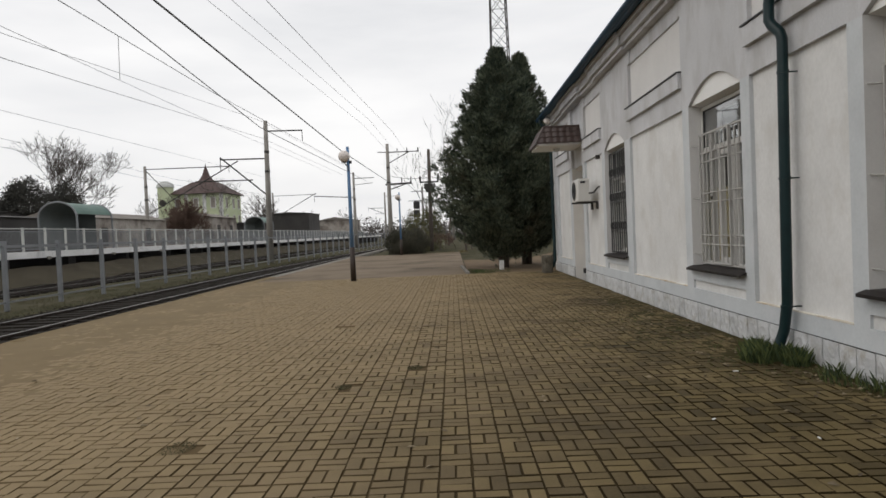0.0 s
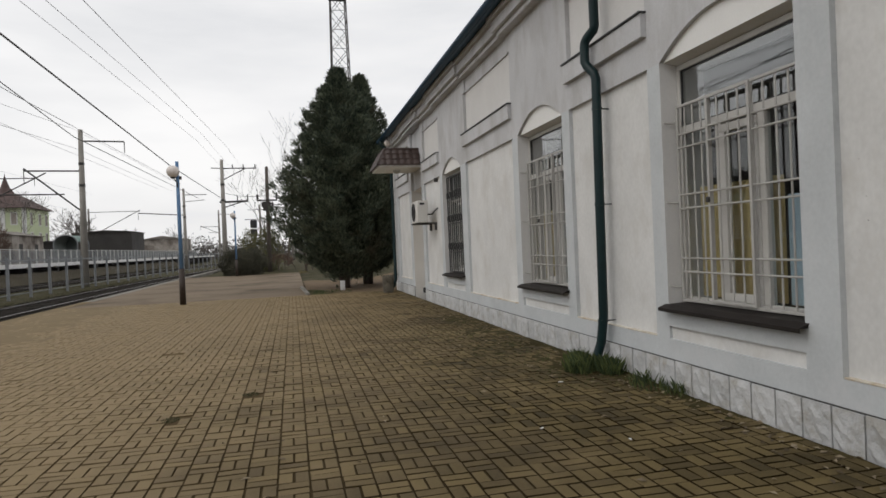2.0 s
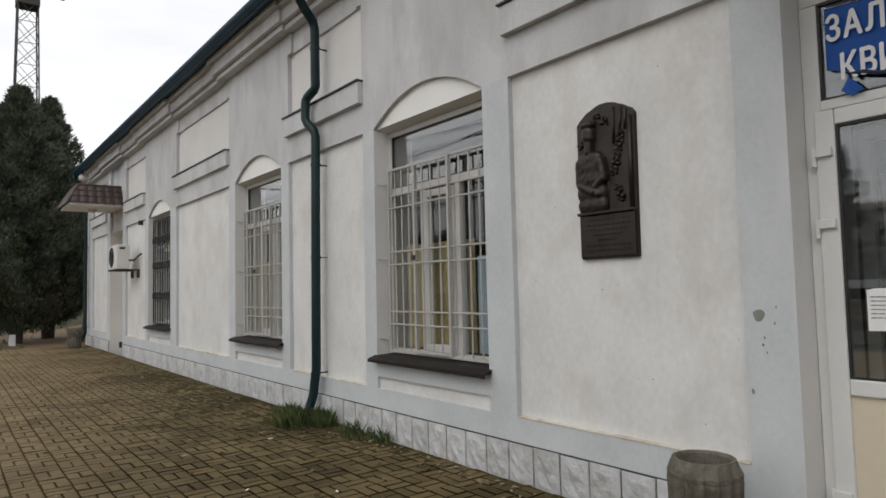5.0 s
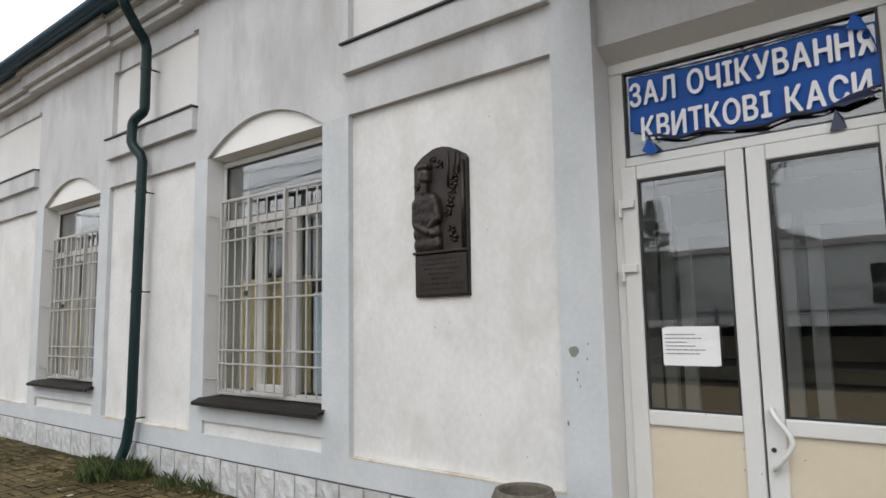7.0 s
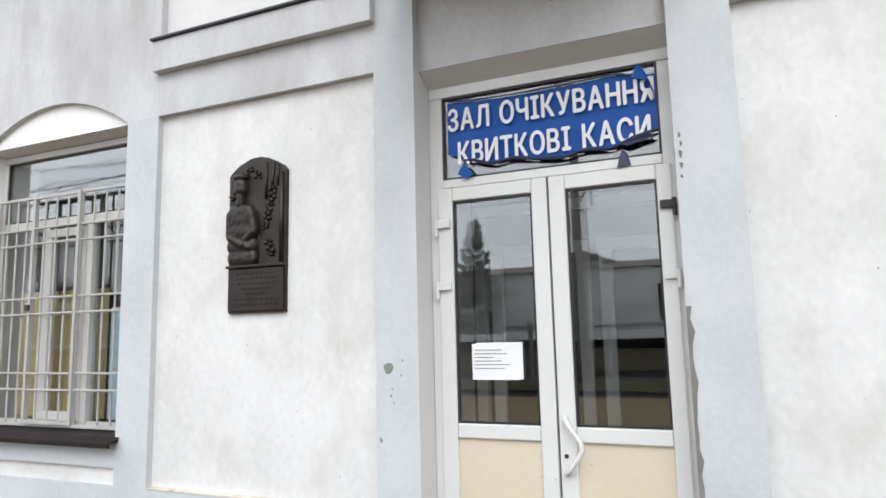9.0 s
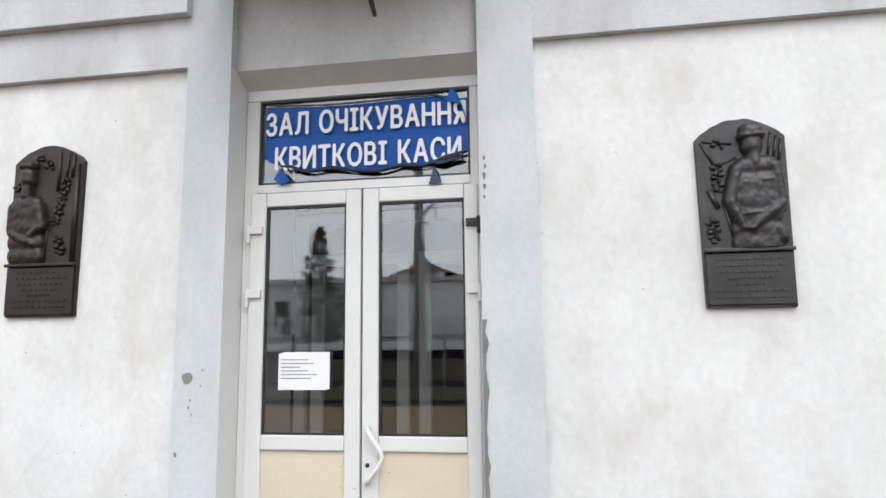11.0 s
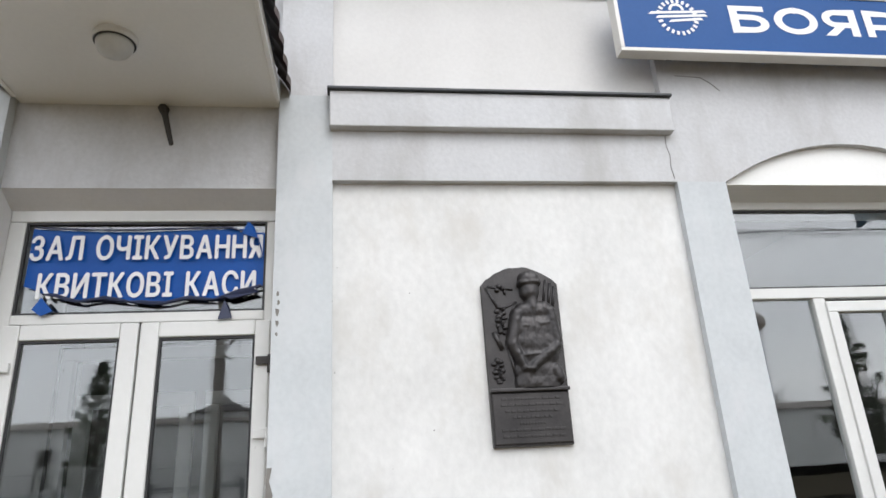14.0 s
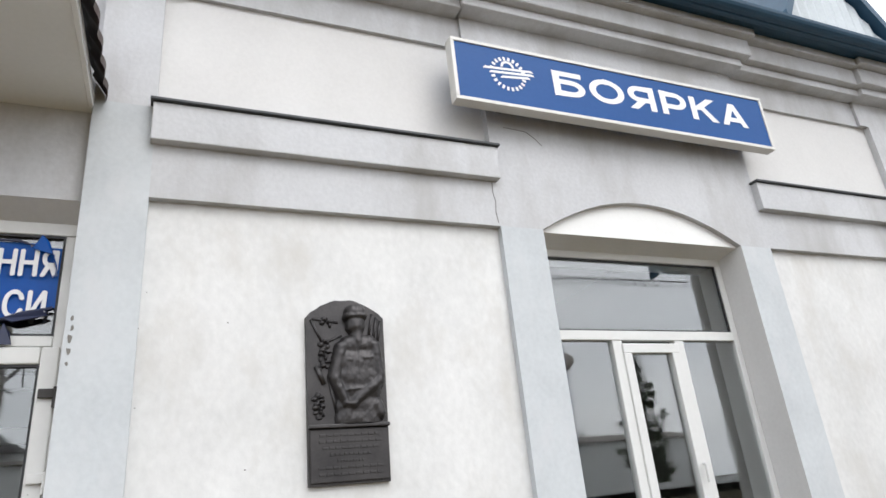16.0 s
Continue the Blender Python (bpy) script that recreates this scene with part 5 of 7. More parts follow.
tagged(part("junction_box", bm, M_black), "small black junction box low on the wall", "box")

# ---------------------------------------------------------------- litter bins of ribbed concrete


M_bin = surf("pitted_dark_concrete", (0.085, 0.076, 0.060), (0.20, 0.182, 0.15), 6, 0.97, 0.9, 70, stain=(0.05, 0.046, 0.034), stain_at=0.58, stain_scale=7, spec=0.1)


def bin_(x, y, label):
    b = thing("litter_bin", (x, y, 0), label, "litter bin", "concrete litter bins")
    sides = 64

    def rib(k, z):
        chip_ = 0.012 * noise.noise(Vector((k * 0.9, z * 14, x)))
        return chip_ + (1.0 if k % 4 in (0, 1) else 0.93)
    bm = bmesh.new()
    lathe(bm, [(0.165, 0.0), (0.178, 0.06), (0.190, 0.42), (0.193, 0.47), (0.186, 0.50)], sides, (0, 0, 0), rib)
    part("body", bm, M_bin, b)
    bm = bmesh.new()
    lathe(bm, [(0.180, 0.478), (0.190, 0.487), (0.192, 0.510), (0.172, 0.557), (0.160, 0.582), (0.143, 0.582), (0.135, 0.570), (0.132, 0.2), (0.001, 0.19)], sides, (0, 0, 0),
          lambda k, z: 1 + 0.02 * noise.noise(Vector((k * 0.55, z * 30, x))) - (0.05 if 0.475 < z < 0.558 and k % 4 in (2, 3) else 0))
    part("rim", bm, M_bin, b, "worn sloping rim")
    return b


bin_(-0.35, 1.81, "weathered ribbed concrete litter bin by the wall")
bin_(-0.52, 21.2, "weathered ribbed concrete litter bin at the wall end")

lm = thing("wall_lamp", (-0.3, 21.5, 5.0), "small round white lamp under the eave corner", "wall lamp")
bm = bmesh.new()
lathe(bm, [(0.001, -0.11)] + [(0.11 * math.cos(a), 0.11 * math.sin(a)) for a in np.linspace(-1.4, 1.4, 8)] + [(0.001, 0.11)], 14, (0, 0, 0.03))
part("globe", bm, M_globe, lm, smooth=True)
bm = bmesh.new()
tube(bm, [(0, 0, 0.12), (0, 0, 0.245)], 0.02, 6)
part("stem", bm, M_iron, lm)

# small marks on the wall by the door
bm = bmesh.new()
for cy, cz, r, k in ((1.645, 1.325, 0.036, 14),):
    c = bm.verts.new((-0.004, cy, cz))
    ring = [bm.verts.new((-0.003, cy + r * (0.9 + 0.10 * math.sin(i * 1.3)) * math.cos(2 * math.pi * i / k), cz + r * (0.9 + 0.10 * math.cos(i * 1.1)) * math.sin(2 * math.pi * i / k))) for i in range(k)]
    for i in range(k):
        bm.faces.new((c, ring[i], ring[(i + 1) % k]))
part("paint_chip", bm, surf("grey_green_chip", (0.17, 0.20, 0.17), (0.25, 0.28, 0.24), 9, 0.9, 0.2), wall)
M_scar = surf("dark_chip", (0.14, 0.13, 0.12), (0.24, 0.23, 0.21), 9, 0.95, 0.2)
bm = bmesh.new()
random.seed(5)


def chip(cy, cz, r, x=-0.003, asp=1.0):
    k = 7
    ring = [bm.verts.new((x, cy + r * random.uniform(0.5, 1.2) * math.cos(2 * math.pi * i / k), cz + asp * r * random.uniform(0.5, 1.2) * math.sin(2 * math.pi * i / k))) for i in range(k)]
    bm.faces.new(ring)


for cy, cz, r in ((1.62, 1.2, 0.006), (1.63, 1.16, 0.007), (1.61, 1.12, 0.005), (1.55, 1.37, 0.007), (1.56, 1.28, 0.006), (-0.08, 2.42, 0.014), (-0.085, 2.47, 0.010), (-0.08, 2.36, 0.012), (-0.082, 2.52, 0.009), (-0.08, 2.30, 0.008), (1.70, 0.9, 0.01)):
    chip(cy, cz, r, asp=1.6)
for k in range(60):
    chip(random.uniform(-0.9, 3.5), random.uniform(0.6, 3.1), random.uniform(0.002, 0.006), 0.0475)
part("chips", bm, M_scar, wall)
# hair cracks over the right-hand window
bm = bmesh.new()
for pts in ([(-2.62, 3.98), (-2.72, 3.975), (-2.80, 3.97), (-2.86, 3.93), (-2.92, 3.87)], [(-2.47, 3.52), (-2.465, 3.45), (-2.48, 3.38), (-2.47, 3.30), (-2.482, 3.22)]):
    tube(bm, [(-0.001, y, z) for y, z in pts], 0.0028, 4)
part("cracks", bm, M_scar, wall)

# broken plaster along the door jamb
bm = bmesh.new()
random.seed(8)
va, vb = [], []
for k in range(26):
    z = 0.05 + 1.58 * k / 25
    va.append(bm.verts.new((-0.004, -0.052, z)))
    vb.append(bm.verts.new((-0.004, -0.066 - random.uniform(0.0, 0.022) - (0.012 if k < 6 else 0), z)))
for k in range(25):
    bm.faces.new((va[k], vb[k], vb[k + 1], va[k + 1]))
part("broken_plaster", bm, M_scar, wall)

# ---------------------------------------------------------------- platform edge, tracks, fence
random.seed(11)
edge = thing("platform_edge", (EDGE + 0.16, 0, 0), "worn concrete platform edge with a whitewashed rim", "kerb", kind="structure")
for k in range(52):
    y = -22 + k * 2.5
    bm = boxm(-0.16, 0.157, y + 0.006, y + 2.494, -0.4, -0.001 + random.uniform(-0.008, 0.004), bevel=0.012)
    part("kerb_slab", bm, M_dust if y < 24 else M_concrete, edge)
    bm = boxm(-0.168, -0.161, y + 0.006, y + 2.494, -0.14, -0.012)
    part("white_rim", bm, M_whiteconc, edge)


def bend(y):
    """The tracks draw slightly towards the platform in the distance."""
    return 0.0006 * max(0.0, y - 25) ** 2 if y < 90 else 0.0006 * 65 ** 2 + 0.078 * (y - 90)


def track(name, xc, z, label, ya=-40, yb=190):
    tr = thing(name, (xc, 0, z), label, "railway track", kind="structure")
    step = 3.0
    n = int((yb - ya) / step)
    bm = bmesh.new()
    rows = []
    for k in range(n + 1):
        y = ya + k * step
        b = bend(y)
        rows.append([bm.verts.new((b + x, y, zz)) for x, zz in ((-2.2, -0.3), (-1.65, -0.085), (1.1, -0.085), (1.7, -0.5))])
    for p, q in zip(rows, rows[1:]):
        for i in range(3):
            bm.faces.new((p[i], p[i + 1], q[i + 1], q[i]))
    part("ballast_bed", bm, M_ballast, tr)
    prof = [(-0.07, -0.16), (0.07, -0.16), (0.07, -0.145), (0.012, -0.12), (0.012, -0.04), (0.036, -0.03), (0.036, 0.0), (-0.036, 0.0), (-0.036, -0.03), (-0.012, -0.04), (-0.012, -0.12), (-0.07, -0.145)]
    for s in (-0.78, 0.78):
        bm = bmesh.new()
        rings = [[bm.verts.new((bend(ya + k * step) + s + x, ya + k * step, zz)) for x, zz in prof] for k in range(n + 1)]
        for p, q in zip(rings, rings[1:]):
            for i in range(len(prof)):
                j = (i + 1) % len(prof)
                f = bm.faces.new((p[i], p[j], q[j], q[i]))
                f.material_index = 1 if i == 6 else 0
        bmesh.ops.recalc_face_normals(bm, faces=bm.faces)
        part("rail", bm, [M_steel, M_railtop], tr)
    me = mesh_of(boxm(-1.3, 1.3, -0.12, 0.12, -0.16, -0.060, bevel=0.01), "sleeper", M_tie)
    for k in range(190):
        y = ya + 38 + k * 0.56
        s = new("sleeper", me)
        s.parent = tr
        s.location = (bend(y), y, random.uniform(-0.006, 0.006))
    # loose stones
    vs, fs = [], []
    for k in range(7000):
        y = random.uniform(4, 60)
        x = random.uniform(-1.9, 1.3)
        r = random.uniform(0.02, 0.05)
        c = len(vs)
        zz = -0.095 + random.uniform(0, 0.025)
        vs += [(bend(y) + x + r * math.cos(q + k), y + r * math.sin(q + k) * random.uniform(0.6, 1.1), zz + random.uniform(-0.01, 0.01)) for q in (0, 1.57, 3.14, 4.71)] + [(bend(y) + x, y, zz + r * 0.7)]
        fs += [(c, c + 1, c + 4), (c + 1, c + 2, c + 4), (c + 2, c + 3, c + 4), (c + 3, c, c + 4)]
    ob = from_lists("stones", vs, fs, M_ballast, tr)
    ob["kind"] = "stuff"
    return tr


track("track_1", -12.83, -0.08, "railway track with rusty rails on dark ballast")
track("track_2", -20.95, -0.08, "second railway track beyond the steel fence")

fence = thing("fence", (-16.25, 0, -0.2), "grey steel post fence between the two tracks", "fence")
pm = mesh_of(boxm(-0.06, 0.06, -0.05, 0.05, 0.0, 1.98, bevel=0.008), "post", M_fence)
rm = mesh_of(boxm(-0.015, 0.015, 0.05, 2.45, 1.78, 1.86, bevel=0.004), "rail", M_fence)
rm2 = mesh_of(boxm(-0.012, 0.012, 0.05, 2.45, 0.22, 0.27), "rail", M_fence)
bmw = bmesh.new()
for k in range(24):
    y = 0.1 + k * 0.1
    bmw.faces.new([bmw.verts.new(p) for p in ((0.002, y, 0.27), (0.002, y + 0.0025, 0.27), (0.002, y + 0.0025, 1.78), (0.002, y, 1.78))])
wm = mesh_of(bmw, "wire_mesh", M_fence)
for k in range(46):
    y = 17.85 - 2.5 * 10 + k * 2.5
    for nm, me in (("post", pm), ("rail", rm), ("rail", rm2), ("wire_mesh", wm)):
        o = new(nm, me)
        o.parent = fence
        o.location = (bend(y), y, 0)

# ---------------------------------------------------------------- the high platform across the tracks
hp = thing("high_platform", (-23.4, 0, 0), "high concrete platform with a whitewashed edge across the tracks", "platform", kind="structure")
for k in range(38):
    y = -50 + k * 6.0
    part("edge_beam", boxm(-0.25, 0.0, y + 0.01, y + 5.99, 1.10, 1.42, bevel=0.01), M_whiteconc, hp)
    part("deck_slab", boxm(-5.6, -0.251, y, y + 6.0, 1.18, 1.40), M_concrete, hp)
    # supports and an added backing sheet, coloured dark for the shade below the deck
    part("support", boxm(-3.9, -0.7, y - 0.2, y + 0.2, -0.25, 1.179), M_darkshed, hp)
    part("back_wall", boxm(-4.0, -3.95, y + 0.201, y + 5.799, -0.25, 1.179), M_darkshed, hp)
    part("drain_bracket", boxm(0.001, 0.08, y + 2.9, y + 3.15, 1.02, 1.16), M_concrete, hp)
bm = bmesh.new()
rows_ = [[bm.verts.new((-23.42 + (1.35 + 0.1 * math.sin(y)) * u, y, 0.70 - 0.78 * u + 0.05 * math.sin(y * 1.7 + u * 3))) for u in (0.0, 0.35, 0.7, 1.0)] for y in range(-40, 120, 2)]
for p_, q_ in zip(rows_, rows_[1:]):
    for k in range(3):
        bm.faces.new((p_[k], p_[k + 1], q_[k + 1], q_[k]))
tagged(part("embankment", bm, surf("dull_bank_earth", (0.040, 0.034, 0.024), (0.085, 0.074, 0.052), 0.8, 1.0, 0.8, 12, spec=0.1), smooth=True), "dull earth bank below the high platform", "bank", kind="structure")
rl = thing("railing", (-25.4, 0, 1.40), "grey panel railing with pale posts along the high platform", "railing")
pm = mesh_of(boxm(-0.05, 0.05, -0.05, 0.05, 0.0, 1.25, bevel=0.006), "post", M_palepost)
bmp = bmesh.new()
box(bmp, -0.015, 0.015, 0.05, 1.75, 0.10, 0.15)
box(bmp, -0.015, 0.015, 0.05, 1.75, 1.04, 1.08)
for k in range(17):
    box(bmp, -0.008, 0.008, 0.11 + k * 0.096, 0.124 + k * 0.096, 0.1505, 1.0395)
pn = mesh_of(bmp, "panel", M_fence)
hr = mesh_of(boxm(-0.025, 0.025, 0.051, 1.749, 1.17, 1.22), "handrail", M_palepost)
for k in range(100):
    y = -20 + k * 1.8
    for nm, me in (("post", pm), ("panel", pn), ("handrail", hr)):
        o = new(nm, me)
        o.parent = rl
        o.location = (0, y, 0)


def shelter(x, y, length, label):
    s = thing("shelter", (x, y, 1.40), label, "shelter", "platform shelters")
    r, h = 1.15, 1.93
    arc = [(r * math.cos(a), h + r * 0.80 * math.sin(a)) for a in np.linspace(0, math.pi, 15)]
    hoop = [(r, 0.0)] + arc + [(-r, 0.0)]
    outline = arc[1:] + [(-r, 0.0)]
    bm = bmesh.new()
    for y0, y1, k in ((0, length, 1.0), (0, length, 0.95)):
        A = [bm.verts.new((p * k, y0, z * (1 if k == 1 else 0.985))) for p, z in outline]
        B = [bm.verts.new((p * k, y1, z * (1 if k == 1 else 0.985))) for p, z in outline]
        for i in range(len(outline) - 1):
            f = bm.faces.new((A[i], A[i + 1], B[i + 1], B[i]))
            f.material_index = 0 if k == 1 else 1
    part("roof_shell", bm, [M_shelter, M_shelterin], s)
    for yy in (0.0, length):
        bm = bmesh.new()
        tube(bm, [(p, yy, z) for p, z in hoop], 0.06, 6)
        part("arch_rim", bm, M_fence, s)
    bm = bmesh.new()
    bm.faces.new([bm.verts.new((min(0.1, p * 0.95), length - 0.05, z * 0.985)) for p, z in outline] + [bm.verts.new((0.1, length - 0.05, 0.0))])
    part("end_wall", bm, M_shelterin, s)
    part("bench", boxm(-0.95, -0.55, 0.6, length - 0.6, 0.38, 0.45), M_wood, s)
    return s


sh = shelter(-26.85, 37.5, 3.9, "green barrel-roofed waiting shelter on the far platform")
copy_thing(sh, Matrix.Translation((-26.85, 75.0, 1.40)))

# ---------------------------------------------------------------- poles, masts, lamps, wires


def lamp_post(x, y, label):
    p = thing("street_lamp", (x, y, -0.015), label, "street lamp", "platform lamps")
    bm = bmesh.new()
    tube(bm, [(0, 0, 1.13), (0, 0, 2.6), (0.0, 0, 4.46)], [0.062, 0.058, 0.05], 12)
    part("post", bm, M_blue, p, "faded blue upper post", True)
    bm = bmesh.new()
    tube(bm, [(0, 0, 0), (0, 0, 1.135)], [0.095, 0.085], 12)
    part("post_foot", bm, M_brownpaint, p, "dark brown lower post", True)
    bm = bmesh.new()
    lathe(bm, [(0.001, -0.19)] + [(0.19 * math.cos(a), 0.19 * math.sin(a)) for a in np.linspace(-1.45, 1.45, 12)] + [(0.001, 0.19)], 20, (-0.10, -0.17, 4.13))
    part("globe", bm, M_globe, p, "milky glass globe", True)
    bm = bmesh.new()
    tube(bm, [(0, -0.02, 3.62), (0, -0.12, 3.80), (-0.10, -0.17, 3.93)], 0.02, 6)
    lathe(bm, [(0.05, 0.0), (0.08, 0.03), (0.08, 0.06)], 12, (-0.10, -0.17, 3.91))
    part("bracket", bm, M_iron, p)
    bm = boxm(0.05, 0.12, -0.04, 0.04, 3.90, 4.0, bevel=0.01)
    part("clamp", bm, M_iron, p)
    return p


lp = lamp_post(-6.95, 21.2, "blue and brown lamp post with a round globe")
copy_thing(lp, Matrix.Translation((-7.3, 45.6, -0.015)))
copy_thing(lp, Matrix.Translation((-7.6, -8.2, -0.015)))


def catenary_pole(x, y, h, arms, label, lean=0.0):
    p = thing("catenary_pole", (x, y, -0.22), label, "catenary pole", "catenary poles")
    bm = bmesh.new()
    tube(bm, [(0, 0, 0), (lean * 0.5, 0, h * 0.5), (lean, 0, h + 0.22)], [0.24, 0.19, 0.14], 12)
    part("post", bm, M_pole, p, smooth=True)
    for z, r in ((h * 0.66, 0.2), (h * 0.8, 0.185)):
        bm = bmesh.new()
        lathe(bm, [(r, -0.08), (r, 0.08)], 12, (lean * z / h, 0, z))
        part("clamp", bm, M_iron, p)
    for pts, r in arms:
        bm = bmesh.new()
        tube(bm, [(u, 0, v) for u, v in pts], r, 6)
        part("arm", bm, M_iron, p)
    return p


std = [([(0, 9.6), (3.0, 9.55)], 0.05), ([(3.0, 9.55), (3.0, 8.9)], 0.03), ([(0, 7.2), (-3.4, 7.25)], 0.05), ([(0, 4.3 + 1.6), (-3.4, 7.4)], 0.055), ([(-3.4, 7.4), (-3.4, 6.6)], 0.03), ([(-2.0, 6.1), (0, 6.0)], 0.035)]
catenary_pole(-16.78, 46, 10.02, [([(0, 9.5), (2.7, 9.45)], 0.05), ([(2.7, 9.45), (2.7, 8.7)], 0.03), ([(0, 7.55), (-3.3, 7.6)], 0.05), ([(0, 4.9), (-3.3, 7.75)], 0.06), ([(-3.3, 7.75), (-3.3, 6.8)], 0.03), ([(-5.2, 6.1), (-1.0, 6.05)], 0.045)],
              "grey concrete catenary pole with iron cantilevers", 0.1)
catenary_pole(-16.9, 88, 10.2, [([(0, 9.6), (2.8, 9.6)], 0.05), ([(0, 7.0), (-5.5, 7.4)], 0.06), ([(0, 8.7), (2.6, 8.9)], 0.04), ([(-5.5, 7.4), (-5.5, 6.6)], 0.03)], "grey concrete catenary pole further down the line")
catenary_pole(-17.3, 132, 10.2, std, "grey concrete catenary pole far down the line")
catenary_pole(-17.9, 4, 10.2, std, "grey concrete catenary pole beside the fence")
catenary_pole(-36.08, 68, 9.86, [([(0, 9.75), (9.0, 9.7)], 0.05), ([(0, 4.9), (3.2, 6.6), (10.0, 10.2)], 0.06), ([(0, 9.7), (2.9, 6.5)], 0.045), ([(9.0, 9.9), (9.0, 9.0)], 0.03)], "concrete catenary pole behind the far platform")
catenary_pole(-36.5, 118, 10.1, [([(0, 9.7), (8.0, 9.7)], 0.05), ([(0, 5.5), (8.0, 9.9)], 0.06)], "distant concrete catenary pole behind the platform")
catenary_pole(-9.28, 59, 9.8, [([(-0.9, 9.3), (0, 9.25)], 0.04), ([(0, 9.25), (2.9, 9.25)], 0.05), ([(0, 8.2), (1.9, 9.2)], 0.045), ([(-0.3, 6.3), (2.1, 6.35)], 0.09), ([(0, 5.8), (1.6, 6.3)], 0.05),
                                ([(1.2, 6.3), (1.2, 6.9)], 0.05), ([(2.05, 6.3), (2.05, 6.95)], 0.05), ([(0.9, 9.25), (0.9, 9.6)], 0.05), ([(1.8, 9.25), (1.8, 9.6)], 0.05), ([(2.8, 9.25), (2.8, 9.6)], 0.05)],
              "grey concrete line pole with crossarms and insulators")
catenary_pole(-8.6, 112, 9.6, [([(-2.0, 9.0), (2.0, 9.0)], 0.05), ([(-2.5, 7.4), (0.5, 7.4)], 0.05)], "distant concrete line pole beside the tracks")
catenary_pole(-9.4, 150, 9.6, [([(-2.0, 9.0), (2.0, 9.0)], 0.05), ([(-2.5, 7.4), (0.5, 7.4)], 0.05)], "distant concrete line pole beside the tracks")
catenary_pole(-3.4, 96, 9.0, [([(-3.5, 8.6), (0.0, 8.6)], 0.05)], "distant concrete line pole behind the shrubs")
wp = thing("utility_pole", (-5.3, 51, 0.0), "dark wooden utility pole with clustered insulators", "utility pole")
bm = bmesh.new()
tube(bm, [(0, 0, -0.2), (0.02, 0, 4), (0.05, 0, 8.1)], [0.17, 0.15, 0.12], 10)
part("post", bm, M_wood, wp, smooth=True)
part("crossarm", boxm(-0.75, 0.75, -0.18, -0.10, 5.45, 5.57), M_iron, wp)
for x in (-0.7, -0.35, 0.4, 0.72):
    bm = bmesh.new()
    lathe(bm, [(0.05, 0), (0.09, 0.1), (0.07, 0.2), (0.10, 0.28), (0.05, 0.42)], 8, (x, -0.14, 5.57 - (0.6 if abs(x) < 0.5 else 0)))
    part("insulator", bm, M_iron, wp)
part("transformer", boxm(-0.3, 0.3, -0.4, -0.13, 4.7, 5.4, bevel=0.04), M_iron, wp)
sgp = thing("signal", (-7.4, 70, 0.0), "dark railway colour light signal on a post", "signal")
bm = bmesh.new()
tube(bm, [(0, 0, -0.2), (0, 0, 3.2)], 0.08, 8)
part("post", bm, M_fence, sgp)
for z in (3.2, 4.15):
    part("signal_head", boxm(-0.35, 0.35, -0.16, 0.1, z, z + 0.85, bevel=0.12), M_black, sgp)

# lattice mast behind the trees
ms = thing("lattice_mast", (2.75, 75, 0.3), "tall dark lattice steel mast with a crossarm", "mast")
H0, W0, W1 = 32.0, 1.35, 0.82
for sx in (-1, 1):
    for sy in (-1, 1):
        bm = bmesh.new()
        tube(bm, [(sx * W0, sy * W0, -0.5), (sx * W1, sy * W1, H0)], 0.075, 5)
        part("leg", bm, M_iron, ms)
bm = bmesh.new()
z = 0.0
while z < H0 - 1:
    z2 = min(H0, z + 2.2)
    w1, w2 = W0 + (W1 - W0) * z / H0, W0 + (W1 - W0) * z2 / H0
    for s in (-1, 1):
        tube(bm, [(-w1, s * w1, z), (w2, s * w2, z2)], 0.035, 4)
        tube(bm, [(w1, s * w1, z), (-w2, s * w2, z2)], 0.035, 4)
        tube(bm, [(s * w1, -w1, z), (s * w2, w2, z2)], 0.035, 4)
    tube(bm, [(-w1, -w1, z), (w1, -w1, z)], 0.035, 4)
    z = z2
part("bracing", bm, M_iron, ms)
bm = bmesh.new()
tube(bm, [(-3.1, -W1, H0 - 0.6), (3.1, -W1, H0 - 0.4)], 0.09, 5)
tube(bm, [(-3.1, -W1, H0 - 0.6), (-W1, -W1, H0 - 1.4)], 0.05, 5)
part("crossarm", bm, M_iron, ms)
for x in (-2.9, -1.7, 1.7, 2.9):
    bm = bmesh.new()
    tube(bm, [(x, -W1, H0 - 0.5), (x, -W1, H0 + 0.3)], 0.09, 6)
    part("insulator", bm, M_plastic, ms)
part("platform_box", boxm(-1.0, 1.0, -1.0, 1.0, H0 - 1.7, H0 - 0.8, bevel=0.1), M_iron, ms)


def wire(points, r, label, sag=0.0):
    pts = []
    for p, q in zip(points, points[1:]):
        n = 10
        for k in range(n + (q == points[-1])):
            t = k / n
            v = Vector(p).lerp(Vector(q), t)
            v.z -= sag * 4 * t * (1 - t)
            pts.append(v)
    bm = bmesh.new()
    tube(bm, pts, r, 5)
    return tagged(part("overhead_wire", bm, M_wire), label, "wire", "overhead wires")


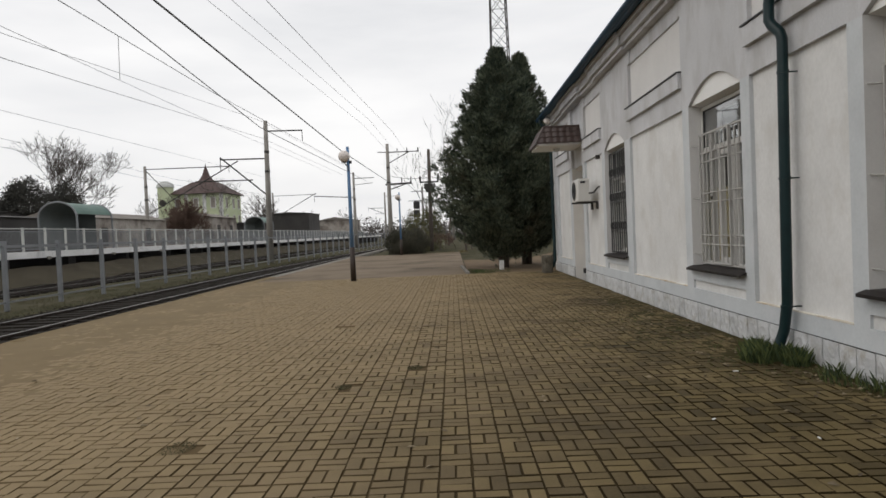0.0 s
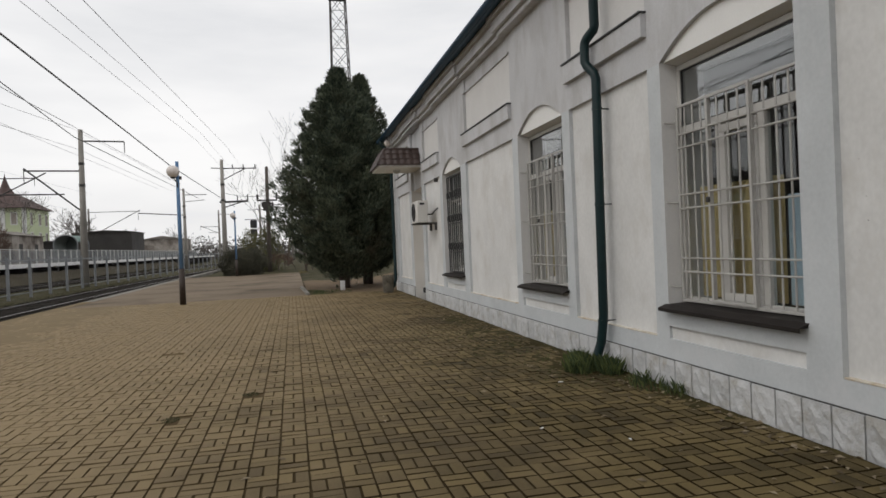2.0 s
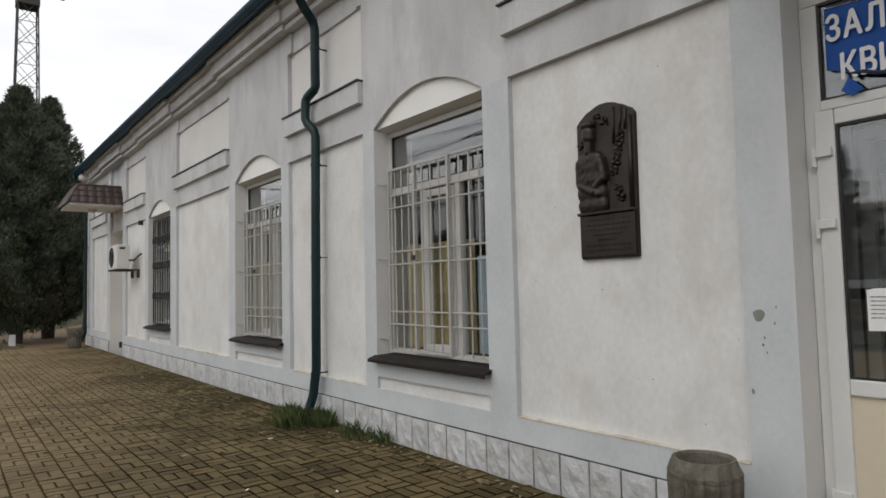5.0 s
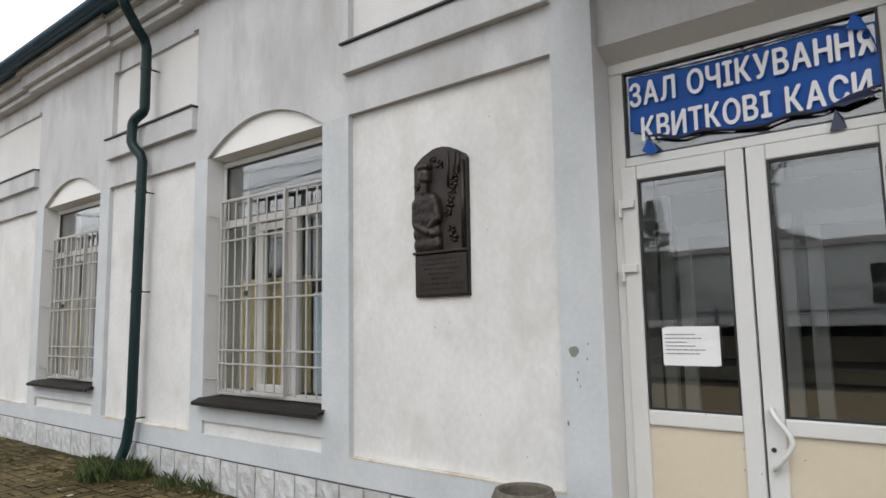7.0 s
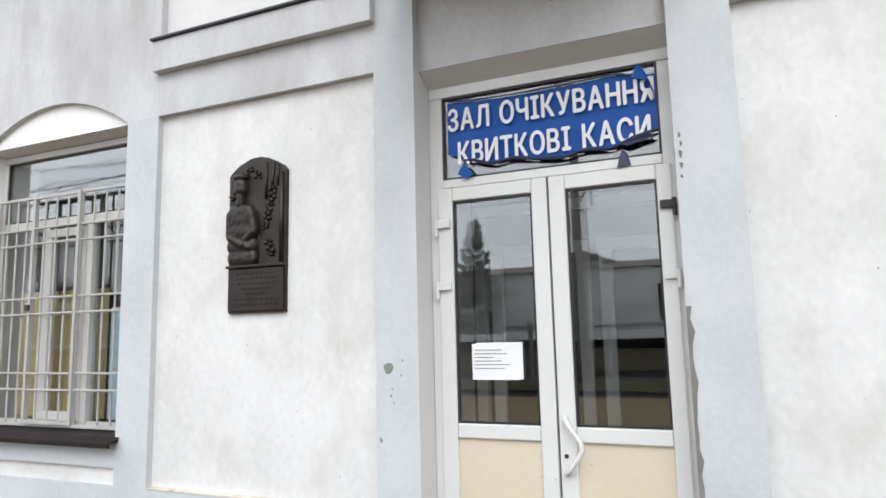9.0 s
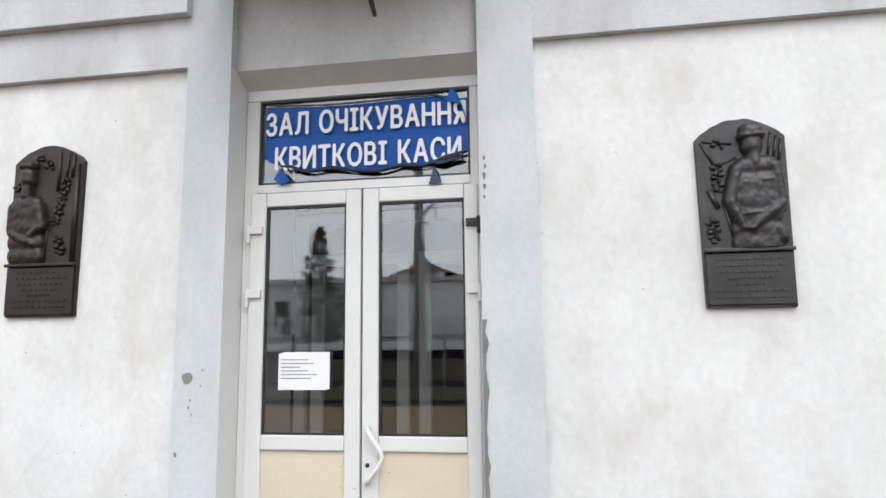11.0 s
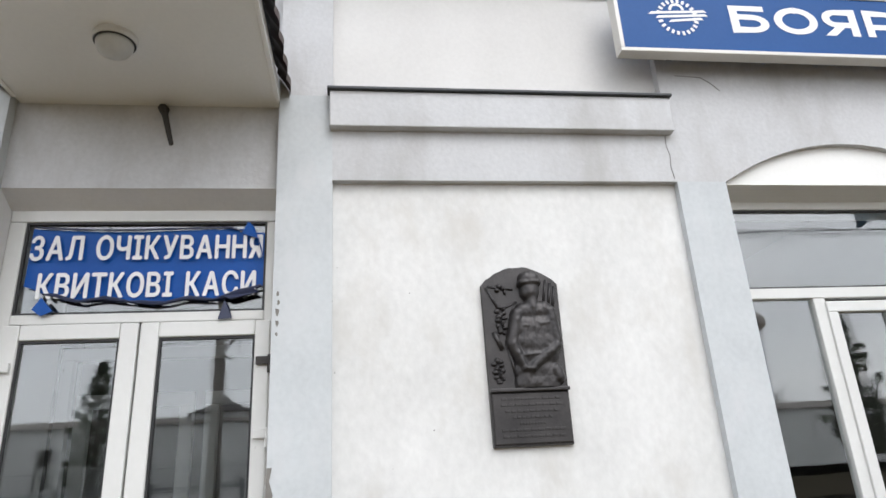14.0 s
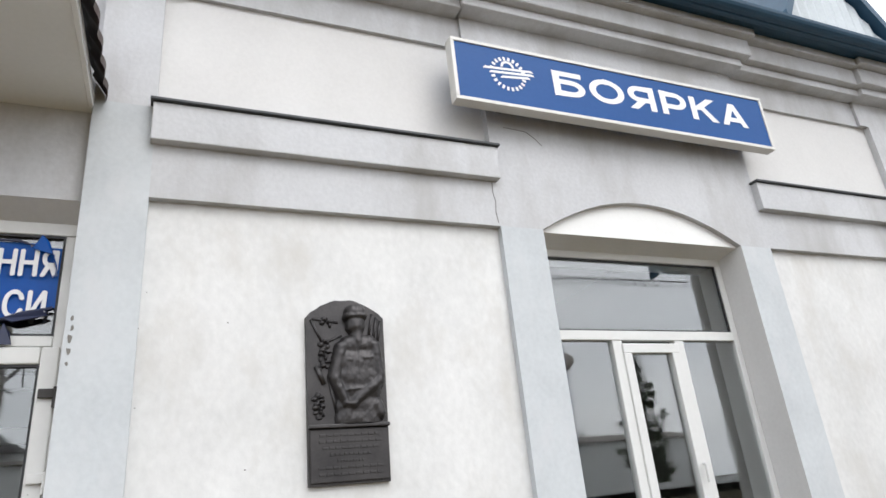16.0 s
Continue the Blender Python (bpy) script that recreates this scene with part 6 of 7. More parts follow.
EX = -3.62
LW = "dark overhead railway wire strung between poles"
for X, ya, za, yb, zb, r in (
        (-13.2, 16.1, 7.71, 26.5, 7.65, 0.012),
        (-12.0, 15.6, 7.53, 28.6, 6.53, 0.018),
        (-9.3, 12.6, 6.33, 33.9, 6.02, 0.024),
        (-8.0, 12.0, 6.03, 33.6, 7.24, 0.005),
        (-7.4, 11.5, 5.84, 31.2, 7.08, 0.005),
        (-6.6, 10.9, 5.57, 34.2, 6.98, 0.006),
        (-17.0, 19.5, 8.31, 36.8, 8.30, 0.009),
        (-17.2, 19.8, 8.21, 46.4, 10.15, 0.009),
        (-17.6, 20.3, 7.61, 48.2, 9.14, 0.011),
        (-36.0, 46.6, 11.75, 83.2, 12.22, 0.015),
        (-37.0, 47.8, 9.92, 76.7, 9.32, 0.014),
        (-38.0, 49.2, 9.52, 79.0, 8.86, 0.014),
):
    # each wire runs straight on towards the eye and away from it
    s_ = (zb - za) / (yb - ya)
    wire([(X, -14, za + (-14 - ya) * min(s_, 0.0)), (X, ya, za), (X, yb, zb), (X + 0.3, yb + 34, zb + 0.2)], r, LW, 0.0)
wire([(-13.2, 18.92, 7.68), (-13.2, 18.88, 6.39)], 0.008, "short dropper wire between two overhead wires")
for x0 in (-0.5, 2.5, 5.5):
    wire([(x0 + 0.3, 74.2, 31.8), (x0 * 1.0 + 3.0, 40, 29.5), (x0 + 7.0, -4, 31.8)], 0.014, "thin aerial wire from the mast over the roof", 0.4)
wire([(-5.3, 51, 5.9), (-9.2, 59, 6.9)], 0.02, "dark wire between two poles", 0.2)

# ---------------------------------------------------------------- plants


def leaf_cloud(vs, fs, center, n, size, rng, up=0.3, five=4):
    """A spray of small pointed leaves that fan from one point."""
    for _ in range(n):
        c = Vector(center) + Vector((rng.gauss(0, size), rng.gauss(0, size), rng.gauss(0, size)))
        d = Vector((rng.gauss(0, 1), rng.gauss(0, 1), rng.gauss(up, 0.7))).normalized()
        s = d.orthogonal().normalized() * size * rng.uniform(0.16, 0.3)
        ln = size * rng.uniform(0.8, 1.8)
        k = len(vs)
        vs += [tuple(c - s * 0.3), tuple(c + d * ln * 0.5 + s), tuple(c + d * ln), tuple(c + d * ln * 0.5 - s)]
        fs.append((k, k + 1, k + 2, k + 3))


def thuja(x, y, z, h, r, seed, label, sprays=7000, mat=None):
    rng = random.Random(seed)
    t = thing("conifer", (x, y, z), label, "tree", "dark conifers")
    for k in range(3):
        a = 2.1 * k + seed
        bm = bmesh.new()
        o = Vector((math.cos(a), math.sin(a), 0)) * 0.16
        tube(bm, [o * 0.6, o + Vector((0, 0, 0.9)), o * 1.5 + Vector((0, 0, h * 0.45)), o * 1.0 + Vector((0, 0, h * 0.86))], [0.13, 0.11, 0.08, 0.02], 8)
        part("trunk", bm, M_bark, t, smooth=True)
    vs, fs = [], []
    steps = ((0.09, 0.30), (0.14, 0.50), (0.21, 0.80), (0.32, 1.0), (0.44, 0.97), (0.58, 0.82), (0.72, 0.60), (0.85, 0.34), (0.94, 0.15), (1.0, 0.02))

    def girth(q):
        for (qa, ra), (qb, rb) in zip(steps, steps[1:]):
            if q <= qb:
                return r * (ra + (rb - ra) * max(0.0, q - qa) / (qb - qa))
        return 0.05 * r

    boughs = max(60, sprays // 70)
    for k in range(boughs):
        q = 0.125 + 0.875 * ((k + rng.random()) / boughs) ** 1.12
        a = k * 2.39996 + rng.gauss(0, 0.25)
        reach = girth(q) * rng.uniform(0.66, 1.16)
        rise = rng.uniform(0.25, 0.75) * min(1.2, reach)
        tip = Vector((math.cos(a) * reach, math.sin(a) * reach, min(q * h, h * 1.01)))
        root = Vector((tip.x * 0.08, tip.y * 0.08, max(0.6, tip.z - rise - 0.25)))
        wide = 0.10 + 0.17 * reach / r
        for _ in range(sprays // boughs):
            u = 1 - rng.random() ** 1.7 * 0.92
            c = root.lerp(tip, u) + Vector((0, 0, -0.25 * rise * u * (1 - u)))
            spread = wide * (1.3 - u) ** 0.9
            c += Vector((rng.gauss(0, spread), rng.gauss(0, spread), rng.gauss(0, spread * 0.85)))
            aa = math.atan2(c.y, c.x)
            out = Vector((math.cos(aa), math.sin(aa), 0.9)).normalized()
            side = Vector((-math.sin(aa + rng.uniform(-0.9, 0.9)), math.cos(aa), rng.uniform(-0.3, 0.3))).normalized()
            L = rng.uniform(0.10, 0.24)
            for j in range(7):
                b = c + side * (j - 3) * L * 0.13 + Vector((rng.gauss(0, 0.03), rng.gauss(0, 0.03), rng.gauss(0, 0.04)))
                end = b + (out * 0.8 + side * (j - 3) * 0.22 + Vector((0, 0, rng.uniform(-0.3, 0.6)))).normalized() * L * rng.uniform(0.6, 1.1)
                w = (end - b).cross(Vector((rng.gauss(0, 1), rng.gauss(0, 1), rng.gauss(0, 1)))).normalized() * L * 0.095
                n0 = len(vs)
                mid = b.lerp(end, 0.55)
                vs += [tuple(b), tuple(mid + w), tuple(end), tuple(mid - w)]
                fs.append((n0, n0 + 1, n0 + 2, n0 + 3))
    ob = from_lists("crown", vs, fs, mat or M_leaf, t)
    return t


thuja(-1.55, 25.9, -0.1, 8.75, 2.6, 3, "dark bushy thuja tree beside the station wall", 30000)
thuja(-0.45, 27.8, -0.1, 9.0, 2.0, 8, "dark thuja tree close behind its neighbour", 18000)
thuja(-20.2 - 4.5, -24, 0.0, 8.5, 1.3, 21, "slim dark conifer across the tracks", 5000)


def bare_tree(name, x, y, z, h, seed, label, material=None, spread=0.55, depth=6, trunk=0.16, start=0.25, group="bare trees", sides=4, thin=0.012):
    rng = random.Random(seed)
    t = thing(name, (x, y, z), label, "tree" if "tree" in name else "shrub", group)
    bm_t, bm_b = bmesh.new(), bmesh.new()

    def grow(p, d, ln, r, lev):
        pts, rad = [p], [r]
        q = p
        for k in range(3):
            d = (d + Vector((rng.gauss(0, 0.12), rng.gauss(0, 0.12), rng.gauss(0.05, 0.08)))).normalized()
            q = q + d * ln / 3
            pts.append(q)
            rad.append(max(thin, r * (1 - 0.35 * (k + 1) / 3)))
        tube(bm_t if lev == 0 else bm_b, pts, rad, 8 if lev == 0 else sides, False)
        if lev >= depth:
            return
        n = 3 if lev < (5 if depth > 7 else 3) else 2
        for k in range(n):
            a = rng.uniform(0, 6.28)
            o = d.orthogonal().normalized()
            o = (Matrix.Rotation(a, 3, d) @ o)
            nd = (d + o * rng.uniform(0.5, 1.15) * spread * 1.5 + Vector((0, 0, 0.12))).normalized()
            grow(pts[-1] if k == 0 else pts[rng.choice((2, 3))], nd, ln * rng.uniform(0.62, 0.86), rad[-1] * 0.75, lev + 1)

    grow(Vector((0, 0, 0)), Vector((rng.gauss(0, 0.05), rng.gauss(0, 0.05), 1)), h * start, trunk, 0)
    part("trunk", bm_t, M_bark, t, smooth=True)
    part("crown", bm_b, material or M_twig, t)
    return t


bare_tree("bare_tree", -56.0, 82, 0, 19.5, 4, "large leafless round-crowned tree behind the sheds", depth=8, start=0.265, trunk=0.35, thin=0.020, spread=0.46, sides=3)
bare_tree("bare_tree", -30.0, 92, 0, 9.5, 5, "leafless grey tree beyond the platform", trunk=0.18, thin=0.018)
bare_tree("bare_tree", -33.5, 104, 0, 10, 6, "leafless grey tree beyond the platform", trunk=0.18, thin=0.018)
bare_tree("bare_tree", -44.0, 88, 0, 10, 16, "slender leafless tree before the pale house", trunk=0.12, thin=0.015)
bare_tree("bare_tree", -36.2, 88, 0, 12, 17, "slender leafless tree before the pale house", trunk=0.12, thin=0.015)
bare_tree("bare_tree", -4.0, 56, 0, 13.5, 9, "tall thin leafless tree behind the conifers", spread=0.36, trunk=0.12, start=0.3, thin=0.010, depth=5)
bare_tree("bare_tree", -5.6, 62, 0, 11, 12, "tall thin leafless tree behind the shrubs", spread=0.4, trunk=0.10, start=0.3, thin=0.010, depth=5)
bare_tree("bare_tree", -2.6, 49, 0, 7.5, 14, "leafless thin tree beside the conifers", spread=0.45, trunk=0.09, start=0.26, thin=0.009)
for k, (x, y, h) in enumerate(((-40, 120, 9), (-34, 140, 10), (-30, 160, 10), (-45, 135, 11), (-52, 60, 9), (-26, 170, 9), (-48, 30, 10), (-44, 8, 9), (-46, -14, 11), (-42, -30, 9))):
    bare_tree("bare_tree", x, y, 0, h, 30 + k, "leafless tree in the distance across the tracks", depth=5, trunk=0.16, thin=0.03)
for k, (x, y, h) in enumerate(((-47.5, 93, 5.2), (-45.2, 91, 5.8), (-43.5, 92, 4.8), (-34, 84, 4.0), (-31.5, 60, 3.4), (-32, 44, 3.0), (-33, 52, 3.2))):
    bare_tree("shrub", x, y, 0, h, 60 + k, "russet leafless shrub behind the far platform", M_redtwig, 0.75, 6, 0.07, 0.18, "russet shrubs", 4, 0.022)
for k, (x, y, h) in enumerate(((-35.2, 75.5, 10.6), (-34.3, 75, 9.4), (-36.2, 76, 9.8))):
    bare_tree("shrub", x, y, 0, h, 160 + k, "tall russet leafless shrub before the pale house", M_redtwig, 0.62, 8, 0.09, 0.18, "russet shrubs", 3, 0.02)
for k, (x, y, h) in enumerate(((-4.6, 48.5, 2.6), (-3.4, 49.5, 2.4), (-2.2, 47, 2.2), (-5.6, 52, 2.8), (-4.2, 53, 2.6))):
    bare_tree("shrub", x, y, 0.1, h, 80 + k, "russet leafless shrub beside the asphalt", M_redtwig, 0.75, 6, 0.03, 0.16, "russet shrubs", 4, 0.010)


def bush(x, y, z, rx, ry, h, seed, label, mat, n=2600, name="hedge", size=0.10):
    rng = random.Random(seed)
    t = thing(name, (x, y, z), label, "hedge" if name == "hedge" else "shrub")
    vs, fs = [], []
    for _ in range(n):
        a, v = rng.uniform(0, 6.28), rng.random()
        k = (1 - abs(v - 0.45) ** 2.2 * 1.4) * (0.8 + 0.3 * noise.noise(Vector((math.cos(a) * 2 + seed, math.sin(a) * 2, v * 3)))) * rng.random() ** 0.25
        leaf_cloud(vs, fs, (math.cos(a) * rx * k, math.sin(a) * ry * k, v * h * (0.93 + 0.1 * math.sin(a * 3 + seed))), 5, size, rng)
    from_lists("foliage", vs, fs, mat, t)
    bm = bmesh.new()
    for k in range(7):
        a = k * 0.9
        tube(bm, [(0.2 * math.cos(a), 0.2 * math.sin(a), -0.1), (rx * 0.5 * math.cos(a), ry * 0.5 * math.sin(a), h * 0.75)], [0.03, 0.01], 5)
    part("stem", bm, M_bark, t)
    return t


bush(-7.0, 47.2, 0.0, 2.0, 1.4, 1.85, 2, "dense dark clipped hedge by the tracks", M_hedge, 4200, "hedge", 0.08)
bush(-5.9, 52.0, 0.0, 1.9, 1.3, 3.3, 4, "olive-yellow unclipped shrub behind the hedge", M_shrub, 1500, "shrub", 0.13)
bush(-43.2, 61, 0.0, 5.6, 4.5, 7.9, 6, "dark spreading evergreen tree behind the shed", M_dome, 8000, "shrub", 0.20)
bush(-49.0, 58, 0.0, 4.0, 4.0, 6.9, 7, "dark spreading evergreen tree behind the shed", M_dome, 5000, "shrub", 0.20)

# far woods along the horizon
rng = random.Random(77)
vs, fs = [], []
for k in range(900):
    a = rng.uniform(-1.45, 0.25) if k < 620 else rng.uniform(-3.0, 3.0)
    dist = rng.uniform(190, 330)
    x, y = EX + math.sin(a) * dist, math.cos(a) * dist
    hh = rng.uniform(4, 8.5) * (0.7 + 0.5 * noise.noise(Vector((a * 9, 0, 3))))
    for q in range(26):
        c = (x + rng.gauss(0, 4), y + rng.gauss(0, 4), rng.random() * hh)
        leaf_cloud(vs, fs, c, 2, 0.9, rng)
tagged(from_lists("far_woods", vs, fs, surf("grey_far_trees", (0.055, 0.05, 0.046), (0.11, 0.10, 0.093), 0.1, 1.0, 0.0, 1.0)), "grey-brown leafless woods along the horizon", "woods", kind="stuff")

# ---------------------------------------------------------------- houses and sheds across the tracks


def house():
    h = thing("house", (-42.7, 100.5, 0), "pale yellow-green house with a brown spired roof", "house")
    part("wall", boxm(-4.8, 4.6, -4.2, 4.2, -0.3, 9.0), M_house, h)
    bm = bmesh.new()
    tube(bm, [(-3.9, -4.3, -0.3), (-3.9, -4.3, 10.0)], 1.15, 12)
    part("tower", bm, M_house, h)
    bm = bmesh.new()
    lathe(bm, [(1.35, 0), (1.2, 0.4), (0.85, 0.75), (0.4, 0.95), (0.01, 1.0)], 12, (-3.9, -4.3, 10.0))
    part("tower_roof", bm, M_palepost, h)
    bm = bmesh.new()
    v = [bm.verts.new(p) for p in ((-3.4, -5.0, 8.9), (5.1, -5.0, 8.9), (5.1, 5.0, 8.9), (-3.4, 5.0, 8.9))]
    w = [bm.verts.new(p) for p in ((-1.0, -1.4, 10.9), (2.4, -1.4, 10.9), (2.4, 1.4, 10.9), (-1.0, 1.4, 10.9))]
    for i in range(4):
        j = (i + 1) % 4
        bm.faces.new((v[i], v[j], w[j], w[i]))
    bm.faces.new(w)
    bm.faces.new(v[::-1])
    part("roof", bm, M_houseroof, h)
    bm = bmesh.new()
    lathe(bm, [(2.0, 10.7), (1.15, 11.25), (0.62, 12.0), (0.30, 12.9), (0.10, 13.5), (0.02, 14.0)], 8, (0.7, 0, 0))
    part("spire", bm, M_houseroof, h)
    for fl, z in enumerate((1.2, 4.0, 6.6)):
        for k, x in enumerate((-2.2, 0.6, 3.2)):
            wd = part("window", boxm(x - 0.42, x + 0.42, -4.27, -4.19, z, z + 1.7), M_whiteconc, h)
            part("pane", boxm(x - 0.30, x + 0.30, -4.31, -4.272, z + 0.12, z + 1.58), M_shed, wd)
        for y in (-2.4, 0.6, 3.0):
            wd = part("window", boxm(4.59, 4.67, y - 0.42, y + 0.42, z, z + 1.7), M_whiteconc, h)
            part("pane", boxm(4.672, 4.70, y - 0.30, y + 0.30, z + 0.12, z + 1.58), M_shed, wd)
    bm = bmesh.new()
    tube(bm, [(-3.9, -5.50, 7.6), (-3.9, -5.42, 7.6)], 0.5, 14)
    part("round_window", bm, M_darkshed, h)
    for x in (1.9, -0.8, 4.45):
        part("pilaster", boxm(x - 0.25, x + 0.25, -4.4, -4.2, -0.3, 8.9), M_whiteconc, h)
    return h


house()


def shed(x, y, w, d, hh, m, rm_, label, pitch=0.8, wins=2):
    s = thing("shed", (x, y, -0.25), label, "shed")
    part("wall", boxm(-w / 2, w / 2, -d / 2, d / 2, 0, hh), m, s)
    bm = bmesh.new()
    e = 0.25
    v = [bm.verts.new(p) for p in ((-w / 2 - e, -d / 2 - e, hh), (w / 2 + e, -d / 2 - e, hh), (w / 2 + e, d / 2 + e, hh), (-w / 2 - e, d / 2 + e, hh), (0, -d / 2 - e, hh + pitch), (0, d / 2 + e, hh + pitch))]
    for f in ((0, 4, 5, 3), (1, 2, 5, 4), (0, 1, 4), (2, 3, 5), (3, 2, 1, 0)):
        bm.faces.new([v[i] for i in f])
    bmesh.ops.recalc_face_normals(bm, faces=bm.faces)
    part("roof", bm, rm_, s)
    for k in range(wins):
        yy = -d / 2 + d * (k + 0.5) / wins
        part("window", boxm(w / 2 - 0.02, w / 2 + 0.03, yy - 0.5, yy + 0.5, hh * 0.4, hh * 0.8), M_darkshed, s)
    return s


rng = random.Random(5)
for x, y, w, d, hh, m, lb in ((-46, 62, 7, 12, 5.2, M_darkshed, "dark flat-roofed shed behind the far platform"), (-38.2, 63, 5, 17, 4.4, M_shed, "weathered brick shed with a low roof"),
                              (-36.5, 84, 6, 9, 4.9, M_shed, "weathered brick shed with a low roof"), (-34.5, 97, 5, 7, 4.2, M_darkshed, "dark blue-grey shed beside the platform"),
                              (-33, 118, 8, 9, 6.2, M_darkshed, "dark barn with a plain roof"), (-37, 49, 5, 11, 4.1, M_darkshed, "dark low shed behind the far platform"),
                              (-38, 34, 6, 14, 3.6, M_shed, "weathered long shed across the tracks"), (-40.5, 10, 6, 30, 5.6, M_whiteconc, "pale long shed across the tracks"),
                              (-40, -6, 8, 14, 4.0, M_shed, "weathered brick shed across the tracks"), (-38, -28, 7, 18, 4.6, M_whiteconc, "pale long shed across the tracks"), (-30, 150, 8, 12, 5.5, M_shed, "weathered shed far down the line")):
    shed(x, y, w, d, hh, m, M_slate if m is not M_darkshed else M_darkshed, lb, 0.7 if m is not M_darkshed else 0.3)

hut = thing("shed", (-40.5, 8.2, 5.3), "dark pyramid roof lantern on the pale shed", "roof lantern")
bm = bmesh.new()
lathe(bm, [(2.5, 0.80), (1.4, 1.20), (0.5, 1.65), (0.03, 2.1)], 8)
part("roof", bm, M_darkshed, hut)
part("wall", boxm(-1.7, 1.7, -1.7, 1.7, 0.0, 0.86), M_whiteconc, hut)
thuja(-35.2, 14.0, -0.2, 9.0, 1.7, 33, "dark conifer before the pale shed", 3500)

# small white marker post and bricks under the conifers
bm = boxm(-0.09, 0.09, -0.06, 0.06, 0, 0.42, bevel=0.02)
o = tagged(part("marker_post", bm, M_whiteconc), "short whitewashed stone post under the conifers", "post")
o.location = (-1.75, 24.9, -0.12)
for k in range(9):
    bm = boxm(-0.06, 0.06, -0.22, 0.22, -0.1, 0.10, bevel=0.02)
    o = tagged(part("kerb_stone", bm, M_concrete), "short painted kerb stone round the planted bed", "kerb stone", "bed kerb stones")
    o.location = (-3.12 - 0.02 * k, 22.8 + k * 0.52, -0.04)
for k in range(5):
    bm = boxm(-0.6, 0.6, -0.16, 0.16, -0.3, 0.0, bevel=0.02)
    o = tagged(part("step", bm, M_concrete), "rough concrete step up the earth bank", "step", "bank steps")
    o.location = (0.9 + 0.1 * k, 25.6 + 0.5 * k, 0.06 + 0.17 * k)
bm = bmesh.new()
gr = [[bm.verts.new((-3.1 + i * 0.5, PAVE_END + 0.02 + j * 0.5, -0.05 + 0.05 * noise.noise(Vector((i * 0.6, j * 0.6, 1))) + (max(0, i - 7) * 0.10 * min(1, j / 5)))) for j in range(24)] for i in range(15)]
for i in range(14):
    for j in range(23):
        bm.faces.new((gr[i][j], gr[i + 1][j], gr[i + 1][j + 1], gr[i][j + 1]))
tagged(part("flower_bed", bm, M_tank, smooth=True), "brown leaf-littered earth under the conifers", "earth bed", kind="structure")

# ---------------------------------------------------------------- grass, litter, dust


def blades(name, spots, n, hmin, hmax, mat, seed, label):
    rng = random.Random(seed)
    vs, fs = [], []
    for _ in range(n):
        cx, cy, r = rng.choice(spots)
        a, q = rng.uniform(0, 6.28), r * math.sqrt(rng.random())
        x, y = cx + q * math.cos(a), cy + q * math.sin(a) * 1.3
        x = min(x, -0.05) if x > -2 and x < 1 and y < 22 else x
        z = spots_z(x, y)
        h = rng.uniform(hmin, hmax) * (1 - 0.4 * q / r)
        d = rng.uniform(0, 6.28)
        lx, ly = math.cos(d) * h * 0.45, math.sin(d) * h * 0.45
        w = rng.uniform(0.003, 0.006) + h * 0.006
        k = len(vs)
        vs += [(x - w * math.sin(d), y + w * math.cos(d), z), (x + w * math.sin(d), y - w * math.cos(d), z), (x + lx * 0.4 + w * 0.6, y + ly * 0.4, z + h * 0.65), (x + lx, y + ly, z + h)]
        fs += [(k, k + 1, k + 2), (k, k + 2, k + 3)]
    return tagged(from_lists(name, vs, fs, mat), label, "grass", kind="stuff")


def spots_z(x, y):
    return 0.0 if (y < PAVE_END and x > EDGE) else (-0.06 if x > -3.2 else -0.22)


blades("grass", [(-0.22, 6.74, 0.16), (-0.34, 6.9, 0.22), (-0.18, 6.5, 0.14), (-0.46, 6.75, 0.16), (-0.30, 7.1, 0.10)], 1500, 0.05, 0.27, M_tuft, 1, "green grass tuft at the downpipe's foot")
blades("grass", [(-0.12, 5.95, 0.16), (-0.16, 5.75, 0.18), (-0.1, 5.4, 0.12)], 220, 0.04, 0.20, M_tuft, 2, "sparse grass growing along the wall base")
blades("grass", [(-0.5, 7.5, 0.6), (-0.9, 8.3, 0.7), (-0.7, 9.6, 0.7), (-1.2, 10.6, 0.8), (-0.6, 6.4, 0.5), (-1.0, 12.0, 0.9)], 1500, 0.008, 0.03, M_tuft, 3, "low moss and weeds between the pavers")
blades("grass", [(-2.7, 23.2, 0.6), (-2.3, 23.6, 0.8), (-2.9, 24.4, 0.4)], 1000, 0.05, 0.16, M_tuft, 4, "green grass at the edge of the planted bed")
blades("grass", [(-6.6, 46.0, 1.8), (-5.0, 47.0, 1.5), (-3.8, 47.5, 1.3), (-8.3, 46.0, 0.9)], 2600, 0.08, 0.30, M_drygrass, 5, "dry winter grass below the hedge")
blades("grass", [(-15.3, 16 + 3 * k, 1.0) for k in range(14)] + [(-17.2, 18 + 3 * k, 0.8) for k in range(12)], 6000, 0.04, 0.16, M_strip, 6, "dull dry grass strip along the fence")
blades("grass", [(-15.0, 15 + 3 * k, 0.9) for k in range(14)], 4000, 0.03, 0.12, M_strip, 7, "short green grass strip beside the track")

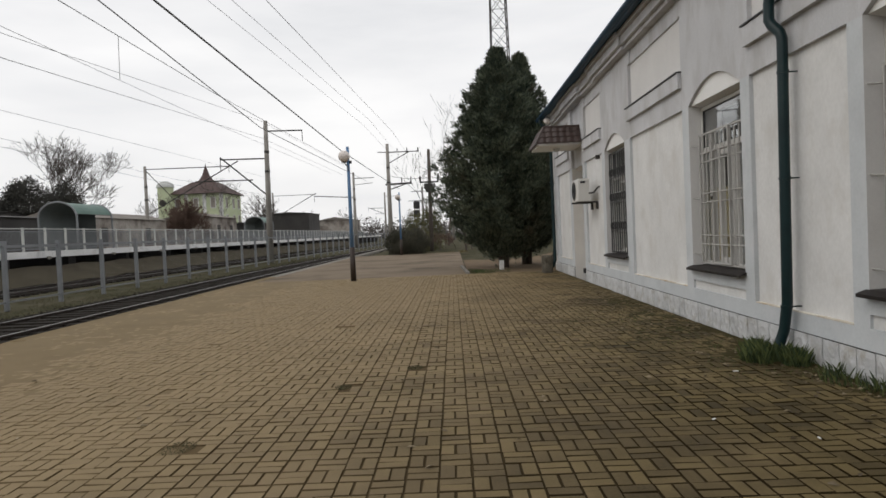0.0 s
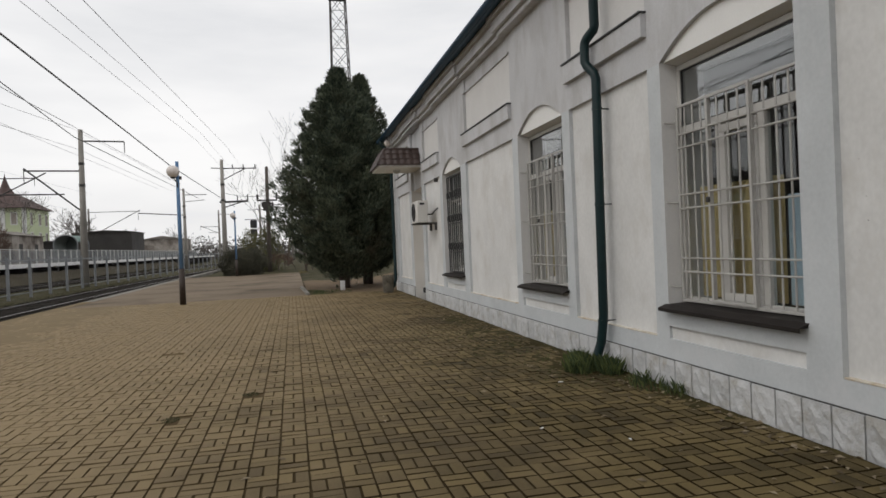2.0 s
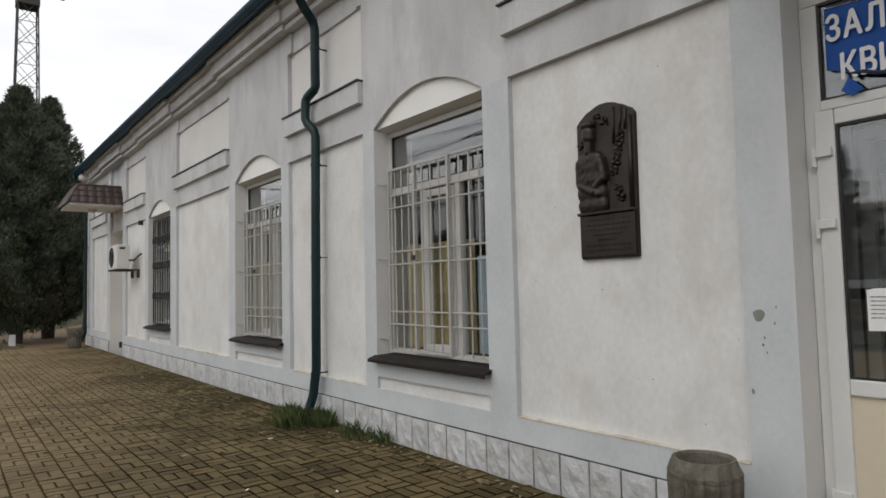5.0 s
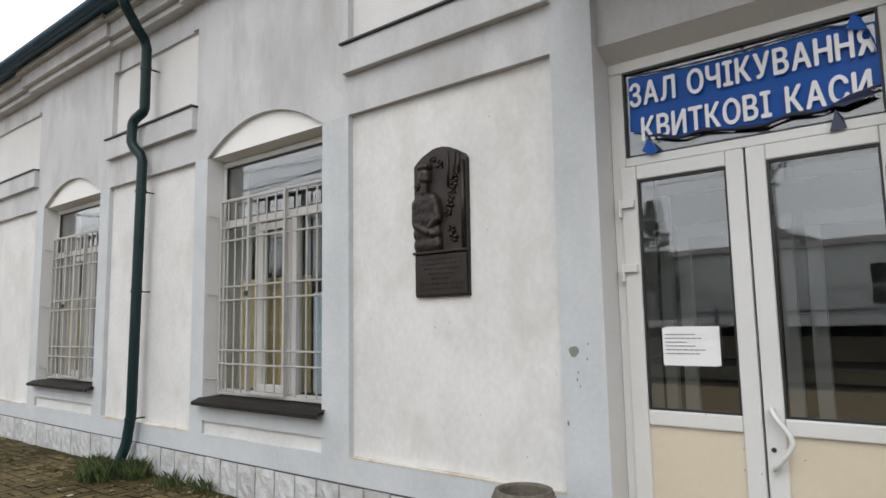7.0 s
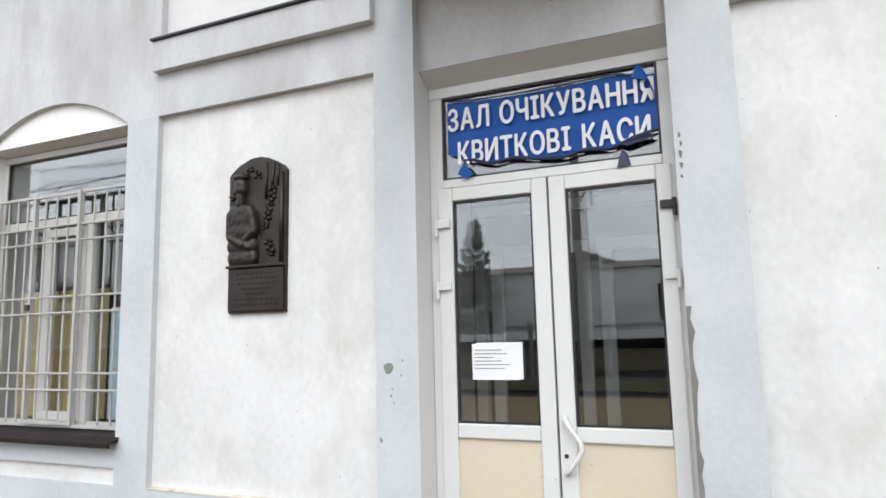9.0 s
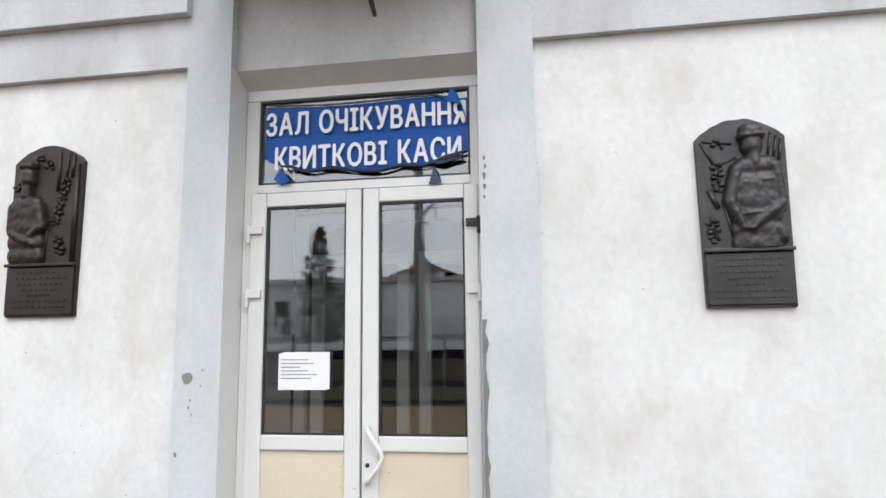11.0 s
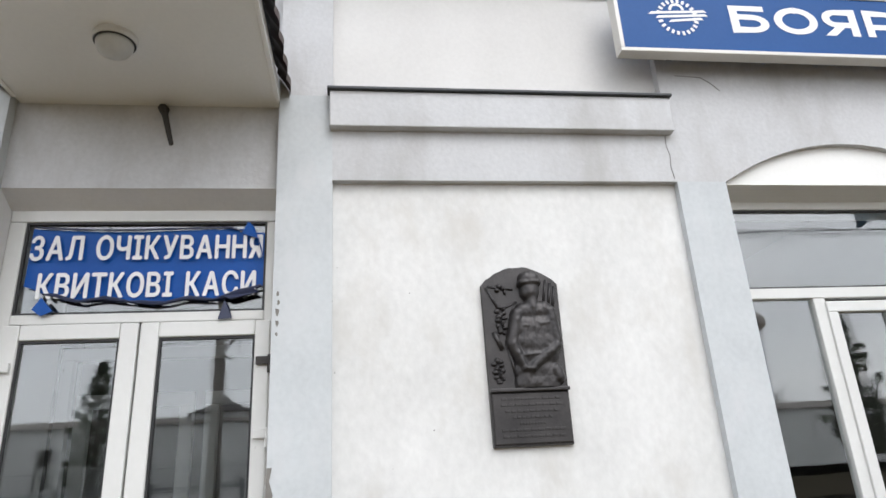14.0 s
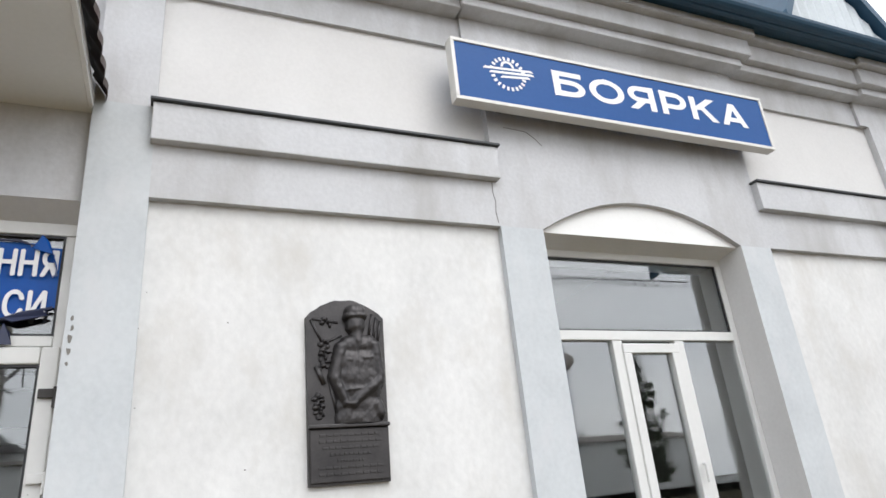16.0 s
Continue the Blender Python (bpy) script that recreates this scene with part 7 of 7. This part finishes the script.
blades("grass", [(-5.66, 4.61, 0.12), (-4.74, 6.3, 0.08), (-4.08, 7.09, 0.09)], 900, 0.006, 0.02, M_strip, 8, "moss where pavers are missing")
rng = random.Random(9)
vs, fs = [], []
for k in range(600):
    if k >= 420:
        x, y = -0.05 - abs(rng.gauss(0, 0.22)), rng.uniform(2.0, 7.5)
    elif k < 300:
        x, y = -abs(rng.gauss(0, 1.1)) - 0.05, rng.uniform(2.5, 20)
    else:
        x, y = rng.uniform(-9, -0.3), rng.uniform(3, 18)
    r, a = rng.uniform(0.012, 0.04), rng.uniform(0, 6.28)
    c = len(vs)
    vs += [(x + r * math.cos(a), y + r * math.sin(a), 0.006), (x - r * 0.5 * math.sin(a), y + r * 0.5 * math.cos(a), 0.006 + rng.uniform(0.003, 0.02)), (x - r * math.cos(a), y - r * math.sin(a), 0.007), (x + r * 0.5 * math.sin(a), y - r * 0.5 * math.cos(a), 0.006 + rng.uniform(0.002, 0.012))]
    fs.append((c, c + 1, c + 2, c + 3))
tagged(from_lists("leaf_litter", vs, fs, surf("dry_leaf", (0.07, 0.05, 0.028), (0.26, 0.21, 0.14), 4, 0.95, 0.0, 9, island=1.2)), "dry leaves and crumbs lying on the pavers", "litter", kind="stuff")
for k, (x, y, r) in enumerate(((-0.88, 6.3, 0.026), (-1.7, 4.8, 0.02), (-1.2, 4.3, 0.018))):
    bm = bmesh.new()
    box(bm, -r, r, -r * 0.45, r * 0.35, 0, 0.007, 0.003)
    o = tagged(part("paper_scrap", bm, M_paper), "small white paper scrap lying on the pavers", "litter", "paper scraps")
    o.matrix_world = pose(x, y, 0.004, 0, 0, 40 * k)


def drift(name, x0, x1, y0, y1, step, height, mat, label):
    nx, ny = int((x1 - x0) / step), int((y1 - y0) / step)
    vs, fs = [], []
    for i in range(nx + 1):
        for j in range(ny + 1):
            x, y = x0 + (x1 - x0) * i / nx, y0 + (y1 - y0) * j / ny
            vs.append((x, y, height(x, y)))
    for i in range(nx):
        for j in range(ny):
            a = i * (ny + 1) + j
            fs.append((a, a + ny + 1, a + ny + 2, a + 1))
    ob = from_lists(name, vs, fs, mat)
    ob.data.shade_smooth()
    return tagged(ob, label, "dust", kind="stuff")


def nz(x, y, s, k=0.0):
    return noise.noise(Vector((x * s, y * s, k))) + 0.5 * noise.noise(Vector((x * s * 2.3, y * s * 2.3, k + 4)))


drift("sand_drift", EDGE + 0.325, -5.6, -15, PAVE_END - 0.01, 0.11,
      lambda x, y: -0.009 + 0.011 * max(0.0, min(1.0, (-6.9 - x - 0.05 * max(0, 8 - y)) / 2.2)) + 0.0035 * nz(x, y, 1.1) + 0.0015 * nz(x, y, 5.0), M_dust, "thin trodden sand covering pavers near the platform edge")
def wall_soil(x, y):
    """A bank against the plinth, and a wide mossy spread about the downpipe that thins out between the pavers."""
    foot = math.exp(-((y - 6.9) / 1.3) ** 2)
    reach = 0.10 + 0.40 * foot + 0.06 * nz(0.0, y, 0.6)
    spread = 2.4 * math.exp(-((y - 8.6) / 3.0) ** 2) + 1.2 * math.exp(-((y - 13.0) / 5.0) ** 2) + 0.15
    cover = max(0.0, 1 + x / spread)
    return -0.017 + (0.006 + 0.022 * foot) * max(0.0, 1 + x / max(0.08, reach)) + 0.0155 * cover ** 0.6 + 0.0075 * nz(x, y, 1.3, 2) + 0.0065 * nz(x, y, 6.0, 5) + 0.0045 * nz(x, y, 17.0, 7)


drift("soil_drift", -2.6, -0.042, 2.2, PAVE_END - 0.01, 0.04, wall_soil, M_soil, "dark mossy soil creeping over pavers along the wall")

# ---------------------------------------------------------------- plinth tiles
random.seed(21)


def tile_mesh(w, seed):
    """A split-faced tile: flat rim, uneven middle."""
    rng = random.Random(seed)
    bm = bmesh.new()
    n, m = 6, 6
    h = Z_PLINTH + 0.02
    g = []
    for i in range(n + 1):
        col = []
        for j in range(m + 1):
            rim = i in (0, n) or j in (0, m)
            col.append(bm.verts.new((-0.026 - (0.0 if rim else rng.choice((0.002, 0.007, 0.013)) * rng.uniform(0.8, 1.2)), -w / 2 + w * i / n, h * j / m)))
        g.append(col)
    for i in range(n):
        for j in range(m):
            bm.faces.new((g[i][j], g[i][j + 1], g[i + 1][j + 1], g[i + 1][j]))
    ring = [g[i][0] for i in range(n + 1)] + [g[n][j] for j in range(1, m + 1)] + [g[i][m] for i in range(n - 1, -1, -1)] + [g[0][j] for j in range(m - 1, 0, -1)]
    back = [bm.verts.new((-0.010, v.co.y, v.co.z)) for v in ring]
    for k in range(len(ring)):
        q = (k + 1) % len(ring)
        bm.faces.new((ring[k], ring[q], back[q], back[k]))
    bmesh.ops.recalc_face_normals(bm, faces=bm.faces)
    return mesh_of(bm, "tile", M_plinth)


TW = 0.265
tiles = [tile_mesh(TW - 0.014, s) for s in range(6)]
for pl, (a, b) in zip(PLINTHS, [(19.1, 22.3), (1.455, 17.52), (-9.0, -0.06)]):
    n = int((b - a) / TW)
    for k in range(n):
        o = new("tile", tiles[random.randrange(6)])
        o.parent = pl
        o.location = (random.uniform(-0.002, 0.002), a + TW * (k + 0.5) + (b - a - n * TW) / 2, -0.028 + random.uniform(-0.003, 0.002))

# ---------------------------------------------------------------- pavers in basket weave
P = 0.205
GAP = 0.008
random.seed(31)
HOLES = [(-5.66, 4.61, 0.16), (-4.74, 6.3, 0.11), (-4.08, 7.09, 0.12), (-6.61, 6.4, 0.1), (-5.43, 10.5, 0.12), (-7.1, 9.24, 0.1)]


def paver_verts(x, y, lx, ly, rng):
    """Worn paver with chamfered top edges: eight upper corners and four lower ones."""
    a, b = lx / 2 - GAP / 2 - rng.uniform(-0.001, 0.003), ly / 2 - GAP / 2 - rng.uniform(-0.001, 0.003)
    c = 0.003
    z = rng.uniform(-0.0035, 0.0025)
    tx, ty = rng.gauss(0, 0.012), rng.gauss(0, 0.012)
    top = [(sx * (a - c), sy * (b - c)) for sx, sy in ((-1, -1), (1, -1), (1, 1), (-1, 1))]
    mid = [(sx * a, sy * b) for sx, sy in ((-1, -1), (1, -1), (1, 1), (-1, 1))]
    vs = [(x + u, y + v, z + tx * u + ty * v) for u, v in top] + [(x + u, y + v, z - 0.006 + tx * u + ty * v) for u, v in mid] + [(x + u, y + v, -0.03) for u, v in mid]
    fs = [(0, 1, 2, 3)] + [(i + 4, (i + 1) % 4 + 4, (i + 1) % 4, i) for i in range(4)] + [(i + 8, (i + 1) % 4 + 8, (i + 1) % 4 + 4, i + 4) for i in range(4)]
    return vs, fs


rng = random.Random(41)
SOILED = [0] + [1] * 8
near = []
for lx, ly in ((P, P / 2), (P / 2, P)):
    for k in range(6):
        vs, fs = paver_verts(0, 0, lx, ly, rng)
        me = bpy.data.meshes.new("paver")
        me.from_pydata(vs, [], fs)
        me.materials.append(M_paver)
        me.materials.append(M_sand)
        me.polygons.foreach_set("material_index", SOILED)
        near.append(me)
vs_all, fs_all = [], []
nxm = int((-0.05 - (EDGE + 0.33)) / P)
for i in range(nxm):
    for j in range(int((PAVE_END + 15.0) / P)):
        cx, cy = -0.05 - P * (i + 0.5), -15.0 + P * (j + 0.5)
        if cy > PAVE_END - 0.1 or (cx > -4.5 and cy < -8.9) or (cx > -0.2 and cy < -8.0):
            continue
        flat = (i + j) % 2 == 0
        for s in (-0.25, 0.25):
            x, y = (cx, cy + s * P) if flat else (cx + s * P, cy)
            x += rng.gauss(0, 0.0014)
            y += rng.gauss(0, 0.0014)
            if any((x - hx) ** 2 + (y - hy) ** 2 < hr * hr for hx, hy, hr in HOLES):
                continue
            if -5.3 < cx < -2.25 and 3.55 < cy < 5.6:
                o = new("paver", near[rng.randrange(6) + (0 if flat else 6)])
                o.parent = pavement
                o.location = (x, y, 0)
                o.rotation_euler = (0, 0, rng.gauss(0, 0.008))
            else:
                v, f = paver_verts(x, y, P if flat else P / 2, P / 2 if flat else P, rng)
                k = len(vs_all)
                vs_all += v
                fs_all += [tuple(q + k for q in face) for face in f]
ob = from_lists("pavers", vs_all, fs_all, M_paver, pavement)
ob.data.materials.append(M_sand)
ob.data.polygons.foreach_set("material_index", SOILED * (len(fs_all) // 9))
ob["kind"] = "stuff"
